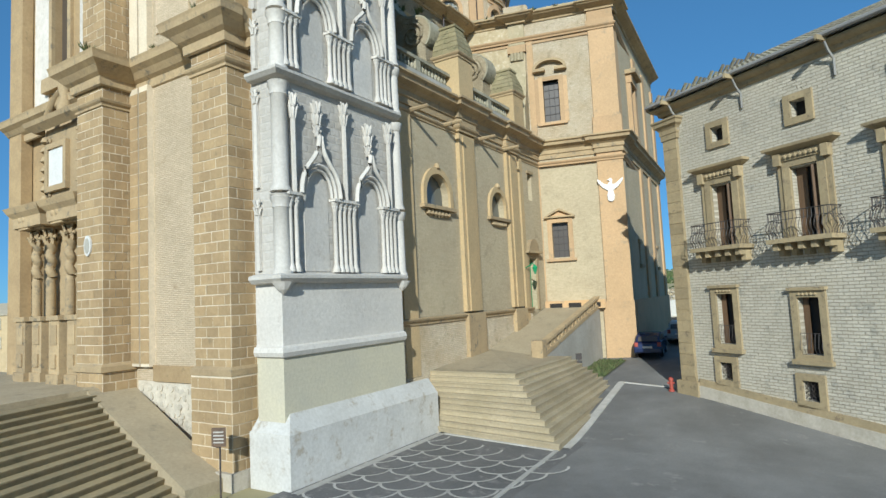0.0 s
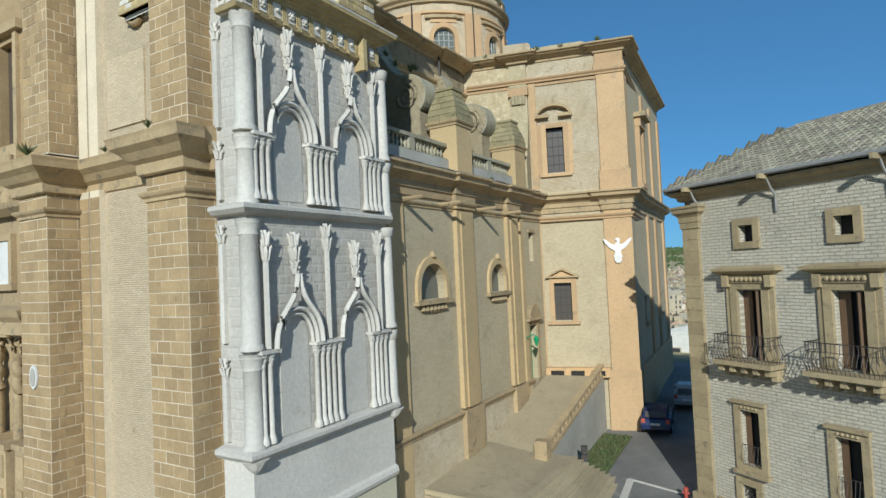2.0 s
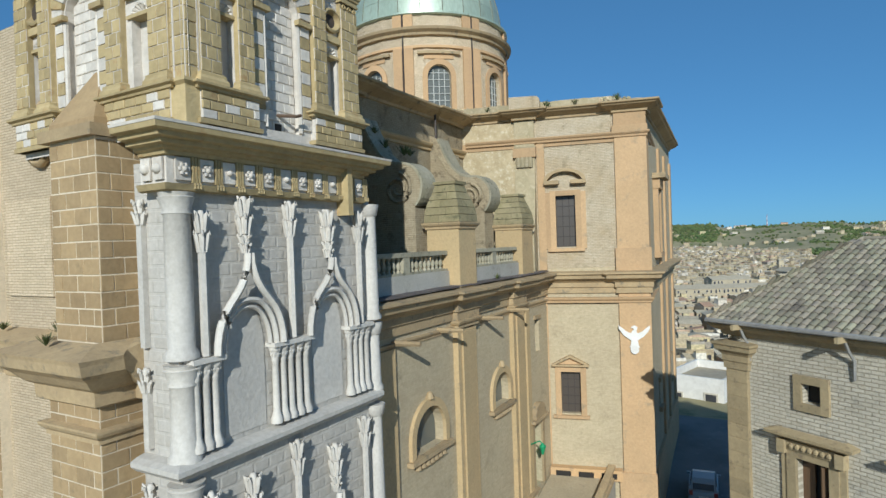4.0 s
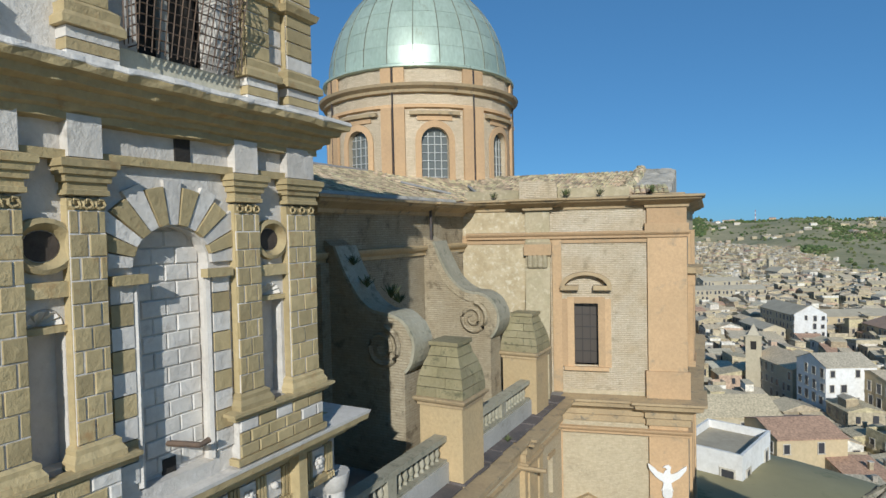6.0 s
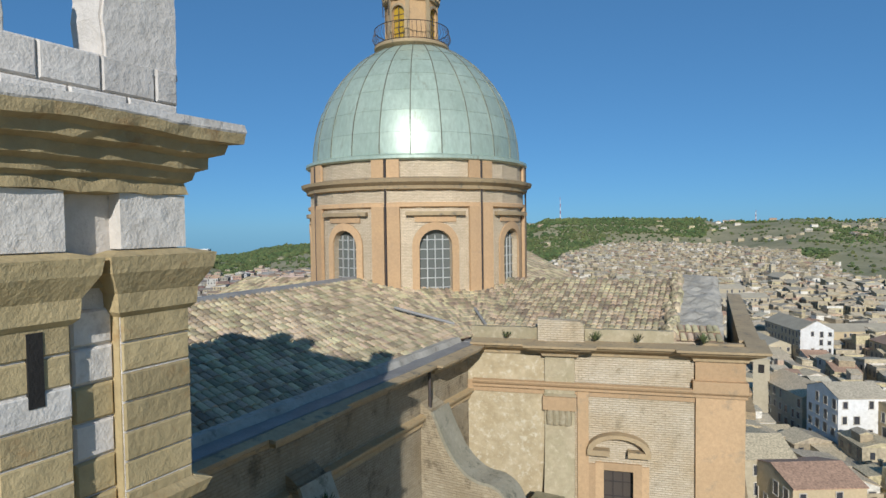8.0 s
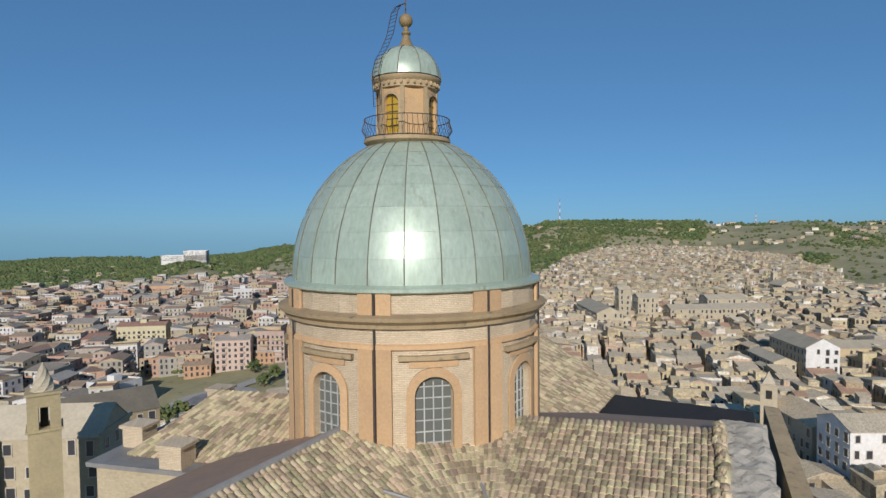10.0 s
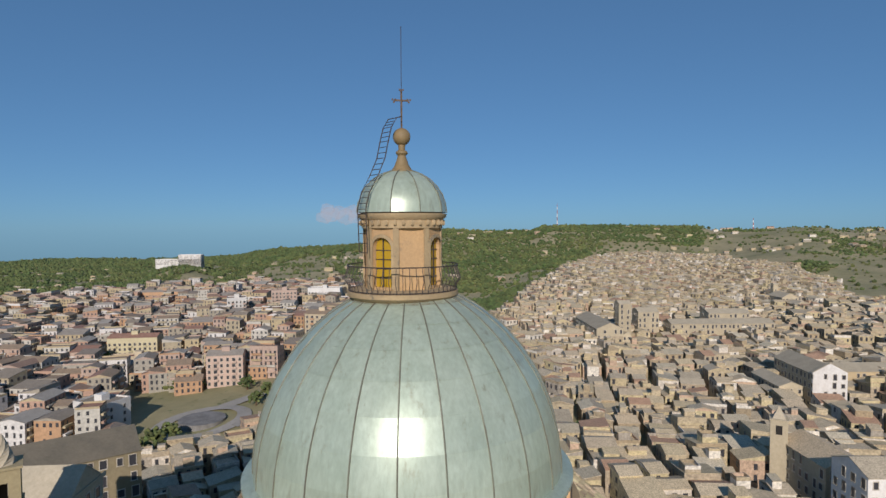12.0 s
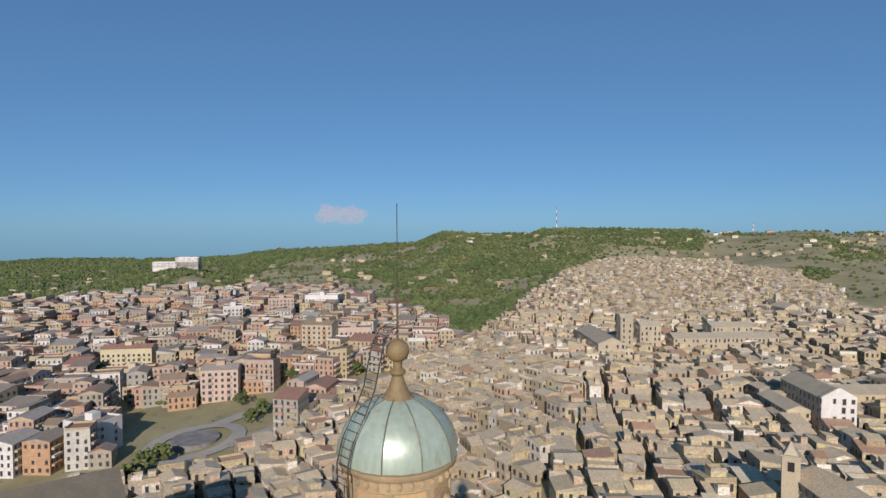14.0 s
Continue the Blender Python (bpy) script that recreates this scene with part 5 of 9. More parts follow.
def tier(z0, z1, cap_z, full):
    """One storey of tracery: two ogee arches on clustered shafts and slim pinnacles between them."""
    c1, c2, hw = 15.62, 18.35, 0.92
    shafts([14.32, 14.58] if not full else [14.28, 14.52, 14.74], z0 + 0.06, cap_z, 0.085)
    shafts([16.42, 16.66, 16.90, 17.16, 17.42], z0 + 0.06, cap_z, 0.085)
    shafts([19.12, 19.36, 19.60, 19.86], z0 + 0.06, cap_z, 0.085)
    for c in (c1, c2):
        tip = cap_z + 2.15 if c == c1 else cap_z + 1.95
        ogee(c, hw, cap_z + 0.08, 1.35, tip)
        g = Geo(PANEL)
        leaf_cap(g, c, 0.16, tip, 0.42, 0.13)
        leaf_cap(g, c, 0.15, tip + 0.42, 0.82, 0.175)
        g.make("leaf_finial", panel_white, tower, smooth=50)
        # recessed blind arch
        arc = [(c - hw * 0.62, z0 + 0.1), (c + hw * 0.62, z0 + 0.1), (c + hw * 0.62, cap_z + 0.1)] + [(c + hw * 0.62 * math.cos(math.pi * i / 10), cap_z + 0.1 + 0.95 * math.sin(math.pi * i / 10)) for i in range(1, 10)] + [(c - hw * 0.62, cap_z + 0.1)]
        Geo(PANEL).slab(arc, -0.01, 0.015).make("blind_panel", panel_white, tower)
    for u, top in ((14.52, z1 - 1.05), (17.0, z1 - 0.75), (19.62, z1 - 0.9)):
        Geo(PANEL).tube([(u, 0.16, cap_z + 0.1), (u, 0.16, top - 0.1)], 0.09, 6).make("pinnacle_shaft", panel_white, tower, smooth=50)
        g = Geo(PANEL)
        leaf_cap(g, u, 0.15, top - 0.2, 0.85, 0.155)
        g.make("leaf_finial", panel_white, tower, smooth=50)


tier(7.35, 13.7, 9.9, False)
tier(14.1, 19.4, 15.95, True)
ledge = [(0, -0.16), (0.22, -0.12), (0.34, 0.0), (0.34, 0.1), (0.2, 0.16), (0, 0.2)]
for zz in (7.2, 13.88):
    Geo().sweep([(-13.75, PY0), (PX, PY0), (PX, PY1)], lift(ledge, zz)).make("ledge", panel_white, tower)
# corner column on the near edge and slim one on the far edge
for z0, z1 in ((7.3, 9.9), (10.0, 13.6), (14.0, 15.95), (16.05, 19.35)):
    Geo().lathe([(0.34, z0), (0.34, z0 + 0.1), (0.27, z0 + 0.2), (0.255, z1 - 0.45), (0.29, z1 - 0.42), (0.27, z1 - 0.35), (0.34, z1 - 0.14), (0.36, z1 - 0.1), (0.32, z1 - 0.08), (0.36, z1)], 16, PX - 0.08, PY0 + 0.14).make("corner_column", panel_white, tower, smooth=50)
    Geo().lathe([(0.3, z0), (0.3, z0 + 0.1), (0.24, z0 + 0.2), (0.22, z1 - 0.35), (0.26, z1 - 0.32), (0.32, z1 - 0.05), (0.32, z1)], 10, PX - 0.02, PY1 - 0.02).make("end_column", panel_white, tower, smooth=50)
    Geo(PFRONT).box(-13.6, -13.45, 0, 0.12, z0 + 0.2, z1 - 0.4).make("front_shaft", panel_white, tower)
    g = Geo(PFRONT)
    leaf_cap(g, -13.52, 0.08, z1 - 0.6, 0.5, 0.14)
    g.make("leaf_finial", panel_white, tower, smooth=50)
for y in (PY0 + 0.05, PY1 - 0.02):
    Geo().lathe([(0.02, 6.7), (0.2, 6.85), (0.38, 7.1)], 10, PX + 0.02, y).make("corbel", panel_white, tower)

# ---- frieze and cornice over the panels ----
FX, FY0, FY1 = PX + 0.12, PY0 - 0.2, PY1 - 0.45
fr_path = [(-13.25, FY0), (FX, FY0), (FX, FY1), (-14.0, FY1)]
Geo().prism([(FX - 0.02, FY0 + 0.02), (FX - 0.02, FY1 - 0.02), (-15, FY1 - 0.02), (-13.3, FY0 + 0.02)], 19.4, 20.3).make("frieze_wall", white_stone, tower)
Geo().sweep(fr_path, [(0, 19.35), (0.08, 19.38), (0.12, 19.5), (0, 19.52)]).make("architrave", olive_stone, tower)
Geo().sweep(fr_path, [(0, 20.04), (0.05, 20.06), (0.07, 20.13), (0.15, 20.16), (0.17, 20.21), (0.30, 20.23), (0.31, 20.31), (0.45, 20.33), (0.47, 20.41), (0.60, 20.44), (0.62, 20.54), (0, 20.64)]).make("cornice", olive_stone, tower, "deep mossy limestone cornice")
Geo().sweep(fr_path, [(-0.6, 20.54), (0.63, 20.545), (0.64, 20.60), (-0.6, 20.66)]).make("cornice_top", white_stone, tower)
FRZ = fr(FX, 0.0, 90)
for i in range(11):
    u = FY0 + 0.35 + i * 0.555
    Geo(FRZ).box(u - 0.17, u + 0.17, 0, 0.04, 19.58, 20.02).make("metope", white_stone, tower)
    t = Geo(FRZ)
    for k in range(3):
        t.box(u + 0.28 - 0.09 + 0.07 * k, u + 0.28 - 0.045 + 0.07 * k, 0, 0.07, 19.54, 20.05)
        t.lathe([(0.02, 19.53), (0.03, 19.42), (0, 19.4)], 5, u + 0.21 + 0.07 * k, 0.1)
    t.make("triglyph", olive_stone, tower)
    rr = Geo(FRZ)
    if i % 3 != 2:
        for k in range(6):
            a = 2 * math.pi * k / 6
            rr.lathe([(0, -0.05), (0.05, -0.03), (0.05, 0.03), (0, 0.05)], 6, 0, 0)
            base = len(rr.v) - 24
            for q in range(base, len(rr.v)):
                x, y, zq = (FRZ.inverted() @ Vector(rr.v[q]))
                rr.v[q] = tuple(FRZ @ Vector((u + 0.09 * math.cos(a) + x, 0.07 + y * 0.6, 19.8 + 0.09 * math.sin(a) + zq)))
    rr.lathe([(0, 19.73), (0.06, 19.76), (0.07, 19.8), (0.06, 19.84), (0, 19.87)], 8, u, 0.07)
    rr.make("rosette_relief", white_stone, tower, smooth=50)

# ---- arch tier ----
disc_dark = mat("dark_brown_disc", (0.10, 0.075, 0.055), (0.06, 0.045, 0.035), 4.0, grain=14)
AX, AY0, AY1 = -11.95, 13.9, 19.2
LOW = Matrix.Translation((0, 0, 21.4)) @ Matrix.Diagonal((1, 1, 0.894, 1)) @ Matrix.Translation((0, 0, -21.4))
AF = fr(AX - 0.10, 0.0, 90) @ LOW


def weathered(path, prof):
    """A moulding whose edges are worn and broken."""
    pts = []
    for p, q in zip(path, path[1:]):
        p, q = Vector(p), Vector(q)
        n = max(2, int((q - p).length / 0.14))
        pts += [tuple(p.lerp(q, i / n)) for i in range(n)]
    g = Geo().sweep(pts + [path[-1]], prof)
    out = []
    for v in g.v:
        v = Vector(v)
        n1, n2 = noise.noise(v * 2.3), noise.noise(v * 6.0 + Vector((9, 2, 4)))
        out.append((v.x + 0.025 * n1 + 0.03 * n2, v.y + 0.02 * n2, v.z + 0.015 * n1 - 0.035 * max(0.0, n2)))
    g.v = out
    return g


def arch_tier(m, u0, u1, main):
    """Banded pilasters, two shell niches with round windows over them and a tall blind arch between; u0 to u1 is the width."""
    k = (u1 - u0) / 5.7
    P = [(0.36, 0.90), (1.376, 1.83), (3.85, 4.355), (4.98, 5.68)] if main else [(0.0, 0.5), (0.95, 1.4), (3.4, 3.9), (4.75, 5.3)]
    P = [(u0 + a * k, u0 + b * k) for a, b in P]
    n1, n2, mid = (P[0][1] + P[1][0]) / 2, (P[2][1] + P[3][0]) / 2, (P[1][1] + P[2][0]) / 2
    aw = 1.2 * k
    holes = [(n1, 0.46 * k, 21.45, 23.42, True), (n2, 0.50 * k, 21.45, 23.42, True), (mid, aw, 20.75, 24.4, True)]
    Geo(m).wall(u0, u1, 20.4, 26.0, holes, 0.2).make("arch_wall", white_stone, tower, "white limestone wall with blind arches")
    back = Geo(m).box(u0, u1, -0.24, -0.2, 20.4, 24.6).make("niche_back", white_stone, tower)
    ashlar(back, m @ Matrix.Translation((0, -0.205, 0)), mid - aw / 2 + 0.02, mid + aw / 2 - 0.02, 20.8, 24.35, 0.26, 0.42, white_stone, 0.03, 0.012, "stone", lambda u, z: z < 23.7 or (u - mid) ** 2 + (z - 23.73) ** 2 < (aw / 2) ** 2)
    # shell heads and round windows
    for n, w in ((n1, 0.46 * k), (n2, 0.50 * k)):
        g = Geo(m)
        for i in range(7):
            a = math.pi * (i + 0.5) / 7
            g.tube([(n, -0.18, 23.2), (n + w / 2 * math.cos(a), -0.02, 23.2 + w / 2 * math.sin(a))], [0.02, 0.055], 5)
        g.make("shell_relief", white_stone, tower, "carved shell niche head")
        Geo(m).box(n - w / 2 - 0.12, n + w / 2 + 0.12, 0, 0.10, 23.55, 23.74).make("niche_lintel", olive_stone, tower)
        Geo(m).box(n - w / 2 - 0.1, n + w / 2 + 0.1, -0.2, 0.05, 23.12, 23.20).make("impost", olive_stone, tower)
        r = 0.30 * max(k, 0.9)
        ring = Geo(m @ Matrix.Translation((n, 0, 24.17)) @ Matrix.Rotation(-math.pi / 2, 4, "X"))
        ring.lathe([(r - 0.08, -0.12), (r - 0.08, 0.02), (r, 0.12), (r + 0.06, 0.10), (r + 0.07, -0.05)], 20)
        ring.make("round_window", olive_stone, tower, "round stone-framed window", smooth=40)
        # dark brown disc on the uncut wall inside the ring
        d = Geo(m @ Matrix.Translation((n, 0, 24.17)) @ Matrix.Rotation(-math.pi / 2, 4, "X"))
        d.lathe([(0.001, -0.02), (r - 0.09, -0.02), (r - 0.09, 0.012), (0.001, 0.012)], 16)
        d.make("opening", disc_dark, tower)
    # voussoirs in alternate colours
    vs = 13
    for i in range(vs):
        a0, a1 = math.pi * i / vs + 0.012, math.pi * (i + 1) / vs - 0.012
        ri, ro = aw / 2 + 0.03, aw / 2 + 0.62 * k + (0.1 if i % 2 == 0 else 0.0)
        zc = 24.4 - aw / 2
        Geo(m).slab([(mid + ri * math.cos(a0), zc + ri * math.sin(a0)), (mid + ro * math.cos(a0), min(25.25, zc + ro * math.sin(a0))), (mid + ro * math.cos(a1), min(25.25, zc + ro * math.sin(a1))), (mid + ri * math.cos(a1), zc + ri * math.sin(a1))], 0, 0.06 + 0.02 * (i % 2)).make("voussoir", olive_stone if i % 2 else white_stone, tower)
    for s in (-1, 1):
        for j in range(9):
            zz = 20.9 + j * 0.31
            u = mid + s * (aw / 2 + 0.17)
            Geo(m).box(u - 0.14, u + 0.14, 0, 0.05, zz, zz + 0.29).make("quoin", olive_stone if j % 2 else white_stone, tower)
        Geo(m).tube([(mid + s * (aw / 2 - 0.02), 0.0, 20.8), (mid + s * (aw / 2 - 0.02), 0.0, 23.72)], 0.055, 6).make("arch_shaft", white_stone, tower)
        Geo(m).box(mid + s * (aw / 2 + 0.1) - 0.22, mid + s * (aw / 2 + 0.1) + 0.22, 0, 0.14, 23.62, 23.75).make("impost", olive_stone, tower)
    # pilasters in courses
    for a, b in P:
        pil = Geo(m).box(a, b, 0, 0.12, 21.45, 24.75).make("pilaster", olive_stone, tower)
        Geo(m).box(a + 0.01, b - 0.01, 0.12, 0.138, 21.7, 24.6).make("mortar_bed", white_stone, pil)
        ashlar(pil, m @ Matrix.Translation((0, 0.138, 0)), a, b, 21.7, 24.6, 0.29, (b - a) * 0.62, olive_stone, 0.014, 0.024)
        edge = [(b, 0.0), (b, 0.15), (a, 0.15), (a, 0.0)]
        Geo(m).sweep(edge, [(0, 21.42), (0.09, 21.42), (0.09, 21.52), (0.05, 21.6), (0.05, 21.66), (0, 21.7)]).make("pilaster_base", olive_stone, tower)
        Geo(m).sweep(edge, [(0, 24.78), (0.03, 24.79), (0.03, 24.85), (0.012, 24.86), (0.012, 24.94), (0.045, 24.95), (0.05, 25.03), (0.08, 25.04), (0.09, 25.12), (0.115, 25.13), (0.115, 25.22), (0, 25.25)]).make("capital", olive_stone, tower)
        for q in range(3):
            u = a + (b - a) * (q + 0.5) / 3
            Geo(m).tube([(u + 0.055 * math.cos(t), 0.155, 24.68 + 0.055 * math.sin(t)) for t in [0.9 * i for i in range(8)]], 0.02, 4).make("carved_ring", olive_stone, tower)
        Geo(m).box(a + 0.02, b - 0.02, 0, 0.15, 25.26, 25.78).make("frieze_block", white_stone, tower)
    for a, b in ((P[0][0] - 0.1, P[1][1] + 0.12), (P[2][0] - 0.12, P[3][1] + 0.1)):
        ped = Geo(m).box(a + 0.06, b - 0.06, 0, 0.15, 20.55, 21.3).make("pedestal", white_stone, tower, "patched limestone pedestal")
        ashlar(ped, m @ Matrix.Translation((0, 0.15, 0)), a + 0.06, b - 0.06, 20.66, 21.28, 0.21, 0.34, [olive_stone, olive_stone, white_stone], 0.03, 0.018, "stone")
        Geo(m).sweep([(b, 0.0), (b, 0.16), (a, 0.16), (a, 0.0)], [(0, 21.27), (0.05, 21.29), (0.06, 21.34), (0.13, 21.38), (0.13, 21.43), (0, 21.45)]).make("pedestal_cap", olive_stone, tower)
        Geo(m).box(a, b, 0, 0.2, 20.55, 20.66).make("pedestal_foot", olive_stone, tower)
    Geo(m).box(u0, u1, 0, 0.1, 25.22, 25.34).make("string_course", olive_stone, tower)


arch_tier(AF, AY0, AY1, True)
AFF = fr(0.0, AY0 + 0.10, 0) @ LOW
arch_tier(AFF, -18.0, AX, False)
post = Geo().box(-12.6, -11.985, 13.935, 14.35, 20.6, 24.86).make("corner_post", white_stone, tower, "recessed limestone corner post")
ashlar(post, fr(-11.985, 0.0, 90), 13.94, 14.30, 21.45, 24.5, 0.27, 0.34, olive_stone, 0.02, 0.02)
ashlar(post, fr(0.0, 13.935, 0), -12.5, -11.99, 21.45, 24.5, 0.27, 0.34, olive_stone, 0.02, 0.02)
for z0, z1 in ((20.55, 21.45), (24.5, 24.85)):
    Geo().sweep([(-12.6, 13.92), (-11.97, 13.92), (-11.97, 14.35)], [(0, z0), (0.05, z0 + 0.02), (0.05, z1 - 0.12), (0.12, z1 - 0.06), (0.12, z1), (0, z1 + 0.02)]).make("corner_block", olive_stone, tower)
# added near-black fill, keeps the hollow tower dark inside
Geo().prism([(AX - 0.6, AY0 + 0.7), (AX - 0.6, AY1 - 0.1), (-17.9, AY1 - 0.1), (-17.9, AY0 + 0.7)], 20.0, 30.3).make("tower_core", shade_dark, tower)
Geo().box(-17.9, AX - 0.25, AY1 - 0.25, AY1 - 0.05, 19.0, 30.2).make("back_wall", olive_stone, tower)
for z, h in ((25.27, 0.66), (30.0, 0.5)):
    weathered([(-18.2, AY0), (AX, AY0), (AX, AY1), (-17.9, AY1)], [(-0.3, z - 0.05), (0.05, z - 0.02), (0.07 * h, z + 0.07), (0.16 * h, z + 0.10), (0.18 * h, z + 0.16), (0.32 * h, z + 0.19), (0.34 * h, z + 0.28), (0.52 * h, z + 0.31), (0.55 * h, z + 0.39), (0.70 * h, z + 0.42), (0.74 * h, z + 0.50), (0.66 * h, z + 0.53), (-0.4, z + 0.57)]).make("cornice", olive_stone, tower, "weathered limestone cornice")
    weathered([(-18.2, AY0), (AX, AY0), (AX, AY1), (-17.9, AY1)], [(-0.3, z + 0.5), (0.70 * h, z + 0.47), (0.755 * h, z + 0.51), (0.73 * h, z + 0.57), (-0.4, z + 0.66)]).make("cornice_top", white_stone, tower, "limewashed top of the cornice")
# near-black sheet on the wall, painted shade of a slot
Geo(AF).box(16.62, 16.85, 0.0, 0.03, 25.25, 25.7).make("slot", shade_dark, tower)
Geo(AF).tube([(16.5, -0.2, 21.2), (16.72, 0.2, 21.16), (16.85, 0.22, 21.2)], 0.045, 6).make("iron_bracket", rust, tower)
# second slot, again only its shade as a dark sheet
Geo(AF).box(16.42, 16.62, -0.19, -0.165, 20.62, 20.98).make("slot", shade_dark, tower)

# ---- bell tier ----
BX = AX + 0.02
BF = fr(BX - 0.14, 0.0, 90) @ Matrix.Translation((0, 0, -0.28))


def bell_tier(m, u0, u1, main):
    mid = u1 - 2.47 if main else (u0 + u1) / 2
    aw = 1.22
    hole = [(mid, aw, 26.5, 28.75, True)]
    wall_ob = Geo(m).wall(u0, u1, 26.1, 30.3, hole, 0.35).make("bell_wall", white_stone, tower, "white limestone belfry wall")
    # black box behind the arch, the belfry's inner shade as colour
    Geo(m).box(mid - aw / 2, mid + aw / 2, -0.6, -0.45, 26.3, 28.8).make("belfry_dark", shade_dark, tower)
    if main:
        ashlar(wall_ob, m, mid + aw / 2 + 0.95, u1 - 0.6, 26.9, 29.4, 0.27, 0.42, [white_stone, white_stone, white_stone, olive_stone], 0.035, 0.014, "stone")
        ashlar(wall_ob, m, mid + aw / 2 + 0.05, mid + aw / 2 + 0.5, 28.9, 29.4, 0.25, 0.42, white_stone, 0.035, 0.014, "stone")
    # arch ring of big blocks in two orders
    zc = 28.75 - aw / 2
    for ri, ro, d in ((aw / 2, aw / 2 + 0.16, 0.06), (aw / 2 + 0.17, aw / 2 + 0.52, 0.1)):
        for i in range(9):
            a0, a1 = math.pi * i / 9 + 0.01, math.pi * (i + 1) / 9 - 0.01
            Geo(m).slab([(mid + r * math.cos(a), zc + r * math.sin(a)) for r, a in ((ri, a0), (ro, a0), (ro, (a0 + a1) / 2), (ro, a1), (ri, a1), (ri, (a0 + a1) / 2))], 0, d).make("voussoir", olive_stone, tower)
    pil = [(mid + aw / 2 + 0.42, mid + aw / 2 + 0.9), (u1 - 0.6, u1), (mid - aw / 2 - 0.9, mid - aw / 2 - 0.42), (u0, u0 + 0.6)]
    for a, b in pil:
        p = Geo(m).box(a, b, 0, 0.1, 26.2, 29.4).make("pilaster", olive_stone, tower)
        Geo(m).box(a + 0.01, b - 0.01, 0.1, 0.115, 26.85, 29.35).make("mortar_bed", white_stone, p)
        ashlar(p, m @ Matrix.Translation((0, 0.115, 0)), a, b, 26.85, 29.35, 0.235, (b - a) * 0.7, [olive_stone] * 12 + [white_stone], 0.02, 0.022)
        edge = [(b, 0.0), (b, 0.14), (a, 0.14), (a, 0.0)]
        Geo(m).sweep(edge, [(0, 26.55), (0.12, 26.55), (0.12, 26.64), (0.07, 26.7), (0.08, 26.8), (0, 26.86)]).make("pilaster_base", olive_stone, tower)
        for j, mt in enumerate((white_stone, olive_stone, white_stone)):
            Geo(m).box(a - 0.06, b + 0.06, 0, 0.20, 26.16 + 0.13 * j, 26.28 + 0.13 * j).make("plinth_course", mt, tower)
        Geo(m).sweep(edge, [(0, 29.32), (0.04, 29.36), (0.05, 29.5), (0.14, 29.66), (0.16, 29.78), (0, 29.82)]).make("capital", olive_stone, tower)
        Geo(m).box(a + 0.02, b - 0.02, 0, 0.14, 29.83, 30.25).make("frieze_block", white_stone, tower)
        Geo(m).sweep(edge, [(0, 27.72), (0.06, 27.76), (0.10, 27.86), (0, 27.9)]).make("impost_band", olive_stone, tower)
    for a, b in ((mid + aw / 2 + 0.2, u1 + 0.02), (u0 - 0.02, mid - aw / 2 - 0.2)):
        Geo(m).box(a, b, 0, 0.08, 27.76, 27.88).make("impost", olive_stone, tower)
        Geo(m).box(a, b, 0, 0.07, 29.55, 29.76).make("string_course", olive_stone, tower)
    if main:
        s = mid + aw / 2 + 0.66
        # slit drawn as a near-black sheet, its shade put into colour
        Geo(m).box(s - 0.05, s + 0.05, 0.1, 0.145, 28.8, 29.3).make("arrow_slit", shade_dark, tower)
        # wooden window frame, mesh cage with bulging lower basket
        Geo(m).box(mid - 0.06, mid + 0.06, -0.4, -0.3, 26.5, 28.7).make("window_post", grey_render, tower)
        g = Geo(m)
        for i in range(15):
            u = mid - 0.58 + 1.16 * i / 14
            top = zc + math.sqrt(max(0.0, (aw / 2) ** 2 - (u - mid) ** 2)) * 0.96
            g.tube([(u, -0.05, 27.75), (u, -0.05, top)], 0.009, 4)
        for j in range(8):
            zz = 27.8 + 0.12 * j
            hw = math.sqrt(max(0.0, (aw / 2) ** 2 - max(0, zz - zc) ** 2))
            g.tube([(mid - hw, -0.05, zz), (mid + hw, -0.05, zz)], 0.009, 4)
        g.make("upper_grille", rust, tower, "rusty mesh grille")
        hw = 0.80
        basket = Geo(m).tube([(mid - hw, 0.0, 27.86), (mid - hw, 0.36, 27.87), (mid + hw, 0.36, 27.87), (mid + hw, 0.0, 27.86)], 0.014, 5).make("window_basket", rust, tower, "rusty bulging wire basket over the belfry window")

        def wire(points):
            Geo(m).tube(points, 0.010, 4).make("wire", rust, basket)
        for i in range(17):
            u = mid - hw + 2 * hw * i / 16
            wire([(u, 0.02, 27.85), (u, 0.34, 27.86), (u, 0.42, 27.5), (u * 0.9 + mid * 0.1, 0.18, 26.5)])
        for j in range(12):
            t = j / 11
            zz = 26.55 + 1.3 * t
            w = 0.19 + 0.22 * min(1, t * 1.4)
            q = hw * (0.9 + 0.1 * t)
            wire([(mid - q, -0.02, zz), (mid - q, w, zz), (mid + q, w, zz), (mid + q, -0.02, zz)])
        for s2 in (-1, 1):
            for j in range(4):
                wire([(mid + s2 * hw, 0.08 * j + 0.04, 26.55), (mid + s2 * hw, 0.08 * j + 0.04, 27.85)])
        Geo(m).box(mid - 1.0, mid + 1.0, -0.1, 0.05, 26.12, 26.5).make("sill_wall", cream_plaster, tower)


bell_tier(BF, AY0 - 0.2, AY1 + 0.05, True)
bell_tier(fr(0.0, AY0 + 0.05, 0) @ Matrix.Translation((0, 0, -0.28)), -18.0, BX, False)

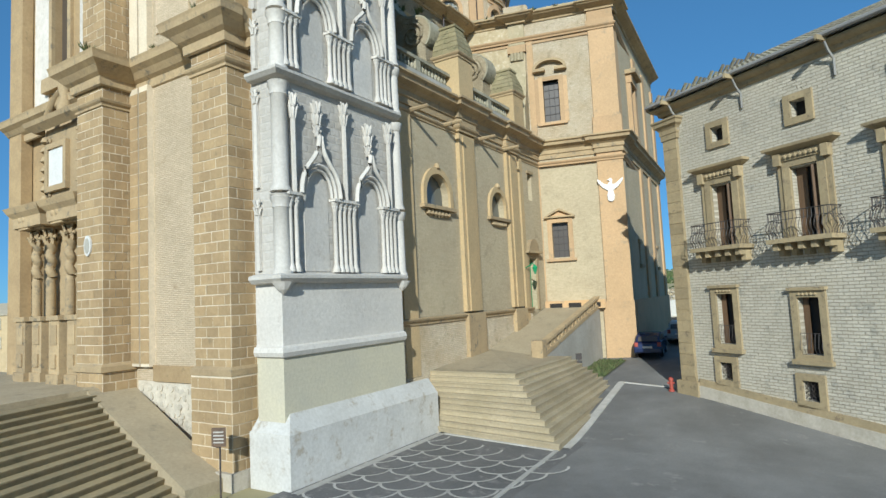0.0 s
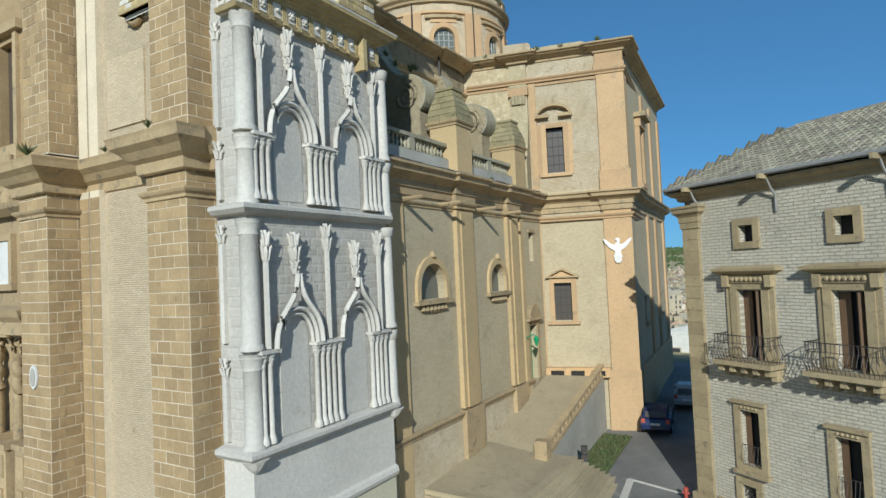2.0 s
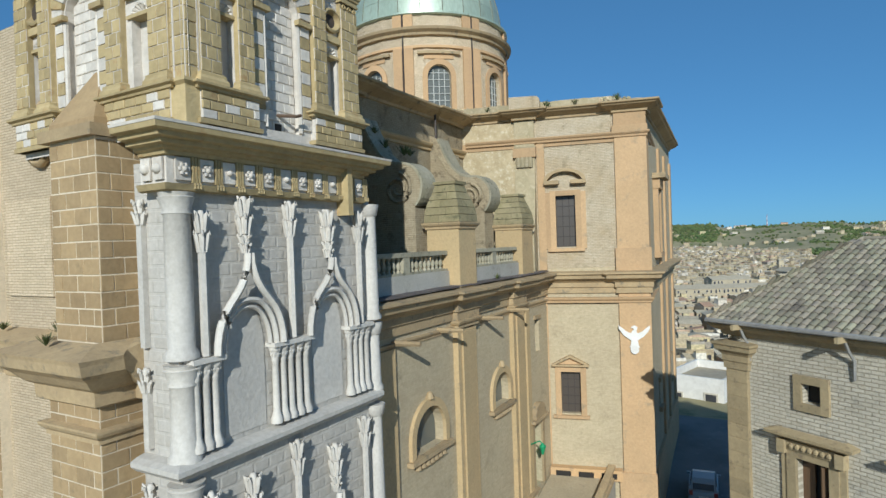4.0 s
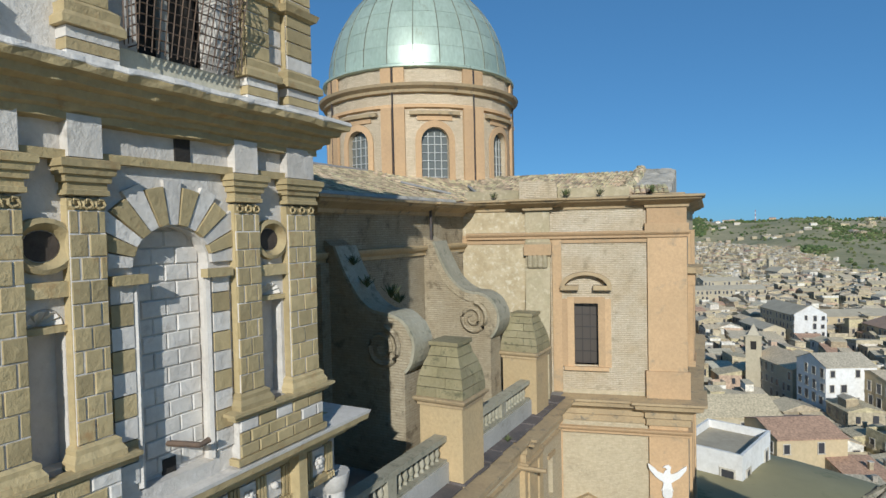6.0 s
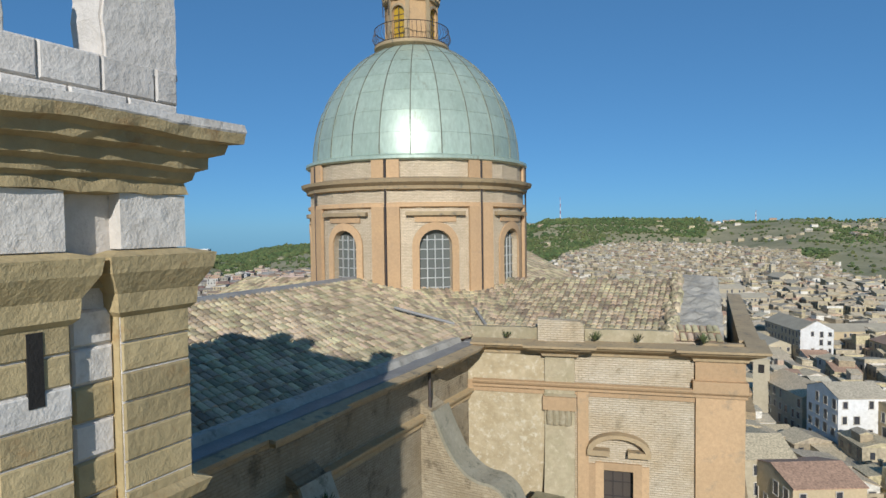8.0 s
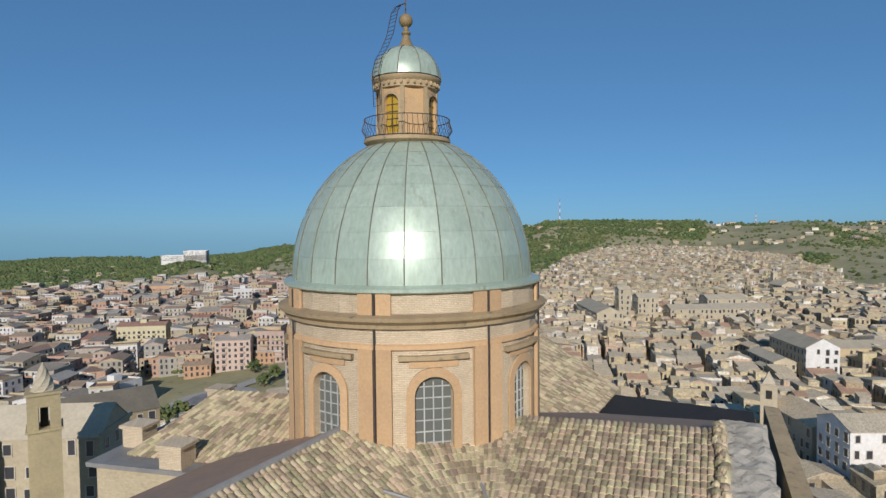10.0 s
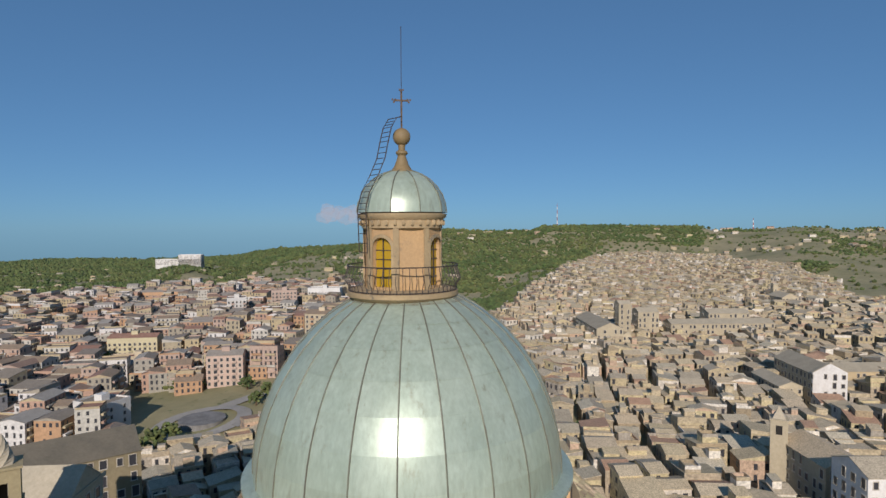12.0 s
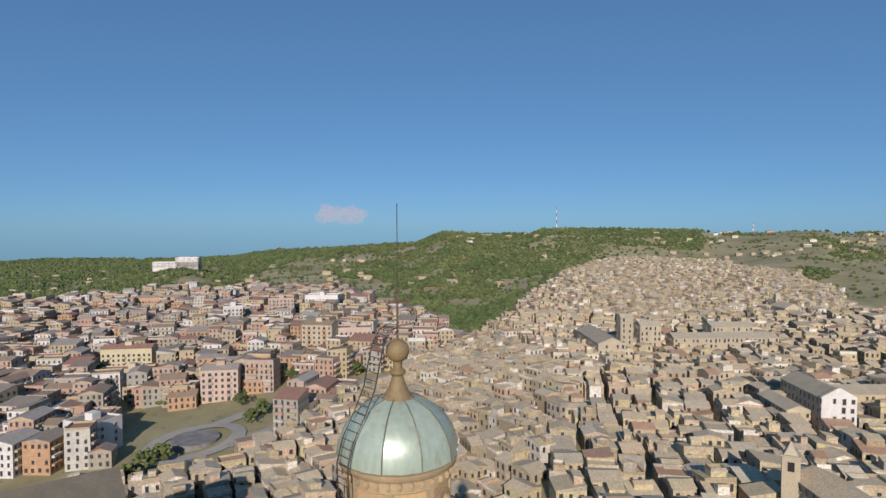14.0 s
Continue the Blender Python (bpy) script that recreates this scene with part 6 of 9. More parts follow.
# ---- merlons ----
def merlon(m, u0, u1, top, horns):
    """A rough block with a worn notch between two horns, or a rounded single tooth."""
    mer = thing("merlon", "rough white stone merlon on the tower top", "merlon", "tower merlons")
    w, z0 = u1 - u0, 31.05
    if horns:
        shape = [(0, 0), (1, 0), (1.0, 0.55), (1.0, 0.88), (0.93, 0.97), (0.74, 0.99), (0.63, 0.90), (0.55, 0.74), (0.43, 0.73), (0.42, 0.86), (0.30, 0.98), (0.10, 1.08), (0.02, 1.06), (0, 0.6)]
    else:
        shape = [(0, 0), (1, 0), (1, 0.75), (0.85, 0.95), (0.5, 1.0), (0.15, 0.95), (0, 0.75)]
    pts = []
    for (p, q), (p2, q2) in zip(shape, shape[1:] + shape[:1]):
        pts += [(u0 + w * (p + (p2 - p) * i / 3), z0 + (top - z0) * (q + (q2 - q) * i / 3)) for i in range(3)]
    out = [(u + 0.025 * noise.noise(Vector((u * 7, z * 7, 1))), z + (0.03 * noise.noise(Vector((u * 6, z * 6, 4))) if z > z0 + 0.05 else 0)) for u, z in pts]
    Geo(m).slab(out, -0.42, -0.03).make("body", white_stone, mer)
    mid = (u0 + u1) / 2
    Geo(m).slab([(mid + (u - mid) * 0.95, z0 + (z - z0) * 0.975) for u, z in out], -0.03, 0.0).make("face", white_stone, mer)


for u0, u1, top, horns in ((18.9, 19.6, 31.98, True), (17.45, 18.2, 31.98, True), (16.0, 16.75, 31.95, True), (14.5, 15.25, 31.95, True)):
    merlon(fr(-12.44, 0.0, 90), u0, u1, top, horns)
for x in (-15.35, -16.1):
    merlon(fr(0.0, 19.55, 180), -x - 0.28, -x + 0.28, 31.7, False)
parapet_ob = Geo().prism([(-12.46, 13.6), (-12.46, 19.58), (-17.6, 19.58), (-17.6, 19.1), (-13.0, 19.1), (-13.0, 13.6)], 30.4, 31.12).make("parapet", white_stone, tower)
ashlar(parapet_ob, fr(-12.46, 0.0, 90), 16.2, 19.58, 30.52, 31.12, 0.3, 0.46, white_stone, 0.03, 0.012, "stone")

PF = fr(0.0, FY0, 0)
for x in (-13.05, -12.68):
    Geo(PF).box(x - 0.13, x + 0.13, 0, 0.04, 19.58, 20.02).make("metope", white_stone, tower)
    Geo(PF).lathe([(0, 19.68), (0.1, 19.74), (0.11, 19.8), (0.1, 19.86), (0, 19.92)], 8, x, 0.04).make("rosette_relief", white_stone, tower, smooth=50)

# ---- west front with giant piers ----
front = thing("cathedral_facade", "tan ashlar cathedral front with giant piers and pale brick bays", "church")
FY, RY = 13.4, 14.25


def giant_pier(x0, x1, y, back, z0, z1, limit):
    """A giant pier: ashlar front and right side in courses, base and ledge mouldings."""
    pier_ob = Geo().box(x0, x1, y, back, z0, z1).make("pier", mortar, front, "tan ashlar giant pier with pale joints")
    ashlar(pier_ob, fr(x0, y, 0), 0.0, x1 - x0, z0 + 0.05, z1 - 0.05, 0.35, 0.58, tan_stone, 0.010, 0.026, "block", None, limit)
    ashlar(pier_ob, fr(x1, y, 90), 0.0, back - y, z0 + 0.05, z1 - 0.05, 0.35, 0.5, tan_stone, 0.010, 0.026, "block", None, limit)
    return pier_ob


def west_front():
    # nearest pier, lower and upper storey
    giant_pier(-16.15, -14.3, FY, 14.6, 1.2, 15.2, 300)
    giant_pier(-16.05, -14.35, FY + 0.15, 14.6, 16.3, 20.6, 300)
    Geo().box(-16.4, -14.05, FY - 0.25, 14.5, 0.4, 1.25).make("pier_foot", rubble_mat, front)
    dado = Geo().box(-16.25, -14.2, FY - 0.1, 14.5, 1.2, 4.4).make("pier_dado", mortar, front)
    ashlar(dado, fr(-16.25, FY - 0.1, 0), 0.0, 2.05, 1.22, 4.15, 0.36, 0.62, tan_stone, 0.012, 0.024)
    ashlar(dado, fr(-14.2, FY - 0.1, 90), 0.0, 1.0, 1.22, 4.15, 0.36, 0.5, tan_stone, 0.012, 0.024)
    # second pier
    giant_pier(-22.9, -21.05, 12.95, 14.9, 3.4, 15.4, 300)
    giant_pier(-22.8, -21.15, 13.1, 14.9, 16.5, 24.0, 300)
    for a, b, y in ((-16.15, -14.3, FY), (-22.9, -21.05, 12.95)):
        path = [(a, 14.5), (a, y), (b, y), (b, 14.5)]
        Geo().sweep(path, lift(SMALL, 14.6, 0.9)).make("neck_band", tan_mould, front)
        Geo().sweep(path, [(0, 4.15), (0.12, 4.2), (0.12, 4.4), (0, 4.5)]).make("base_band", tan_mould, front)
    # brick bay between the piers
    bay = Geo(fr(0, RY, 0)).wall(-21.05, -16.1, 1.0, 24.0, [], 0.2).make("brick_bay", pale_brick, front, "pale yellow brick bay")
    for a in (-21.0, -20.35):
        Geo().box(a, a + 0.55, RY - 0.25, RY, 4.3, 15.2).make("strip", mortar, front)
        Geo().box(a, a + 0.55, RY - 0.25, RY, 16.3, 23.0).make("strip", mortar, front)
    Geo().box(-19.8, -16.1, RY - 0.1, RY, 3.75, 4.35).make("bay_base", tan_stone, front)
    g = fr(-20.9, RY - 0.02, 0)
    rb = Geo(g).box(0, 4.7, -0.1, 0.0, 1.0, 3.75).make("rubble_patch", rubble_mat, front, "rough pale rubble masonry")
    r2 = random.Random(3)
    for i in range(14):
        for j in range(9):
            s = Geo(g @ Matrix.Translation((0.18 + 0.32 * i + 0.16 * (j % 2) + r2.uniform(-0.09, 0.09), 0.0, 1.15 + 0.29 * j + r2.uniform(-0.07, 0.07))) @ Matrix.Rotation(r2.uniform(-0.5, 0.5), 4, "Y"))
            w, h = r2.uniform(0.09, 0.21), r2.uniform(0.07, 0.15)
            n = 6
            ring = [(w * math.cos(2 * math.pi * k / n + r2.uniform(-0.2, 0.2)), h * math.sin(2 * math.pi * k / n)) for k in range(n)]
            s.slab(ring, -0.02, r2.uniform(0.02, 0.05))
            s.make("stone", rubble_mat, rb)
    # ledge that runs round everything at mid height
    path = [(-32.7, 14.6), (-23.0, 14.6), (-23.0, 12.85), (-20.95, 12.85), (-20.95, RY), (-16.25, RY), (-16.25, FY - 0.1), (-14.2, FY - 0.1), (-14.2, 14.15), (-13.7, 14.15)]
    Geo().sweep(path, [(0, 15.1), (0.08, 15.15), (0.10, 15.45), (0.25, 15.55), (0.42, 15.75), (0.62, 15.9), (0.66, 16.1), (0.70, 16.2), (0, 16.4)]).make("ledge", tan_mould, front, "heavy tan stone ledge")
    for a in (-21.0, -20.35):
        for z in [4.4 + 0.46 * k for k in range(23)]:
            Geo().box(a + 0.0, a + 0.55, RY - 0.262, RY - 0.25, z + 0.015, z + 0.445).make("block", tan_stone, bay)
    # scroll ornament and whitewashed panel above the ledge
    Geo(fr(0, RY, 0)).box(-19.5, -17.4, 0, 0.06, 17.2, 19.6).make("brick_panel", pale_brick, front)
    sc = Geo(fr(0, RY, 0))
    sc.lathe([(0.0, 0), (0.0, 0)], 3, -17.2, 0.1)
    spiral = [(-17.6 + (0.78 - 0.05 * i) * math.cos(0.5 * i + 1.2), 0.1, 20.9 + (0.9 - 0.058 * i) * math.sin(0.5 * i + 1.2)) for i in range(15)]
    Geo(fr(0, RY, 0)).tube(spiral, [0.15 - 0.006 * i for i in range(15)], 6).make("scroll", tan_mould, front, smooth=60)
    Geo().prism([(-16.25, FY), (-14.25, FY), (-14.25, 14.7), (-16.25, 14.7)], 20.6, 20.85).make("pier_cap", tan_mould, front)
    cap = Geo()
    cap.prism([(-16.05, FY + 0.15), (-14.35, FY + 0.15), (-14.35, 14.6), (-16.05, 14.6)], 20.85, 21.0)
    k = cap.pts([(-16.05, FY + 0.15, 21.0), (-14.35, FY + 0.15, 21.0), (-14.35, 14.6, 21.0), (-16.05, 14.6, 21.0), (-15.2, 14.3, 22.4)])
    cap.f += [(k, k + 1, k + 4), (k + 1, k + 2, k + 4), (k + 2, k + 3, k + 4), (k + 3, k, k + 4)]
    cap.make("pier_top", tan_stone, front)
    # wall behind the portal
    Geo(fr(0, 14.95, 0)).wall(-32.6, -22.9, 3.2, 26.0, [(-29.6, 2.4, 3.6, 9.6, False), (-28.4, 1.5, 18.2, 22.6, False)], 0.5).make("portal_wall", tan_stone, front, "tan stone wall behind the portal")
    Geo(fr(0, 14.95, 0)).box(-23.6, -22.9, 0.0, 0.05, 5.0, 15.0).make("white_strip", white_stone, front, "whitewashed strip beside the pier")
    Geo(fr(0, 14.95, 0)).box(-30.8, -28.4, -0.5, -0.4, 3.6, 9.6).make("main_door", dark_wood, front, "dark wooden main door")
    wn2 = Geo(fr(0, 14.95, 0)).box(-29.15, -27.65, -0.4, -0.32, 18.2, 22.6).make("front_window", dark_glass, front)
    for a in (-29.45, -27.65):
        Geo(fr(0, 14.95, 0)).box(a, a + 0.3, 0, 0.16, 18.0, 22.9).make("jamb", tan_mould, wn2)
    Geo(fr(0, 14.95, 0)).box(-30.0, -27.0, 0, 0.3, 22.9, 23.3).make("hood", tan_mould, wn2)
    Geo(fr(0, 14.95, 0)).box(-29.9, -27.1, 0, 0.3, 17.3, 18.0).make("carved_sill", tan_mould, wn2)
    Geo().box(-32.6, -32.0, 14.97, 20.0, 1.0, 26.0).make("front_end", tan_stone, front)
    for a, b in ((-31.1, -29.7), (-26.7, -23.7)):
        Geo(fr(0, 14.95, 0)).box(a, b, 0.0, 0.05, 16.4, 26.0).make("white_bay", white_stone, front, "whitewashed upper bay")
    Geo(fr(0, 14.9, 0)).box(-32.6, -31.3, 0, 0.5, 3.6, 26.0).make("far_pier", tan_stone, front)


west_front()


def portal():
    p = thing("portal", "carved tan stone portal with twisted columns and a white plaque", "portal")
    m = fr(0, 14.2, 0)
    Geo(m).box(-28.4, -23.3, -0.7, 0.0, 3.6, 10.0).make("back_wall", tan_mould, p)
    for i, x in enumerate((-24.0, -25.05, -27.0, -28.0)):
        d = 0.55 if i % 2 == 0 else 0.75
        Geo(m).box(x - 0.42, x + 0.42, 0, d + 0.35, 3.6, 6.3).make("pedestal", tan_mould, p)
        Geo(m).box(x - 0.5, x + 0.5, 0, d + 0.43, 3.6, 4.0).make("pedestal_foot", tan_mould, p)
        Geo(m).box(x - 0.5, x + 0.5, 0, d + 0.43, 6.2, 6.4).make("pedestal_cap", tan_mould, p)
        Geo(m).box(x - 0.26, x + 0.26, d + 0.35, d + 0.39, 5.2, 6.0).make("relief", tan_mould, p)
        Geo(m).box(x - 0.22, x + 0.22, d + 0.35, d + 0.42, 4.25, 4.8).make("boss", tan_mould, p)
        g = Geo(m)
        pts = [(x + 0.06 * max(0.0, min(1.0, (k - 15) / 4)) * math.cos(0.9 * k), d * 0.62 + 0.06 * max(0.0, min(1.0, (k - 15) / 4)) * math.sin(0.9 * k), 6.4 + 3.2 * k / 36) for k in range(37)]
        g.tube(pts, [0.19 + 0.02 * (k % 2) * (k < 15) for k in range(37)], 10)
        g.make("twisted_column", tan_mould, p, smooth=60)
        c = Geo(m)
        leaf_cap(c, x, d * 0.62, 9.55, 0.75, 0.33)
        c.make("capital", tan_mould, p, smooth=50)
        Geo(m).box(x - 0.45, x + 0.45, 0, d + 0.30, 10.25, 10.42).make("abacus", tan_mould, p)
        Geo(m).box(x - 0.38, x + 0.38, 0, d + 0.24, 10.42, 11.0).make("frieze_block", tan_mould, p)
        for q in range(2):
            Geo(m).lathe([(0.0, 10.5), (0.14, 10.58), (0.17, 10.7), (0.12, 10.86), (0.0, 10.92)], 7, x - 0.18 + 0.36 * q, d + 0.26).make("carved_boss", tan_mould, p, smooth=60)
    Geo().sweep([(-28.7, 14.2), (-28.7, 13.2), (-26.4, 13.2), (-26.4, 13.75), (-25.6, 13.75), (-25.6, 13.2), (-23.3, 13.2), (-23.3, 14.6)], [(0, 10.3), (0.1, 10.35), (0.12, 10.8), (0.3, 11.0), (0.42, 11.25), (0, 11.35)]).make("entablature", tan_mould, p)
    Geo(m).box(-28.0, -23.8, -0.7, 0.15, 11.3, 14.9).make("attic", tan_mould, p, "carved attic panel")
    Geo(m).box(-27.4, -26.0, 0.2, 0.28, 12.2, 13.9).make("plaque", white_paint, p, "plain white marble plaque")
    for a, b, c, d in ((-27.65, -27.4, 12.2, 13.9), (-26.0, -25.75, 12.2, 13.9), (-27.65, -25.75, 13.9, 14.15), (-27.65, -25.75, 11.95, 12.2)):
        Geo(m).box(a, b, 0.15, 0.36, c, d).make("plaque_frame", tan_mould, p)
    for x in (-23.95, -24.7, -27.9):
        g = Geo(m)
        for k in range(7):
            g.lathe([(0.0, 11.5 + 0.45 * k), (0.22, 11.65 + 0.45 * k), (0.13, 11.85 + 0.45 * k), (0, 11.95 + 0.45 * k)], 7, x, 0.2)
        g.make("garland", tan_mould, p, smooth=60)
    Geo().sweep([(-28.4, 14.2), (-28.4, 13.75), (-23.6, 13.75), (-23.6, 14.6)], [(0, 14.8), (0.12, 14.9), (0.3, 15.05), (0.36, 15.25), (0, 15.3)]).make("cornice", tan_mould, p)
    for s in (-1, 1):
        for k in range(5):
            ring = [(-26.0 + s * (1.55 + 0.14 * math.cos(0.8 * t)), 0.22, 11.8 + 0.62 * k + 0.2 * math.sin(0.8 * t)) for t in range(8)]
            Geo(m).tube(ring, 0.06, 5).make("leaf_scroll", tan_mould, p, smooth=60)
    for s in (-1, 1):
        arc = [(-26.0 + s * (1.9 - 1.5 * t), 0.2, 15.3 + 1.1 * math.sin(t * math.pi / 2)) for t in [k / 6 for k in range(7)]]
        Geo(m).tube(arc, 0.2, 6).make("broken_pediment", tan_mould, p, smooth=60)
    Geo(m).lathe([(0.3, 15.2), (0.34, 15.6), (0.2, 16.0), (0.3, 16.5), (0.22, 16.9), (0.12, 17.0), (0.15, 17.25), (0.0, 17.35)], 10, -26.0, 0.25).make("urn", tan_mould, p, smooth=50)


portal()


def west_stair():
    """Broad steps that fall away from the portal landing, with a sloping cheek against the pier."""
    s = thing("west_stair", "broad worn stone steps before the church front", "stair")
    n = 15
    x_top, x_bot, z_top, z_bot = -21.3, -14.9, 3.62, 0.75
    Geo().prism([(x_top, 14.9), (-40, 14.9), (-40, -6), (x_top + 3.2, -6), (x_top, 11.9)], 0.2, z_top).make("landing", terrace_mat, s)
    for i in range(n):
        z1 = z_top - (z_top - z_bot) * (i + 1) / (n + 1)
        a, b = x_top + (x_bot - x_top) * i / n, x_top + (x_bot - x_top) * (i + 1) / n
        lean = 0.32
        y0 = 12.6 - 0.05 * i
        g = Geo()
        g.prism([(a - 0.3, y0), (a - 0.3 + lean * (y0 + 6), -6), (b + 0.03 + lean * (y0 + 6), -6), (b + 0.03, y0)], 0.2, z1 - 0.05)
        g.make("riser", mossy_step, s)
        t = Geo()
        t.prism([(a - 0.3, y0), (a - 0.3 + lean * (y0 + 6), -6), (b + 0.07 + lean * (y0 + 6), -6), (b + 0.07, y0)], z1 - 0.045, z1)
        t.make("tread", mossy_step, s)
    c = Geo()
    k = c.pts([(x_top - 0.3, 12.55, z_top + 0.06), (x_bot + 0.4, 11.85, z_bot + 0.35), (x_bot + 0.4, 13.35, z_bot + 0.35), (x_top - 0.3, 14.3, z_top + 0.06), (x_top - 0.3, 12.55, 0), (x_bot + 0.4, 11.85, 0), (x_bot + 0.4, 13.35, 0), (x_top - 0.3, 14.3, 0)])
    c.f += [(k, k + 1, k + 2, k + 3), (k, k + 4, k + 5, k + 1), (k + 1, k + 5, k + 6, k + 2), (k + 2, k + 6, k + 7, k + 3), (k, k + 3, k + 7, k + 4)]
    c.make("cheek", terrace_mat, s, "sloping paved cheek")


west_stair()

# ---- side stair, terrace and ramp ----
side = thing("side_stair", "worn tan stone steps turning a corner up to the side terrace", "stair")


def side_steps():
    n = 11
    b = ((-12.9, 22.0), (-6.5, 20.9), (-7.55, 32.8))
    t = ((-13.4, 23.4), (-9.35, 23.3), (-9.2, 29.2))
    for i in range(n):
        f = i / n
        L, C, R = [tuple(p[q] + (r[q] - p[q]) * f for q in (0, 1)) for p, r in zip(b, t)]
        z1 = 0.85 + (3.13 - 0.85) * (i + 1) / n
        inner = [(-10.2, 29.6), (-13.4, 29.6)] if i < n - 1 else [(-13.4, 29.2)]
        Geo().prism([L, C, R] + inner, z1 - 0.28, z1 - 0.05).make("riser", step_stone, side)
        q = 0.04
        Geo().prism([(L[0], L[1] - q), (C[0] + q, C[1] - q), (R[0] + q, R[1])] + inner, z1 - 0.05, z1).make("tread", step_stone, side)


side_steps()
ter = thing("terrace", "sloping paved terrace along the aisle with a stone parapet", "terrace")
g = Geo()
k = g.pts([(-13.4, 23.6, 3.14), (-9.4, 23.6, 3.14), (-9.3, 29.1, 3.14), (-10.3, 29.1, 3.14), (-10.3, 38.2, 5.35), (-13.4, 37.6, 5.45), (-13.4, 29.1, 3.5)])
g.f += [(k, k + 1, k + 2, k + 3, k + 6), (k + 3, k + 4, k + 5, k + 6)]
g.make("paving", terrace_mat, ter)
TP = fr(-10.3, 28.7, 90)


def parapet():
    def top(u):
        return 3.10 + 0.225 * u
    def strip(z_lo, z_hi, w0, w1, u0, u1, name, material):
        q = Geo(TP)
        k = q.pts([(u, w, f(u)) for u in (u0, u1) for w in (w0, w1) for f in (z_lo, z_hi)])
        q.f += [tuple(k + i for i in f) for f in ((0, 1, 3, 2), (4, 6, 7, 5), (0, 4, 5, 1), (2, 3, 7, 6), (1, 5, 7, 3), (0, 2, 6, 4))]
        return q.make(name, material, ter)
    strip(lambda u: 0.8, lambda u: top(u) - 0.02, -0.2, 0.1, 0.0, 9.6, "retaining_wall", grey_render)
    strip(lambda u: top(u), lambda u: top(u) + 0.2, -0.22, 0.14, 0.0, 9.6, "parapet_base", tan_mould)
    strip(lambda u: top(u) + 0.55, lambda u: top(u) + 0.70, -0.22, 0.14, 0.0, 9.6, "coping", tan_mould)
    for i in range(17):
        u = 0.3 + 9.0 * i / 16
        strip(lambda u: top(u) + 0.2, lambda u: top(u) + 0.55, -0.12, 0.06, u - 0.16, u + 0.16, "parapet_block", tan_mould)
    Geo(TP).box(-0.35, 0.2, -0.35, 0.25, 2.4, 4.0).make("end_post", tan_mould, ter)
    Geo(TR).box(4.2, 8.0, 0.02, 0.5, 5.2, 5.75).make("bench", ochre, ter, "low ochre bench wall")
    for i in range(3):
        # dark sheets on the bench face, painted shade of recesses
        Geo(TR).box(4.5 + 1.2 * i, 5.3 + 1.2 * i, 0.5, 0.52, 5.3, 5.6).make("bench_recess", shade_dark, ter)


parapet()
sheet("lawn", -10.2, -8.5, 31.5, 37.6, 0.07, leaf, "small weedy lawn below the terrace", "lawn", 0.6)
tufts = Geo()
for i in range(700):
    x, y = rng.uniform(-10.1, -8.6), rng.uniform(31.6, 37.5)
    z = near_ground(x, y) + 0.06
    a, h = rng.uniform(0, 6.28), rng.uniform(0.08, 0.22)
    tufts.face([(x - 0.05 * math.cos(a), y - 0.05 * math.sin(a), z), (x + 0.05 * math.cos(a), y + 0.05 * math.sin(a), z), (x + 0.05 * math.sin(a), y, z + h)])
tagged(tufts.make("grass", leaf), "short dry grass on the lawn", "grass", kind="stuff")

# ---- paving of the square ----
cob = sheet("cobbled_paving", -12.2, -6.0, 6.0, 22.4, 0.012, lava, "dark cobbles with pale fish-scale lines", "paving")


def scales():
    r = 0.72
    d = Vector((0.42, -0.9)).normalized()
    e = Vector((-d.y, d.x))
    base = Vector((-11.6, 22.0))
    g = Geo()
    n = 10
    ring = [(q * math.cos(t), q * math.sin(t), 0.0) for q in (r - 0.045, r + 0.045) for t in [math.pi * i / n for i in range(n + 1)]]
    k = g.pts(ring)
    g.f += [(k + i, k + i + 1, k + n + 2 + i, k + n + 1 + i) for i in range(n)]
    me = g.mesh("scale_line")
    me.materials.append(pale_line)
    for j in range(22):
        for i in range(-3, 14):
            p = base + d * (j * r) + e * ((i + 0.5 * (j % 2)) * 2 * r)
            if -12.05 < p.x < -6.3 + 0.05 * (p.y - 16) and 6.5 < p.y < 21.6 - 0.17 * (p.x + 12) - 0.4:
                ob = new("scale_line", me)
                ob.parent = cob
                ob.matrix_basis = Matrix.Translation((p.x, p.y, near_ground(p.x, p.y) + 0.03)) @ Matrix.Rotation(math.atan2(d.y, d.x) - math.pi / 2, 4, "Z")


scales()
for a, b, w in (((-13.2, 22.2), (-6.65, 21.15), 0.32), ((-6.6, 21.25), (-7.5, 32.0), 0.34), ((-6.55, 21.2), (-6.1, 12.0), 0.14), ((-12.0, 13.6), (-12.0, 21.9), 0.25), ((-7.4, 32.1), (-4.9, 31.4), 0.10)):
    q = Geo()
    a, b = Vector(a), Vector(b)
    d = (b - a).normalized()
    t = Vector((d.y, -d.x)) * w
    n = 14
    for i in range(n + 1):
        p = a.lerp(b, i / n)
        q.pts([(c.x, c.y, near_ground(c.x, c.y) + h) for c in (p, p + t) for h in (-0.1, 0.045)])
    for i in range(n):
        q.f += [tuple(4 * i + j for j in f) for f in ((1, 3, 7, 5), (0, 1, 5, 4), (2, 6, 7, 3))]
    tagged(q.make("kerb", pale_line), "pale stone border strip in the square", "kerb", "border strips", "structure")

# ---- palace ----
palace = thing("palace", "grey brick palace with tan stone windows and iron balconies", "building")
PA = -33.0
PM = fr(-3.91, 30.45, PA)


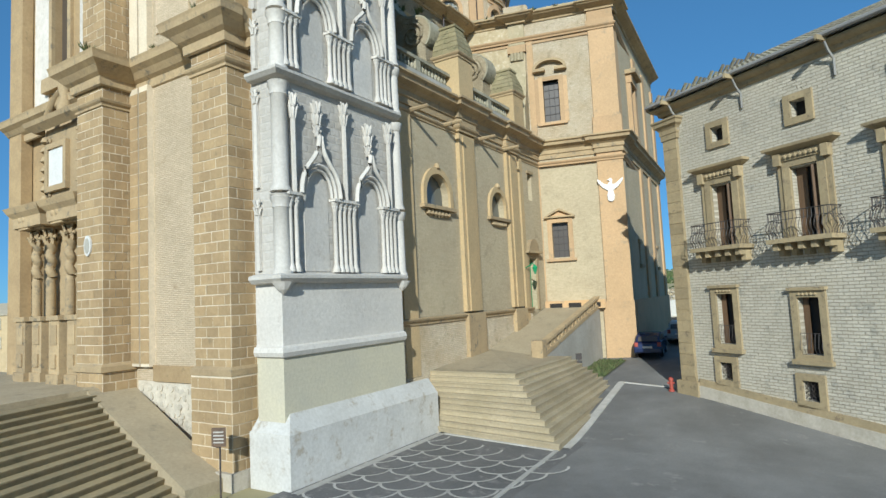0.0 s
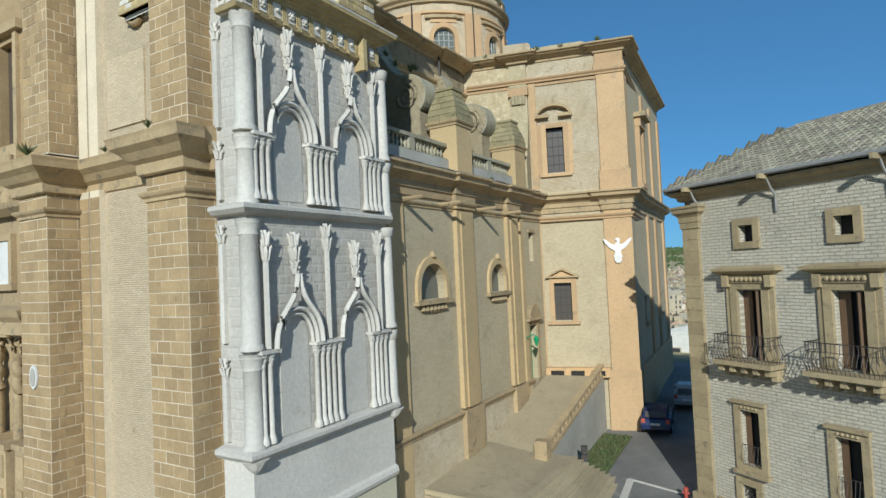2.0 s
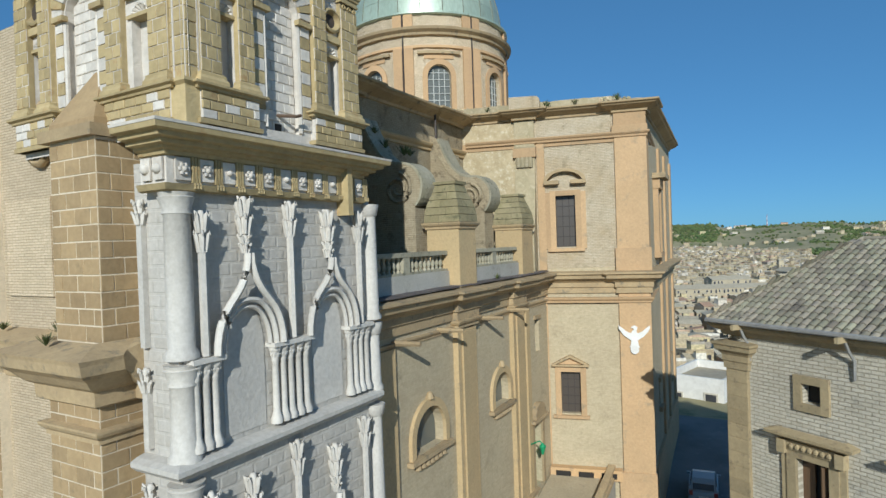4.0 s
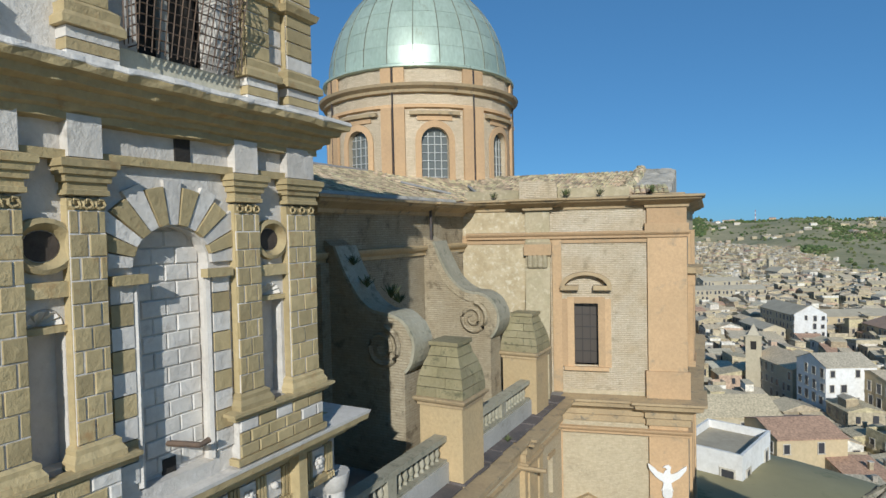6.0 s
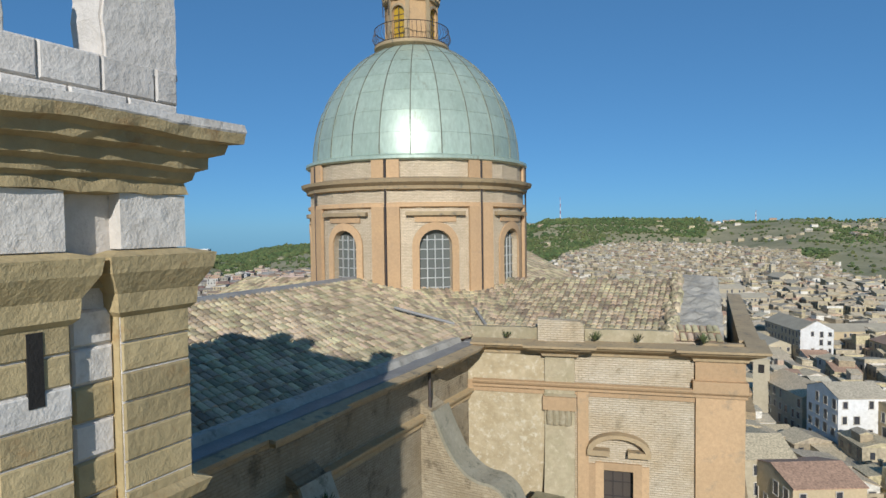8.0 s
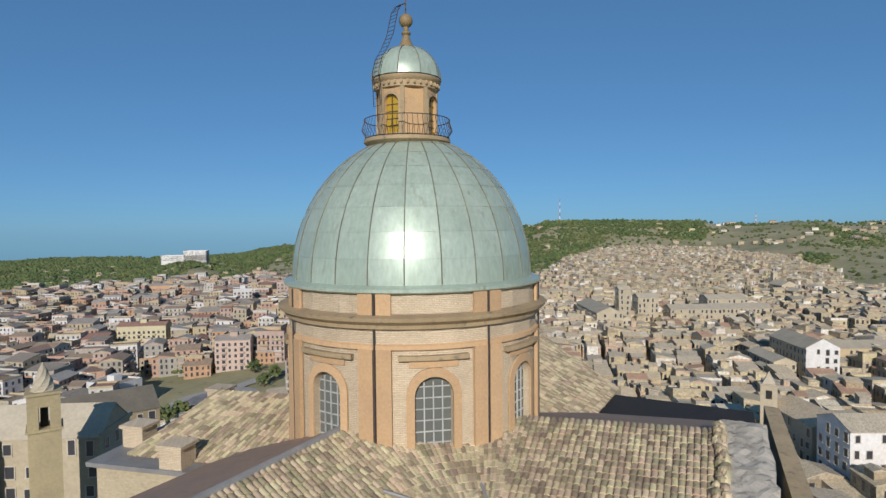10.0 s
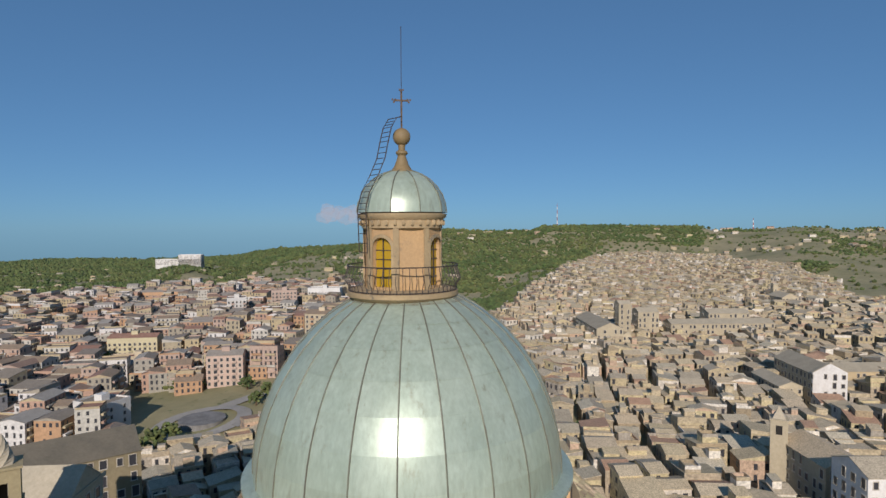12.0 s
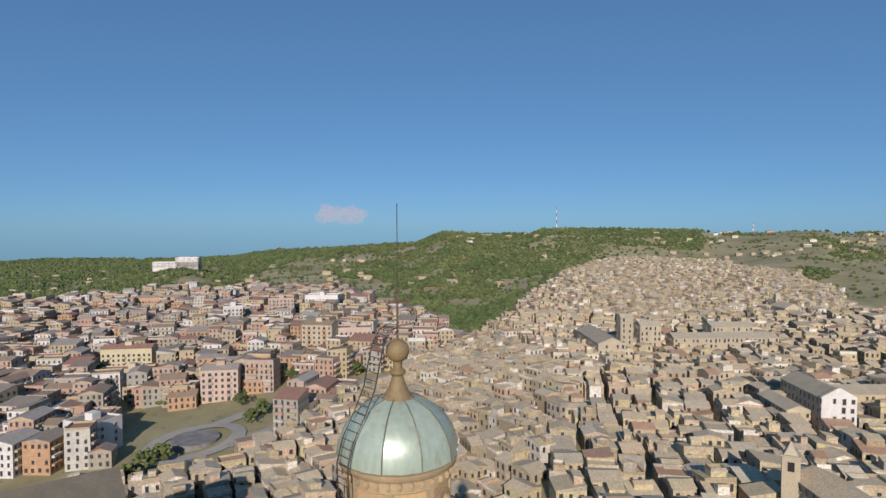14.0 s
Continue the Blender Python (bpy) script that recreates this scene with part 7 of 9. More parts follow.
def palace_walls():
    W = 16.0
    holes = []
    for c in (2.9, 6.56, 10.3, 13.9):
        holes += [(c, 1.05, 8.0, 10.65, False), (c, 0.62, 12.55, 13.2, False), (c - 0.35, 0.85, 3.95 - 0.06 * c, 6.1 - 0.06 * c, False), (c - 0.55, 0.62, 2.55 - 0.11 * c, 3.3 - 0.11 * c, False)]
    Geo(PM).wall(0.0, W, 0.0, 14.6, holes, 0.35).make("front_wall", grey_brick, palace, "rough grey brick front")
    Geo(PM).box(0.0, 0.4, -11.0, 0.0, 0.0, 14.6).make("alley_wall", grey_brick, palace)
    Geo(PM).box(0.4, W, -11.0, -10.6, 0.0, 14.6).make("back_wall", grey_brick, palace)
    Geo(PM).box(W - 0.4, W, -10.6, -0.3, 0.0, 14.6).make("end_wall", grey_brick, palace)
    # added near-black sheet behind the front, stands for unlit rooms
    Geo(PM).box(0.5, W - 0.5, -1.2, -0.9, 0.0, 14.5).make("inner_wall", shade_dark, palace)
    # corner pilaster in courses, plinth, eave
    corner = Geo(PM).box(-0.12, 0.72, -0.6, 0.12, 0.3, 13.4).make("corner_pilaster", palace_stone, palace, "tan stone corner pilaster")
    ashlar(corner, PM @ Matrix.Translation((0, 0.12, 0)), -0.12, 0.72, 2.2, 13.3, 0.5, 0.6, palace_stone, 0.015, 0.02)
    Geo(PM).box(-0.3, 0.9, -0.8, 0.25, 0.3, 2.0).make("pilaster_foot", palace_stone, palace)
    Geo(PM).sweep([(0.74, 0.0), (0.74, 0.14), (-0.14, 0.14), (-0.14, -0.6)], lift(CORNICE, 14.2, 0.42, 0.8)).make("pilaster_head", palace_stone, palace)
    g = Geo(PM)
    k = g.pts([(u, w, z) for u, zt in ((0.9, 1.85), (W, 0.35)) for w in (0.0, 0.16) for z in (-0.5, zt)])
    g.f += [tuple(k + i for i in f) for f in ((0, 1, 3, 2), (4, 6, 7, 5), (2, 3, 7, 6), (1, 5, 7, 3))]
    g.make("plinth", rubble_mat, palace, "pale rubble plinth")
    g = Geo(PM)
    k = g.pts([(u, w, z) for u, zt in ((0.9, 2.15), (W, 0.6)) for w in (0.0, 0.1) for z in (zt - 0.32, zt)])
    g.f += [tuple(k + i for i in f) for f in ((0, 1, 3, 2), (4, 6, 7, 5), (2, 3, 7, 6), (1, 5, 7, 3))]
    g.make("plinth_band", palace_stone, palace)
    Geo(PM).sweep([(W, 0.0), (-0.15, 0.0), (-0.15, -11.0)], [(0, 14.45), (0.12, 14.5), (0.16, 14.65), (0.34, 14.72), (0.42, 14.80), (0.42, 14.88), (0, 14.92)]).make("eave_cornice", palace_stone, palace)
    Geo(PM).tube([(-0.55, 0.6, 15.02), (W, 0.6, 15.02)], 0.09, 7).make("gutter", lead, palace)
    for u in (0.75, 4.2, 8.0, 11.8):
        Geo(PM).box(u - 0.05, u + 0.05, 0.4, 0.95, 14.8, 14.98).make("spout", palace_stone, palace)
        Geo(PM).tube([(u, 0.55, 14.95), (u, 0.3, 14.5), (u + 0.05, 0.1, 14.2), (u + 0.02, 0.06, 13.6)], 0.05, 6).make("downpipe", lead, palace)


palace_walls()


def balcony_window(c):
    """A tall window with a carved hood, wooden leaves, corbelled slab and bellied railing."""
    # near-black pane: the shade of the room is put into its colour
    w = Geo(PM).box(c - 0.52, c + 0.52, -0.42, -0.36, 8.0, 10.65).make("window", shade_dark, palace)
    Geo(PM).box(c - 0.52, c - 0.12, -0.34, -0.26, 8.0, 10.62).make("wooden_leaf", dark_wood, w)
    Geo(PM @ Matrix.Translation((c + 0.5, -0.3, 0)) @ Matrix.Rotation(radians(-60), 4, "Z")).box(-0.45, 0.0, -0.03, 0.03, 8.0, 10.62).make("wooden_leaf", dark_wood, w)
    for s in (-1, 1):
        u = c + s * 0.68
        Geo(PM).box(u - 0.15, u + 0.15, 0, 0.14, 8.0, 10.7).make("jamb", palace_stone, w)
        u2 = c + s * 0.93
        Geo(PM).box(u2 - 0.1, u2 + 0.1, 0, 0.09, 8.0, 11.0).make("outer_jamb", palace_stone, w)
        Geo(PM).box(u2 - 0.13, u2 + 0.13, 0.0, 0.3, 10.8, 11.25).make("console", palace_stone, w)
    Geo(PM).box(c - 0.83, c + 0.83, 0, 0.14, 10.7, 10.95).make("lintel", palace_stone, w)
    Geo(PM).box(c - 0.83, c + 0.83, 0, 0.2, 10.95, 11.25).make("frieze", palace_stone, w)
    for q in range(7):
        Geo(PM).lathe([(0, 11.0), (0.07, 11.04), (0.08, 11.12), (0, 11.2)], 6, c - 0.6 + 0.2 * q, 0.22).make("carving", palace_stone, w)
    Geo(PM).sweep([(c + 1.05, 0.0), (c + 1.05, 0.12), (c - 1.05, 0.12), (c - 1.05, 0.0)], [(0, 11.25), (0.1, 11.3), (0.34, 11.42), (0.36, 11.52), (0, 11.62)]).make("hood", palace_stone, w)
    b = Geo(PM).box(c - 1.25, c + 1.25, 0.0, 0.85, 7.78, 7.95).make("balcony", palace_stone, palace, "stone balcony with wrought iron railing")
    for i in range(5):
        u = c - 1.0 + 0.5 * i
        Geo(PM).slab([(u - 0.11, 7.3), (u + 0.11, 7.3), (u + 0.11, 7.78), (u - 0.11, 7.78)], 0.0, 0.35).make("corbel", palace_stone, b)
        Geo(PM).box(u - 0.11, u + 0.11, 0.35, 0.7, 7.52, 7.78).make("corbel_tip", palace_stone, b)

    def bar(u, w, nu, nw):
        Geo(PM).tube([(u, w, 7.95), (u + 0.02 * nu, w + 0.02 * nw, 8.1), (u + 0.16 * nu, w + 0.16 * nw, 8.3), (u + 0.1 * nu, w + 0.1 * nw, 8.5), (u, w, 8.65), (u, w, 8.95)], 0.013, 4).make("rail_bar", iron, b)
    for i in range(17):
        bar(c - 1.15 + 2.3 * i / 16, 0.78, 0, 1)
    for s in (-1, 1):
        for i in range(5):
            bar(c + s * 1.17, 0.1 + 0.15 * i, s, 0)
    Geo(PM).tube([(c - 1.17, 0.0, 8.95), (c - 1.17, 0.78, 8.95), (c + 1.17, 0.78, 8.95), (c + 1.17, 0.0, 8.95)], 0.022, 5).make("handrail", iron, b)
    Geo(PM).tube([(c - 1.17, 0.0, 8.65), (c - 1.17, 0.78, 8.65), (c + 1.17, 0.78, 8.65), (c + 1.17, 0.0, 8.65)], 0.013, 4).make("mid_rail", iron, b)


def small_window(c, z0, z1, hw, lattice, fancy):
    # near-black pane, room shade painted as colour
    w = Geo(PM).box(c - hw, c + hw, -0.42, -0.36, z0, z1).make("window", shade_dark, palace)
    t = 0.26
    for a, b in ((c - hw - t, c - hw), (c + hw, c + hw + t)):
        Geo(PM).box(a, b, 0, 0.1, z0 - t, z1 + t).make("jamb", palace_stone, w)
    Geo(PM).box(c - hw, c + hw, 0, 0.1, z1, z1 + t).make("lintel", palace_stone, w)
    Geo(PM).box(c - hw, c + hw, 0, 0.1, z0 - t, z0).make("sill", palace_stone, w)
    if fancy:
        Geo(PM).box(c - hw - t - 0.06, c + hw + t + 0.06, 0.0, 0.2, z1 + t, z1 + t + 0.12).make("hood", palace_stone, w)
        for q in range(5):
            Geo(PM).lathe([(0, z1 + 0.05), (0.07, z1 + 0.1), (0, z1 + 0.2)], 6, c - 0.32 + 0.16 * q, 0.11).make("carving", palace_stone, w)
        Geo(PM).box(c - hw - t - 0.08, c + hw + t + 0.08, 0, 0.22, z0 - t - 0.1, z0 - t + 0.06).make("ledge", palace_stone, w)
        Geo(PM).box(c - hw + 0.02, c - hw + 0.24, -0.3, -0.24, z0, z1).make("shutter", dark_wood, w)
        for i in range(7):
            u = c - hw + 2 * hw * i / 6
            Geo(PM).tube([(u, 0.02, z0), (u, 0.14, z0 + 0.25), (u, 0.04, z0 + 0.8)], 0.011, 4).make("rail_bar", iron, w)
        Geo(PM).tube([(c - hw, 0.04, z0 + 0.8), (c + hw, 0.04, z0 + 0.8)], 0.014, 4).make("handrail", iron, w)
    if lattice:
        for i in range(-3, 5):
            for s in (-1, 1):
                a = Vector((c + i * 0.17, z0))
                h = z1 - z0
                u0, u1 = c + i * 0.17 - s * h / 2, c + i * 0.17 + s * h / 2
                q0, q1 = min(max(u0, c - hw), c + hw), min(max(u1, c - hw), c + hw)
                if abs(q1 - q0) > 0.1:
                    f = lambda u: z0 + (u - u0) / (u1 - u0) * h
                    Geo(PM).tube([(q0, -0.05, f(q0)), (q1, -0.05, f(q1))], 0.012, 4).make("lattice_bar", iron, w)


for c in (2.9, 6.56, 10.3, 13.9):
    balcony_window(c)
    small_window(c, 12.55, 13.2, 0.31, False, False)
    small_window(c - 0.35, 3.95 - 0.06 * c, 6.1 - 0.06 * c, 0.42, False, True)
    small_window(c - 0.55, 2.55 - 0.11 * c, 3.3 - 0.11 * c, 0.31, True, False)


def palace_roof():
    p = [PM @ Vector(q) for q in ((-0.6, 0.5, 14.92), (16.3, 0.5, 14.92), (16.3, -5.6, 17.8), (1.7, -5.6, 17.8), (-0.6, -11.6, 14.92), (16.3, -11.6, 14.92))]
    roof_ob = thing("palace_roof", "grey-tan clay tile hip roof of the palace", "roof")

    def front_side(x, y):
        q = PM.inverted() @ Vector((x, y, 0))
        return q.x > -0.6 + 2.3 * (0.62 - q.y) / 6.22 - 0.1
    a0, a1 = PM @ Vector((-0.6, 0.5, 14.93)), PM @ Vector((16.3, 0.5, 14.93))
    b0, b1 = PM @ Vector((-0.6, -5.6, 17.82)), PM @ Vector((16.3, -5.6, 17.82))
    tiled_clip("front_tiles", roof_ob, a0, a1, b0, b1, front_side, [p[0], p[1], p[2], p[3]])

    def hip_side(x, y):
        q = PM.inverted() @ Vector((x, y, 0))
        return q.x < -0.6 + 2.3 * (0.62 - q.y) / 6.22 + 0.1 and q.x < -0.6 + 2.3 * (q.y + 11.6) / 6.0 + 0.1
    tiled_clip("hip_tiles", roof_ob, PM @ Vector((-0.6, -11.6, 14.93)), PM @ Vector((-0.6, 0.5, 14.93)), PM @ Vector((1.7, -11.6, 17.82)), PM @ Vector((1.7, 0.62, 17.82)), hip_side, [p[0], p[3], p[4]])
    Geo().face([p[2], p[3], p[4], p[5]]).make("back_slope", palace_tile, roof_ob)
    Geo().tube([p[0], p[3], p[2]], 0.12, 6).make("ridge_cap", palace_tile, roof_ob)


def tiled_clip(name, parent, e0, e1, r0, r1, inside, bed):
    Geo().face(bed).make(name + "_bed", palace_tile, parent)
    g = Geo()
    cols = round((e1 - e0).length / 0.27)
    for i in range(cols):
        s = (i + 0.5) / cols
        a, b = e0.lerp(e1, s), r0.lerp(r1, s)
        up = (b - a).normalized()
        sd = (e1 - e0).normalized()
        nor = sd.cross(up).normalized()
        nor = nor if nor.z > 0 else -nor
        sd = up.cross(nor)
        rows = int((b - a).length / 0.38)
        for j in range(rows):
            o = a + up * (j * 0.38)
            if not inside(o.x, o.y):
                continue
            m = Matrix(((sd.x, up.x, nor.x, o.x), (sd.y, up.y, nor.y, o.y), (sd.z, up.z, nor.z, o.z), (0, 0, 0, 1))) @ Matrix.Rotation(rng.uniform(-0.05, 0.05), 4, "Z")
            k = len(g.v)
            g.v += [tuple(m @ Vector(q)) for q in TILE.v]
            g.f += [tuple(k + q for q in f) for f in TILE.f]
    ob = g.make(name, palace_tile, parent)
    ob["kind"] = "stuff"


palace_tile = mat("grey_tan_tile", (0.33, 0.29, 0.22), (0.27, 0.24, 0.18), 0.5, c=(0.18, 0.16, 0.13), spots=0.12, vary=0.28, grain=8, island=True)
palace_roof()


# ---- street things ----
def hatchback(x, y, z, ang, paint, label):
    c = thing("car", label, "car", "parked cars")
    m = Matrix.Translation((x, y, z)) @ Matrix.Rotation(radians(ang), 4, "Z")
    L = [(-1.75, 0.30), (-1.80, 0.55), (-1.72, 0.82), (-1.55, 0.95), (-0.80, 1.0), (0.9, 1.0), (1.55, 0.80), (1.75, 0.6), (1.78, 0.35), (1.6, 0.25), (-1.6, 0.25)]
    roof = [(-1.62, 0.95), (-1.42, 1.28), (-1.05, 1.43), (-0.1, 1.46), (0.45, 1.36), (1.0, 0.98)]
    body = Geo(m)
    for a, b, s in ((-0.80, 0.80, 1),):
        body.slab([(u, w) for u, w in L], -0.80, 0.80)
    body.make("body", paint, c)
    cab = Geo(m)
    n = len(roof)
    k = cab.pts([(u, -0.72 + 0.12 * (w - 0.95) / 0.5, w) for u, w in roof] + [(u, 0.72 - 0.12 * (w - 0.95) / 0.5, w) for u, w in roof])
    cab.f += [(k + i, k + i + 1, k + n + i + 1, k + n + i) for i in range(n - 1)] + [tuple(range(k, k + n)), tuple(range(k + 2 * n - 1, k + n - 1, -1))]
    cab.make("cabin", paint, c)
    Geo(m).slab([(-1.64, 0.98), (-1.46, 1.26), (-1.44, 1.26), (-1.6, 0.98)], -0.56, 0.56).make("rear_window", dark_glass, c)
    for s in (-1, 1):
        Geo(m).slab([(-1.25, 1.02), (-1.1, 1.34), (0.35, 1.34), (0.8, 1.02)], s * 0.69 - 0.02, s * 0.69 + 0.02).make("side_window", dark_glass, c)
        Geo(m).box(-1.83, -1.74, s * 0.66 - 0.1, s * 0.66 + 0.1, 0.68, 0.92).make("tail_light", red_paint, c)
        Geo(m).box(0.55, 0.7, s * 0.86 - 0.08, s * 0.86 + 0.08, 1.0, 1.12).make("mirror", paint, c)
        for u in (-1.12, 1.12):
            w = Geo(m @ Matrix.Translation((u, s * 0.72, 0.3)) @ Matrix.Rotation(math.pi / 2, 4, "X"))
            w.lathe([(0.001, -0.1), (0.26, -0.1), (0.3, -0.06), (0.3, 0.06), (0.26, 0.1), (0.001, 0.1)], 16)
            wh = w.make("wheel", rubber, c, smooth=50)
            h = Geo(m @ Matrix.Translation((u, s * 0.82, 0.3)) @ Matrix.Rotation(math.pi / 2, 4, "X"))
            h.lathe([(0.001, -0.015), (0.18, -0.015), (0.18, 0.015), (0.001, 0.015)], 12)
            h.make("hubcap", car_grey, wh)
    Geo(m).box(-1.87, -1.72, -0.74, 0.74, 0.35, 0.55).make("bumper", paint, c)
    Geo(m).box(-1.885, -1.87, -0.26, 0.26, 0.58, 0.70).make("number_plate", white_paint, c)


hatchback(-7.5, 39.6, near_ground(-7.5, 39.6), 97, car_blue, "dark blue hatchback parked beside the transept")
hatchback(-6.5, 44.6, near_ground(-6.5, 44.6), 95, car_grey, "pale silver car parked further up the lane")


def info_sign(x, y, z):
    s = thing("info_sign", "small brown information board on a thin post", "sign")
    Geo().tube([(x, y, z), (x, y, z + 1.9)], 0.03, 6).make("post", iron, s)
    m = fr(x, y - 0.03, 25)
    Geo(m).box(-0.22, 0.22, 0.0, 0.03, z + 1.5, z + 2.05).make("board", rust, s)
    for i in range(4):
        Geo(m).box(-0.16, 0.16, 0.03, 0.036, z + 1.6 + 0.1 * i, z + 1.64 + 0.1 * i).make("text_bar", pale_line, s)


info_sign(-13.75, 12.5, 0.8)
bx = thing("meter_box", "small rusty box fixed to the pier", "box")
Geo(fr(-15.0, FY - 0.1, 0)).box(0.0, 0.22, 0, 0.12, 2.0, 2.5).make("case", rust, bx)
Geo(fr(-15.0, FY - 0.1, 0)).box(0.03, 0.19, 0.12, 0.14, 2.05, 2.45).make("lid", rust, bx)


def floodlight(x, y, z):
    s = thing("floodlight_post", "short grey post with two stacked floodlights", "lamp")
    Geo().tube([(x, y, z), (x, y, z + 1.5)], 0.05, 7).make("post", lead, s)
    for i in range(2):
        Geo(fr(x, y, 20)).box(-0.16, 0.16, -0.05, 0.2, z + 0.85 + 0.4 * i, z + 1.15 + 0.4 * i).make("lamp_head", iron, s)
    Geo(fr(x, y, 20)).box(-0.12, 0.12, 0.06, 0.1, z + 0.35, z + 0.7).make("notice", white_paint, s)


floodlight(-9.4, 31.6, near_ground(-9.4, 31.6))


def hydrant(x, y, z):
    s = thing("hydrant", "small faded red hydrant by the palace corner", "hydrant")
    Geo().lathe([(0.14, z), (0.14, z + 0.08), (0.09, z + 0.12), (0.09, z + 0.5), (0.12, z + 0.52), (0.11, z + 0.62), (0.0, z + 0.7)], 10, x, y).make("barrel", red_paint, s, smooth=40)
    for d in (-1, 1):
        Geo().tube([(x, y, z + 0.4), (x + 0.16 * d, y, z + 0.4)], 0.05, 6).make("outlet", red_paint, s)


hydrant(-4.6, 30.6, near_ground(-4.6, 30.6))


def wall_lantern():
    s = thing("wall_lantern", "green metal lantern bracket on the nave wall", "lamp")
    m = fr(-13.48, 34.25, 90)
    Geo(m).tube([(0, 0.12, 7.9), (0, 0.6, 8.15), (0, 0.75, 8.0)], 0.035, 6).make("bracket", green_paint, s)
    Geo(m).lathe([(0.05, 7.5), (0.16, 7.85), (0.18, 7.9), (0.05, 8.05), (0.0, 8.1)], 8, 0, 0.75).make("lantern", green_paint, s)
    Geo(m).tube([(0, 0.06, 5.6), (0, 0.06, 8.2)], 0.03, 5).make("conduit", green_paint, s)


wall_lantern()


def shield(x, y, z):
    s = thing("coat_of_arms", "small painted oval coat of arms on the pier", "emblem")
    Geo(fr(x, y, 0)).slab([(0.25 * math.cos(t), z + 0.4 * math.sin(t)) for t in [math.pi * i / 8 for i in range(16)]], 0, 0.06).make("frame", white_paint, s)
    Geo(fr(x, y - 0.06, 0)).slab([(0.17 * math.cos(t), z + 0.3 * math.sin(t)) for t in [math.pi * i / 8 for i in range(16)]], 0, 0.02).make("field", grey_render, s)


shield(-22.0, 12.93, 9.0)


def spouts():
    for y in (22.6, 25.6, 29.2, 32.2):
        s = thing("water_spout", "stone water spout below the aisle cornice", "spout", "water spouts")
        Geo(NAVE).tube([(y, 0.0, 14.92), (y, 1.1, 14.95)], [0.11, 0.08], 6).make("pipe", tan_mould, s)


spouts()

# ---- town ----
def town_mat(name, tones, rough=0.9, grain=1.2, low=0.80, high=1.08):
    """A tone for each piece out of a list, with grain and broad stains."""
    m = bpy.data.materials.new(name)
    m.use_nodes = True
    nt = m.node_tree
    n, link = nt.nodes, nt.links.new
    bs = n["Principled BSDF"]
    bs.inputs["Roughness"].default_value = rough
    geo = n.new("ShaderNodeNewGeometry")
    oi = n.new("ShaderNodeObjectInfo")
    add = n.new("ShaderNodeMath")
    add.operation = "ADD"
    link(geo.outputs["Random Per Island"], add.inputs[0])
    link(oi.outputs["Random"], add.inputs[1])
    fr_ = n.new("ShaderNodeMath")
    fr_.operation = "FRACT"
    link(add.outputs[0], fr_.inputs[0])
    ramp = n.new("ShaderNodeValToRGB")
    ramp.color_ramp.interpolation = "CONSTANT"
    el = ramp.color_ramp.elements
    while len(el) < len(tones):
        el.new(0.5)
    for i, t in enumerate(tones):
        el[i].position = i / len(tones)
        el[i].color = (*t, 1)
    link(fr_.outputs[0], ramp.inputs[0])
    col = ramp.outputs[0]
    for scale, lo, hi in ((grain, low, high), (grain * 0.16, 0.88, 1.06)):
        tx = n.new("ShaderNodeTexNoise")
        tx.inputs["Scale"].default_value = scale
        tx.inputs["Detail"].default_value = 6
        link(geo.outputs["Position"], tx.inputs["Vector"])
        mr = n.new("ShaderNodeMapRange")
        mr.inputs["From Min"].default_value, mr.inputs["From Max"].default_value = 0.3, 0.7
        mr.inputs["To Min"].default_value, mr.inputs["To Max"].default_value = lo, hi
        link(tx.outputs["Fac"], mr.inputs["Value"])
        hs = n.new("ShaderNodeHueSaturation")
        link(mr.outputs[0], hs.inputs["Value"])
        link(col, hs.inputs["Color"])
        col = hs.outputs[0]
    link(col, bs.inputs["Base Color"])
    return m


old_wall = town_mat("old_town_walls", [(0.48, 0.39, 0.25), (0.41, 0.32, 0.20), (0.53, 0.44, 0.29), (0.36, 0.29, 0.19), (0.46, 0.38, 0.25), (0.75, 0.69, 0.58), (0.50, 0.41, 0.25), (0.55, 0.39, 0.27), (0.44, 0.36, 0.25), (0.57, 0.48, 0.28), (0.40, 0.35, 0.28), (0.64, 0.57, 0.47)], grain=1.6, low=0.62, high=1.14)
new_wall = town_mat("new_town_walls", [(0.52, 0.49, 0.42), (0.46, 0.37, 0.23), (0.45, 0.29, 0.21), (0.36, 0.33, 0.27), (0.47, 0.38, 0.23), (0.63, 0.60, 0.56), (0.46, 0.28, 0.16), (0.35, 0.31, 0.24), (0.46, 0.34, 0.27), (0.41, 0.35, 0.24)])
old_roof = town_mat("old_town_roofs", [(0.63, 0.51, 0.33), (0.56, 0.46, 0.29), (0.66, 0.54, 0.36), (0.58, 0.47, 0.32), (0.64, 0.52, 0.33), (0.52, 0.45, 0.32), (0.68, 0.59, 0.42), (0.50, 0.31, 0.20), (0.62, 0.50, 0.33), (0.57, 0.48, 0.34), (0.46, 0.39, 0.28), (0.65, 0.51, 0.33)], grain=3.2, low=0.55, high=1.12)
new_roof = town_mat("new_town_roofs", [(0.32, 0.21, 0.15), (0.31, 0.26, 0.20), (0.36, 0.20, 0.14), (0.38, 0.33, 0.27), (0.29, 0.24, 0.19), (0.34, 0.25, 0.17), (0.42, 0.38, 0.32)], grain=2.6, low=0.65, high=1.1)
pane_dark = glass_mat("far_window", (0.05, 0.05, 0.055), 0.3)
frame_pale = mat("window_surround", (0.60, 0.55, 0.46), (0.54, 0.48, 0.38), 0.8, grain=6, bump=0.0)


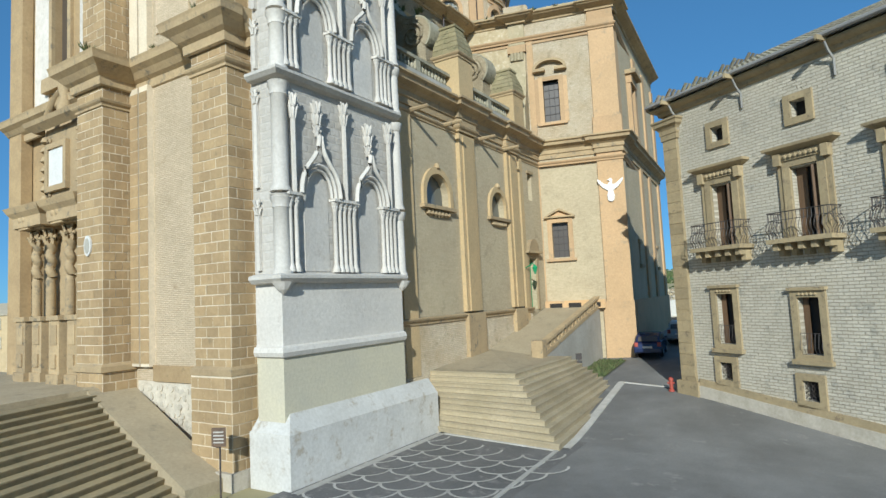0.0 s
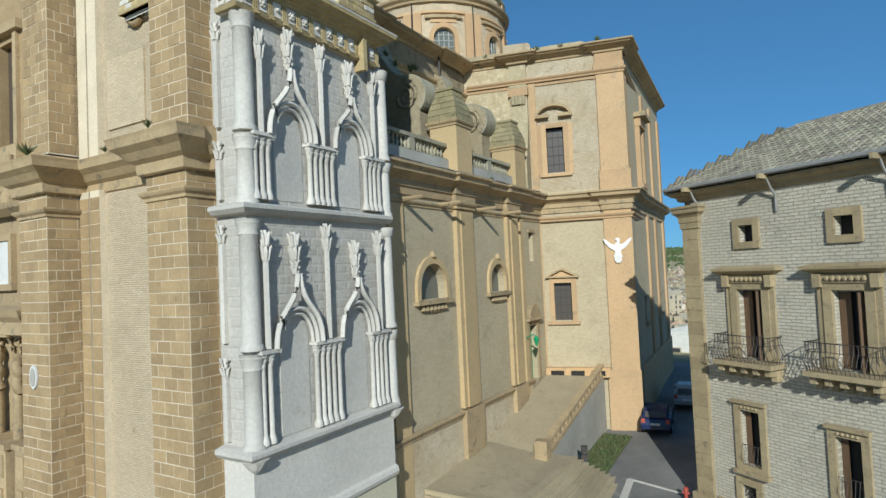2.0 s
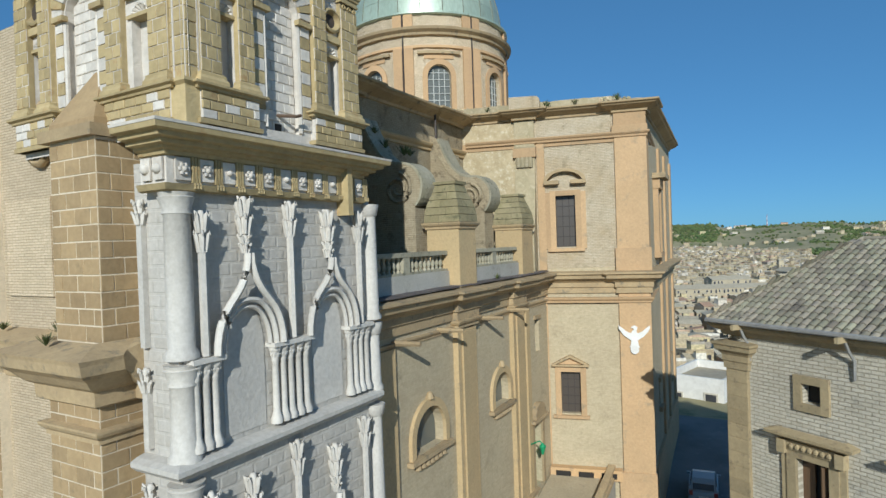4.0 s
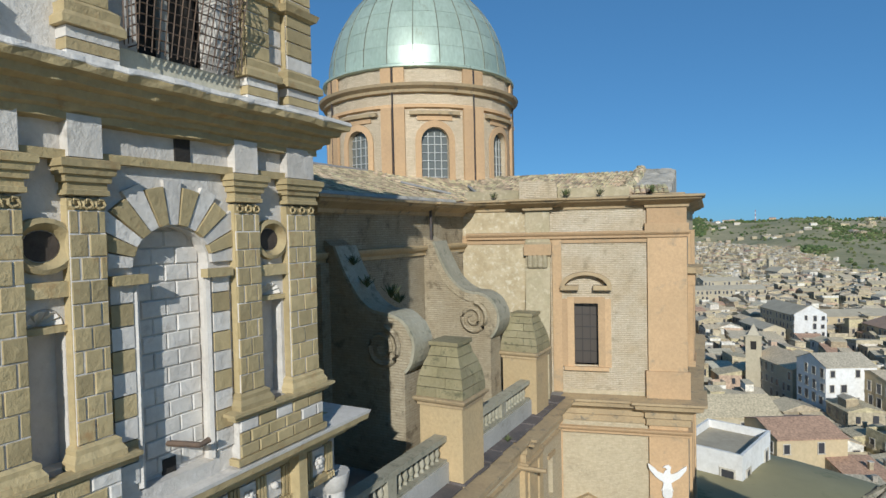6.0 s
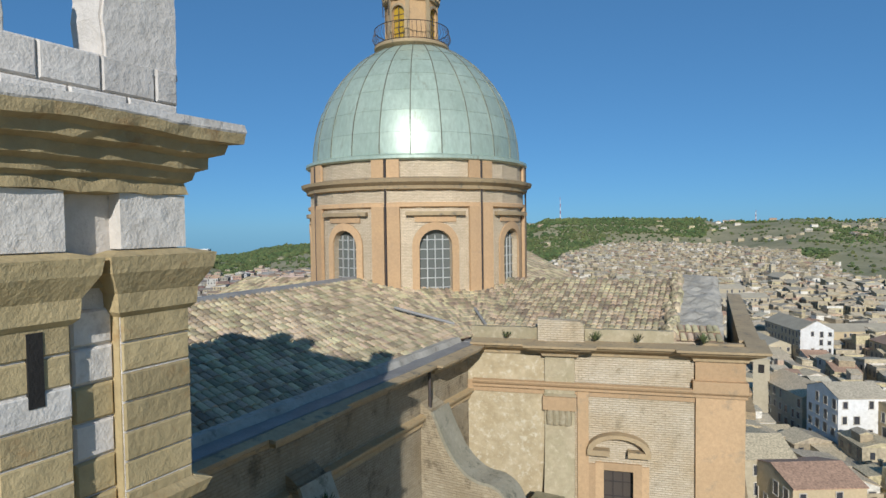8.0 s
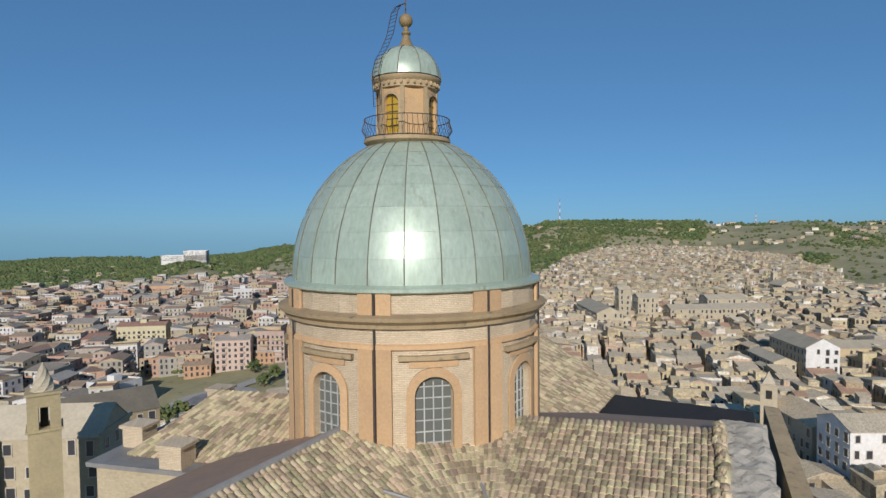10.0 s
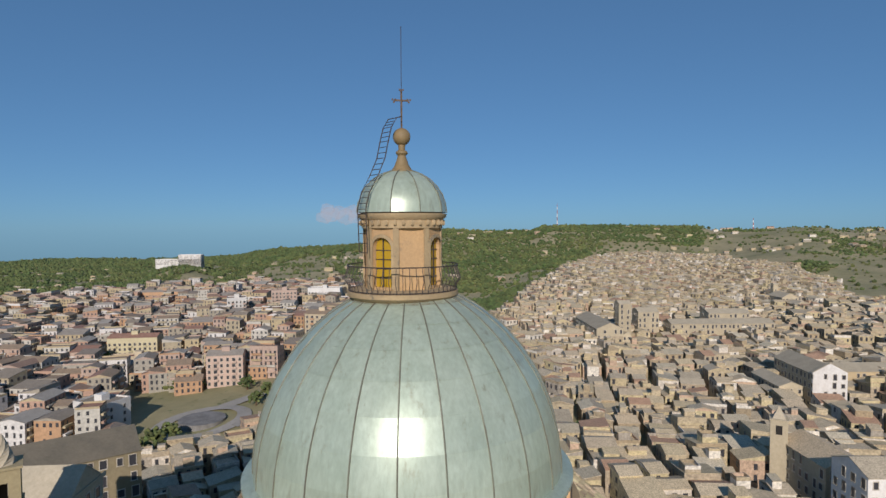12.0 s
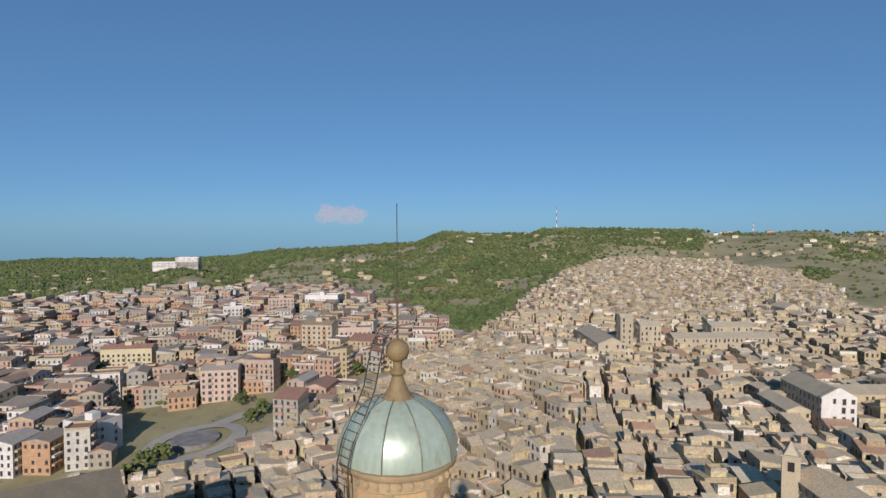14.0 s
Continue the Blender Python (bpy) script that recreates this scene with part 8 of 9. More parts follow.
def roof_plane(g, pts, thick=0.16):
    """A thick roof plane over four corners given low to high edge."""
    k = g.pts(list(pts) + [(x, y, z + thick) for x, y, z in pts])
    g.f += [tuple(k + i for i in f) for f in ((3, 2, 1, 0), (4, 5, 6, 7), (0, 1, 5, 4), (1, 2, 6, 5), (2, 3, 7, 6), (3, 0, 4, 7))]


def house_geo(w, d, h, roof_h, flat, below=6.0, style="gable"):
    """Walls and a gable, shed or flat roof, round the origin; the foot reaches below the slope."""
    walls, top = Geo(), Geo()
    walls.box(-w / 2, w / 2, -d / 2, d / 2, -below, h)
    e = 0.28
    if flat:
        for b in ((-w / 2, w / 2, -d / 2, -d / 2 + 0.25), (-w / 2, w / 2, d / 2 - 0.25, d / 2), (-w / 2, -w / 2 + 0.25, -d / 2 + 0.25, d / 2 - 0.25), (w / 2 - 0.25, w / 2, -d / 2 + 0.25, d / 2 - 0.25)):
            walls.box(*b, h, h + 0.85)
        top.box(-w / 2 + 0.26, w / 2 - 0.26, -d / 2 + 0.26, d / 2 - 0.26, h, h + 0.1)
    elif style in ("shed", "back_shed"):
        s = 1 if style == "shed" else -1
        rise = roof_h * 1.25
        k = walls.pts([(-w / 2, s * d / 2, h), (-w / 2, s * d / 2, h + rise), (-w / 2, -s * d / 2, h), (w / 2, s * d / 2, h), (w / 2, s * d / 2, h + rise), (w / 2, -s * d / 2, h)])
        walls.f += [(k, k + 1, k + 2), (k + 3, k + 5, k + 4), (k, k + 3, k + 4, k + 1)]
        drop = rise * e / d
        roof_plane(top, [(-w / 2 - 0.06, -s * (d / 2 + e), h - drop), (w / 2 + 0.06, -s * (d / 2 + e), h - drop), (w / 2 + 0.06, s * (d / 2 + 0.1), h + rise + 0.02), (-w / 2 - 0.06, s * (d / 2 + 0.1), h + rise + 0.02)])
    else:
        k = walls.pts([(-w / 2, -d / 2, h), (-w / 2, d / 2, h), (-w / 2, 0, h + roof_h), (w / 2, -d / 2, h), (w / 2, d / 2, h), (w / 2, 0, h + roof_h)])
        walls.f += [(k, k + 1, k + 2), (k + 3, k + 5, k + 4)]
        drop = roof_h * e / (d / 2)
        for s in (-1, 1):
            roof_plane(top, [(-w / 2 - 0.1, s * (d / 2 + e), h - drop), (w / 2 + 0.1, s * (d / 2 + e), h - drop), (w / 2 + 0.1, 0, h + roof_h), (-w / 2 - 0.1, 0, h + roof_h)])
    return walls, top


def window_spots(w, d, h, tall, seed):
    r = random.Random(seed)
    out = []
    floors = max(1, int(h / 3.1))
    for side in range(4):
        length = w if side % 2 == 0 else d
        n = max(1, int(length / (2.5 if tall else 2.4)))
        for f in range(floors):
            for i in range(n):
                if r.random() < (0.9 if tall else 0.8):
                    u = -length / 2 + length * (i + 0.5) / n + r.uniform(-0.25, 0.25)
                    out.append((side, u, h - 1.55 - f * 3.05 + r.uniform(-0.15, 0.15), r.choice((0.5, 0.58, 0.45)), r.choice((0.8, 1.0, 0.7))))
    return out


def side_pose(side, w, d, u, z):
    return (Matrix.Translation((u, -d / 2, z)) if side == 0 else Matrix.Translation((w / 2, u, z)) @ Matrix.Rotation(math.pi / 2, 4, "Z") if side == 1 else Matrix.Translation((-u, d / 2, z)) @ Matrix.Rotation(math.pi, 4, "Z") if side == 2 else Matrix.Translation((-w / 2, -u, z)) @ Matrix.Rotation(-math.pi / 2, 4, "Z"))


WIN_MESH = {}


def win_mesh(hw, hh):
    """A dark pane in a pale stone surround with a small sill."""
    if (hw, hh) not in WIN_MESH:
        g = Geo().box(-hw, hw, -0.04, 0.06, -hh, hh)
        for b in ((-hw - 0.13, -hw, -hh - 0.1, hh + 0.14), (hw, hw + 0.13, -hh - 0.1, hh + 0.14), (-hw, hw, hh, hh + 0.14)):
            g.box(b[0], b[1], -0.10, 0.06, b[2], b[3])
        g.box(-hw - 0.2, hw + 0.2, -0.22, 0.06, -hh - 0.12, -hh)
        me = g.mesh("window")
        me.materials.append(pane_dark)
        me.materials.append(frame_pale)
        me.polygons.foreach_set("material_index", [0 if i < 6 else 1 for i in range(len(me.polygons))])
        WIN_MESH[(hw, hh)] = me
    return WIN_MESH[(hw, hh)]


def polar(a, r):
    """A place at r metres ahead of the last eye, a being the tangent of the bearing to its right."""
    p = Vector((EYE_X, EYE_Y)) + AHEAD * r + ASIDE * (a * r)
    return p.x, p.y


def faces_square(x, y, ang, side):
    """Whether a wall of a house looks back towards the cathedral square."""
    out = Matrix.Rotation(ang, 2) @ Vector(((0, -1), (1, 0), (0, 1), (-1, 0))[side])
    return out.dot(Vector((EYE_X - x, EYE_Y - y)).normalized()) > 0.03


def old_quarter(a, r):
    lo = between(r, [(180, -0.95), (196, -0.45), (206, -0.36), (240, -0.25), (335, -0.05), (450, 0.083), (545, 0.14), (780, 0.235), (960, 0.3)])
    hi = between(r, [(12, 9.0), (40, 2.6), (90, 1.4), (200, 1.05), (400, 0.95), (450, 0.72), (640, 0.62), (720, 0.595), (780, 0.50), (960, 0.42)])
    return lo < a < hi and r < 950


def green_zone(a, r):
    """The slope with the looping road between the old houses and the flats."""
    if -0.575 < a < -0.27 and 212 + 40 * max(0.0, a + 0.42) < r < 300 + 10 * math.sin(a * 31):
        return True
    return -0.30 < a < -0.07 and 262 + 150 * (a + 0.30) < r < 318 + 90 * (a + 0.30) + 8 * math.sin(a * 40)


# single blocks of flats that stand out: bearing, distance, width, depth, height, turn in degrees, tone
FLATS = [(-0.535, 372, 30, 12, 15, 8, 0), (-0.358, 480, 15, 14, 23, 20, 1), (-0.275, 500, 21, 14, 25, 12, 2), (-0.21, 380, 20, 13, 22, -8, 3), (-0.153, 392, 24, 12, 17, 6, 2), (-0.205, 545, 30, 12, 21, 0, 1), (-0.379, 300, 18, 12, 16, 10, 2), (-0.60, 240, 17, 13, 13, -18, 1), (-0.53, 340, 33, 9, 9, 8, 3), (-0.48, 640, 50, 12, 15, 12, 4), (-0.58, 470, 42, 11, 12, 10, 2)]
FLAT_TONES = [((0.60, 0.53, 0.33), (0.54, 0.47, 0.30)), ((0.70, 0.68, 0.64), (0.62, 0.60, 0.56)), ((0.55, 0.40, 0.32), (0.50, 0.38, 0.31)), ((0.58, 0.48, 0.33), (0.52, 0.43, 0.30)), ((0.57, 0.34, 0.19), (0.52, 0.33, 0.20))]


def on_flat(a, r):
    return any(abs(a - f[0]) * r < f[2] * 0.62 + 4 and abs(r - f[1]) < 15 for f in FLATS)


def flats():
    mats = [mat("flats_render", p, q, 0.15, grain=1.5, bump=0.0) for p, q in FLAT_TONES]
    words = ("yellow", "white", "pink", "cream", "orange")
    for i, (a, r, w, d, h, turn, tone) in enumerate(FLATS):
        x, y = polar(a, r)
        b = thing("apartment_block", words[tone] + " rendered block of flats with rows of balconies", "building", "blocks of flats")
        ang = math.atan2(ASIDE.y, ASIDE.x) + radians(turn)
        b.matrix_basis = Matrix.Translation((x, y, land_height(x, y))) @ Matrix.Rotation(ang, 4, "Z")
        flat = i % 3 != 0
        wa, ro = house_geo(w, d, h, 1.8, flat)
        wa.make("wall", mats[tone], b)
        ro.make("roof", new_roof, b)
        Geo().box(-2, 2, -2, 2, h, h + 3.0 + (0 if flat else 0.6)).make("stair_head", mats[tone], b)
        floors = int(h / 3.05)
        n = max(3, int(w / 3.0))
        for f in range(floors):
            for j in range(n):
                u = -w / 2 + w * (j + 0.5) / n
                z = f * 3.05
                if j % 3 == 1 and f > 0:
                    g = Geo().box(u - 1.35, u + 1.35, -d / 2 - 1.2, -d / 2, z, z + 0.14)
                    g.box(u - 1.35, u + 1.35, -d / 2 - 1.2, -d / 2 - 1.1, z + 0.14, z + 1.0)
                    g.make("balcony", mats[(tone + 1) % 5] if i % 2 else mats[tone], b)
                ob = new("window", win_mesh(0.6, 0.8) if j % 3 != 1 else win_mesh(0.8, 1.1))
                ob.parent = b
                ob.matrix_basis = side_pose(0, w, d, u, z + (1.6 if j % 3 != 1 else 1.25))
            for s in (1, 3):
                for j in range(2):
                    ob = new("window", win_mesh(0.55, 0.75))
                    ob.parent = b
                    ob.matrix_basis = side_pose(s, w, d, -d / 4 + d / 2 * j, f * 3.05 + 1.6)


def make_house(x, y, z, ang, w, d, h, rh, flat, wall_m, roof_m, label, tall, seed, style, annex):
    hs = thing("house", label, "house", "town houses")
    hs.matrix_basis = Matrix.Translation((x, y, z)) @ Matrix.Rotation(ang, 4, "Z")
    a, b = house_geo(w, d, h, rh, flat, style=style)
    a.make("wall", wall_m, hs)
    b.make("roof", roof_m, hs)
    rr = random.Random(seed * 7 + 1)
    if annex:
        wa, ro = annex
        wa.make("roof_room", wall_m, hs)
        ro.make("roof_room_roof", roof_m, hs)
    if rr.random() < 0.6:
        cu, cv = rr.uniform(-w * 0.35, w * 0.35), rr.uniform(-d * 0.3, d * 0.3)
        Geo().box(cu - 0.3, cu + 0.3, cv - 0.25, cv + 0.25, h, h + rh + 0.9).box(cu - 0.38, cu + 0.38, cv - 0.33, cv + 0.33, h + rh + 0.9, h + rh + 1.0).make("chimney", old_wall, hs)
    made = 0
    for side, u, zz, hw, hh in window_spots(w, d, h, tall, seed):
        if not faces_square(x, y, ang, side) or made >= 9:
            continue
        made += 1
        ob = new("window", win_mesh(hw, hh))
        ob.parent = hs
        ob.matrix_basis = side_pose(side, w, d, u, zz)
        if zz > 4 and rr.random() < 0.3:
            Geo(side_pose(side, w, d, u, zz)).box(-hw - 0.45, hw + 0.45, -0.75, 0.0, -hh - 0.12, -hh).box(-hw - 0.45, hw + 0.45, -0.75, -0.71, -hh, -hh + 0.85).make("balcony", iron if rr.random() < 0.5 else wall_m, hs)
    return hs


def roof_room(rr, w, d, h, rh):
    """A small upper room that breaks through the roof."""
    rw, rd, up = w * rr.uniform(0.35, 0.6), d * rr.uniform(0.3, 0.5), rr.uniform(1.8, 3.0)
    cu, cv = rr.uniform(-1, 1) * (w - rw) / 2, rr.uniform(-1, 1) * (d - rd) / 2
    wa, ro = house_geo(rw, rd, h + up, rh * 0.4, rr.random() < 0.3, below=-h + 0.2, style=rr.choice(("shed", "back_shed", "gable")))
    m = Matrix.Translation((cu, cv, 0))
    for g in (wa, ro):
        g.v = [tuple(m @ Vector(p)) for p in g.v]
    return wa, ro


# larger houses close below the transept: x, y, turn, half width, half depth, eave height, roof rise, tone
BIG = [(-13, 126, 24, 9, 6, -8.5, 2.2, 0), (-1.5, 121, 30, 5.5, 5.5, -9.0, 1.6, 2), (9, 170, 27, 5.5, 5.5, -7.5, 2.0, 1), (20, 168, 30, 6, 6, -9.5, 1.6, 2), (1.5, 186, 118, 9, 5.5, -11.5, 2.4, 0), (31, 190, 28, 8, 6, -10, 1.8, 0)]


def big_houses():
    tones = (tan_far, white_far, yellow_far)
    words = ("tan", "white", "yellow")
    for x, y, ang, hw, hd, eave, rise, tone in BIG:
        landmark("town_house", "large " + words[tone] + " rendered town house with a grey-tan tile roof", x, y, ang, [(-hw, hw, -hd, hd, eave - land_height(x, y), rise, "u")], tones[tone], old_roof, "house")
    b = thing("chapel_tower", "small tan bell tower with a pointed roof", "tower")
    x, y = -7.6, 190.0
    z = land_height(x, y)
    Geo().box(x - 1.9, x + 1.9, y - 1.9, y + 1.9, z - 3, -6.0).make("shaft", tan_far, b)
    Geo().box(x - 2.1, x + 2.1, y - 2.1, y + 2.1, -6.0, -5.7).make("band", tan_far, b)
    # near-black sheet on the solid shaft, shade of an opening as colour
    Geo().box(x - 0.7, x + 0.7, y - 1.96, y - 1.9, -9.4, -7.2).make("opening", shade_dark, b)
    Geo().lathe([(2.1, -5.7), (1.0, -4.2), (0.01, -2.6)], 4, x, y, math.pi / 4, math.pi / 4 + 2 * math.pi).make("roof", grey_roof, b)


def quarter_rows(r3, turn, accept, depth, lane, spread, across):
    """Crowded rows of uneven houses, a lane after every second row."""
    ang0 = math.atan2(AHEAD.y, AHEAD.x) + turn
    along = Vector((math.cos(ang0), math.sin(ang0)))
    cross = Vector((-along.y, along.x))
    c0 = Vector((EYE_X, EYE_Y))
    out = []
    s = -900.0
    i = 0
    while s < 900:
        s += depth + (lane if i % 2 else 0.0) + (3.4 if i % 10 == 0 else 0)
        i += 1
        t = -1000.0 + r3.uniform(0, 8)
        while t < 1150:
            w = r3.uniform(*spread)
            bend = 9 * math.sin(t * 0.011 + s * 0.004) + 5 * math.sin(t * 0.027 + s * 0.013) + 2.5 * math.sin(t * 0.07 + s * 0.05)
            t += w * 0.985 + (3.0 if r3.random() < 0.07 else 0.0)
            p = c0 + along * (t - w / 2 + 14 * math.sin(s * 0.02)) - cross * (s + bend + r3.uniform(-1.3, 1.3))
            d = p - c0
            fwd = d.dot(AHEAD)
            if fwd < 12:
                continue
            a = d.dot(ASIDE) / fwd
            if not accept(a, fwd) or not old_quarter(a, fwd) or green_zone(a, fwd) or on_flat(a, fwd):
                continue
            blocked = math.hypot(p.x + 25, p.y - 42) < 44 or (-30 < p.x < 30 and p.y < 60) or p.x > 75 or math.hypot(p.x + 88, p.y - 62) < 24 or math.hypot(p.x + 131, p.y - 83) < 26 or (a < -0.3 and fwd < 75) or (a > 0.2 and d.length < 82)
            if blocked or r3.random() < 0.025 or any(math.hypot(p.x - q[0], p.y - q[1]) < q[3] + 4.5 for q in BIG) or math.hypot(p.x + 7.6, p.y - 190) < 6:
                continue
            slope = math.atan(9 * 0.011 * math.cos(t * 0.011 + s * 0.004) + 0.135 * math.cos(t * 0.027 + s * 0.013))
            quarter = math.pi / 2 if r3.random() < across else 0.0
            out.append((p.x, p.y, fwd, a, "old", ang0 - slope + quarter + r3.uniform(-0.12, 0.12), w))
    return out


def town():
    r3 = random.Random(11)
    split = lambda a, r: a + 0.05 * math.sin(r * 0.02)
    spots = quarter_rows(r3, -0.10, lambda a, r: split(a, r) > 0.16 and r < 430, 7.4, 2.6, (4.6, 8.6), 0.68)
    spots += quarter_rows(r3, 0.55, lambda a, r: split(a, r) <= 0.16 and r < 430, 7.2, 2.4, (4.2, 8.0), 0.3)
    spots += quarter_rows(r3, -1.25, lambda a, r: r >= 430, 7.6, 2.8, (4.5, 8.5), 0.22)
    # newer quarter with flats
    for i in range(84):
        for j in range(62):
            a = -0.90 + 0.96 * i / 84 + r3.uniform(-0.006, 0.006)
            r = 225 + 10.5 * j + 3 * i % 7 + r3.uniform(-4, 4)
            lim = between(a, [(-0.9, 620), (-0.62, 700), (-0.45, 800), (-0.2, 780), (-0.08, 560), (0.03, 430)])
            if r > lim or old_quarter(a, r) or green_zone(a, r) or on_flat(a, r) or r3.random() < 0.36 + 0.25 * sstep(500, 850, r):
                continue
            x, y = polar(a, r)
            spots.append((x, y, r, a, "new", r3.choice((0.0, math.pi / 2)) + 0.5 + 0.25 * math.sin(a * 9) + r3.uniform(-0.08, 0.08), r3.uniform(7, 16)))
    # scattered farmhouses on the hills, in loose hamlets
    for i in range(420):
        a, r = r3.uniform(-0.8, 0.82), r3.uniform(720, 1330)
        if a < -0.3:
            r = r3.uniform(720, 2400)
        x, y = polar(a, r)
        if noise.noise(Vector((x * 0.006, y * 0.006, 1))) < 0.02 or (-0.12 < a < 0.42 and r3.random() < 0.72) or old_quarter(a, r) or (a > 0.4 and r < 860):
            continue
        spots.append((x, y, r, a, "farm", math.atan2(ASIDE.y, ASIDE.x) + r3.uniform(-0.5, 0.5), r3.uniform(7, 15)))
    spots.sort(key=lambda q: q[2])
    walls_o, roofs_o, walls_n, roofs_n, panes = Geo(), Geo(), Geo(), Geo(), Geo()
    near_n = 0
    for idx, (x, y, r, a, kind, ang, w) in enumerate(spots):
        z = land_height(x, y)
        old = kind in ("old", "farm")
        d = r3.uniform(6.4, 9.0) if old else r3.uniform(8, 12)
        farm = kind == "farm"
        if farm:
            h = r3.uniform(2.8, 4.6)
        elif old:
            h = 6.8 + 1.3 * math.sin(x * 0.03) + 1.2 * math.sin(y * 0.047) + r3.uniform(-2.2, 2.8)
        elif -0.42 < a < -0.12 and 380 < r < 640:
            h = r3.choice((6.5, 9.5, 12.5, 15.5, 18.5))
        else:
            h = r3.choice((6.5, 6.5, 9.5, 9.5, 12.5, 15.5))
        flat = r3.random() < (0.13 if old else 0.35)
        style = r3.choice(("gable", "gable", "gable", "shed", "back_shed"))
        rh = r3.uniform(0.10, 0.17) * d
        extra = roof_room(r3, w, d, h, rh) if kind == "old" and r3.random() < 0.34 else None
        if near_n < 96 and r < 330 and (old or a > -0.7):
            near_n += 1
            lab = "beige terraced town house with a low tiled roof" if old else "pale block of flats with rows of windows"
            make_house(x, y, z, ang, w, d, h, rh, flat, old_wall if old else new_wall, old_roof if old else new_roof, lab, not old, idx, style, extra)
            continue
        m = Matrix.Translation((x, y, z)) @ Matrix.Rotation(ang, 4, "Z")
        wa, ro = house_geo(w, d, h, rh, flat, style=style)
        if not old and h > 9 and r < 640:
            for fl in range(1, int(h / 3.1)):
                for s in (-1, 1):
                    u = s * w / 4
                    wa.box(u - w * 0.18, u + w * 0.18, -d / 2 - 1.1, -d / 2, fl * 3.1, fl * 3.1 + 0.9)
        pieces = [(wa, walls_o if old else walls_n), (ro, roofs_o if old else roofs_n)]
        if extra:
            pieces += [(extra[0], walls_o), (extra[1], roofs_o)]
        for src, dst in pieces:
            k = len(dst.v)
            dst.v += [tuple(m @ Vector(p)) for p in src.v]
            dst.f += [tuple(k + q for q in f) for f in src.f]
        if r < 900:
            for side, u, zz, hw, hh in window_spots(w, d, h, not old, idx):
                if not faces_square(x, y, ang, side):
                    continue
                q = m @ side_pose(side, w, d, u, zz)
                k = len(panes.v)
                panes.v += [tuple(q @ Vector((sx * hw, -0.06, sz * hh))) for sx, sz in ((-1, -1), (1, -1), (1, 1), (-1, 1))]
                panes.f.append((k, k + 1, k + 2, k + 3))
    far = thing("far_houses", "hundreds of pale town houses climbing the hills", "houses", kind="stuff")
    for g, name, mt in ((walls_o, "old_walls", old_wall), (roofs_o, "old_roofs", old_roof), (walls_n, "new_walls", new_wall), (roofs_n, "new_roofs", new_roof), (panes, "far_panes", pane_dark)):
        me = bpy.data.meshes.new(name)
        me.from_pydata(g.v, [], g.f)
        me.materials.append(mt)
        ob = new(name, me)
        ob.parent = far
        ob["kind"] = "stuff"


town()
flats()


def landmark(name, label, x, y, ang, boxes, wall_m, roof_m, category="building"):
    """A larger building from gabled blocks: (u0, u1, v0, v1, height, roof rise, ridge along u or v)."""
    t = thing(name, label, category)
    z = land_height(x, y)
    t.matrix_basis = Matrix.Translation((x, y, z)) @ Matrix.Rotation(radians(ang), 4, "Z")
    for i, (u0, u1, v0, v1, h, rh, along) in enumerate(boxes):
        w, d = (u1 - u0, v1 - v0) if along == "u" else (v1 - v0, u1 - u0)
        a, b = house_geo(w, d, h, rh, rh == 0)
        m = Matrix.Translation(((u0 + u1) / 2, (v0 + v1) / 2, 0)) @ (Matrix() if along == "u" else Matrix.Rotation(math.pi / 2, 4, "Z"))
        wa = a.make("wall", wall_m, t)
        ra = b.make("roof", roof_m, t)
        wa.matrix_basis = ra.matrix_basis = m
        turn = radians(ang) + (0 if along == "u" else math.pi / 2)
        for side, u, zz, hw, hh in window_spots(w, d, h, False, i + 5):
            if not faces_square(x, y, turn, side):
                continue
            ob = new("window", win_mesh(hw, hh))
            ob.parent = t
            ob.matrix_basis = m @ side_pose(side, w, d, u, zz)
    return t


tan_far = mat("far_tan_stone", (0.52, 0.44, 0.30), (0.46, 0.39, 0.27), 0.2, grain=1.5, bump=0.0)
white_far = mat("far_white_render", (0.74, 0.72, 0.68), (0.66, 0.63, 0.58), 0.2, grain=1.5, bump=0.0)
grey_roof = mat("far_grey_roof", (0.50, 0.43, 0.31), (0.43, 0.37, 0.27), 0.3, grain=2.0, bump=0.0)
# school_wall: tan darkened, the shade on these walls is in the colour
school_wall = mat("shaded_tan_render", (0.36, 0.29, 0.17), (0.30, 0.25, 0.15), 0.2, grain=1.5, bump=0.0)
school_roof = mat("dark_brown_roof", (0.21, 0.18, 0.13), (0.17, 0.15, 0.11), 0.3, grain=2.0, bump=0.0)
yellow_far = mat("far_yellow_render", (0.62, 0.48, 0.28), (0.56, 0.44, 0.27), 0.2, grain=1.5, bump=0.0)
landmark("white_gable_church", "long stone church with a grey roof", 4.1, 277.7, 115, [(-12.4, 13, -5.5, 5.5, 15, 3.0, "u"), (-8, 13, 5.6, 14, 9, 1.6, "u")], tan_far, grey_roof, "church")
landmark("convent_wing", "long yellow convent wing behind the white gable", 30, 300, 27, [(-24, 24, -6, 6, 12, 2.0, "u")], yellow_far, grey_roof)
landmark("white_chapel", "white rendered gabled church entrance with small windows", 9.8, 265.6, 115, [(-0.5, 0.5, -5.8, 5.8, 15.6, 3.2, "u")], white_far, grey_roof, "church")
landmark("yellow_hall", "yellow rendered hall with white pilasters", 40, 262, 112, [(-16, 16, -8, 8, 12, 2.5, "u")], yellow_far, red_tile)
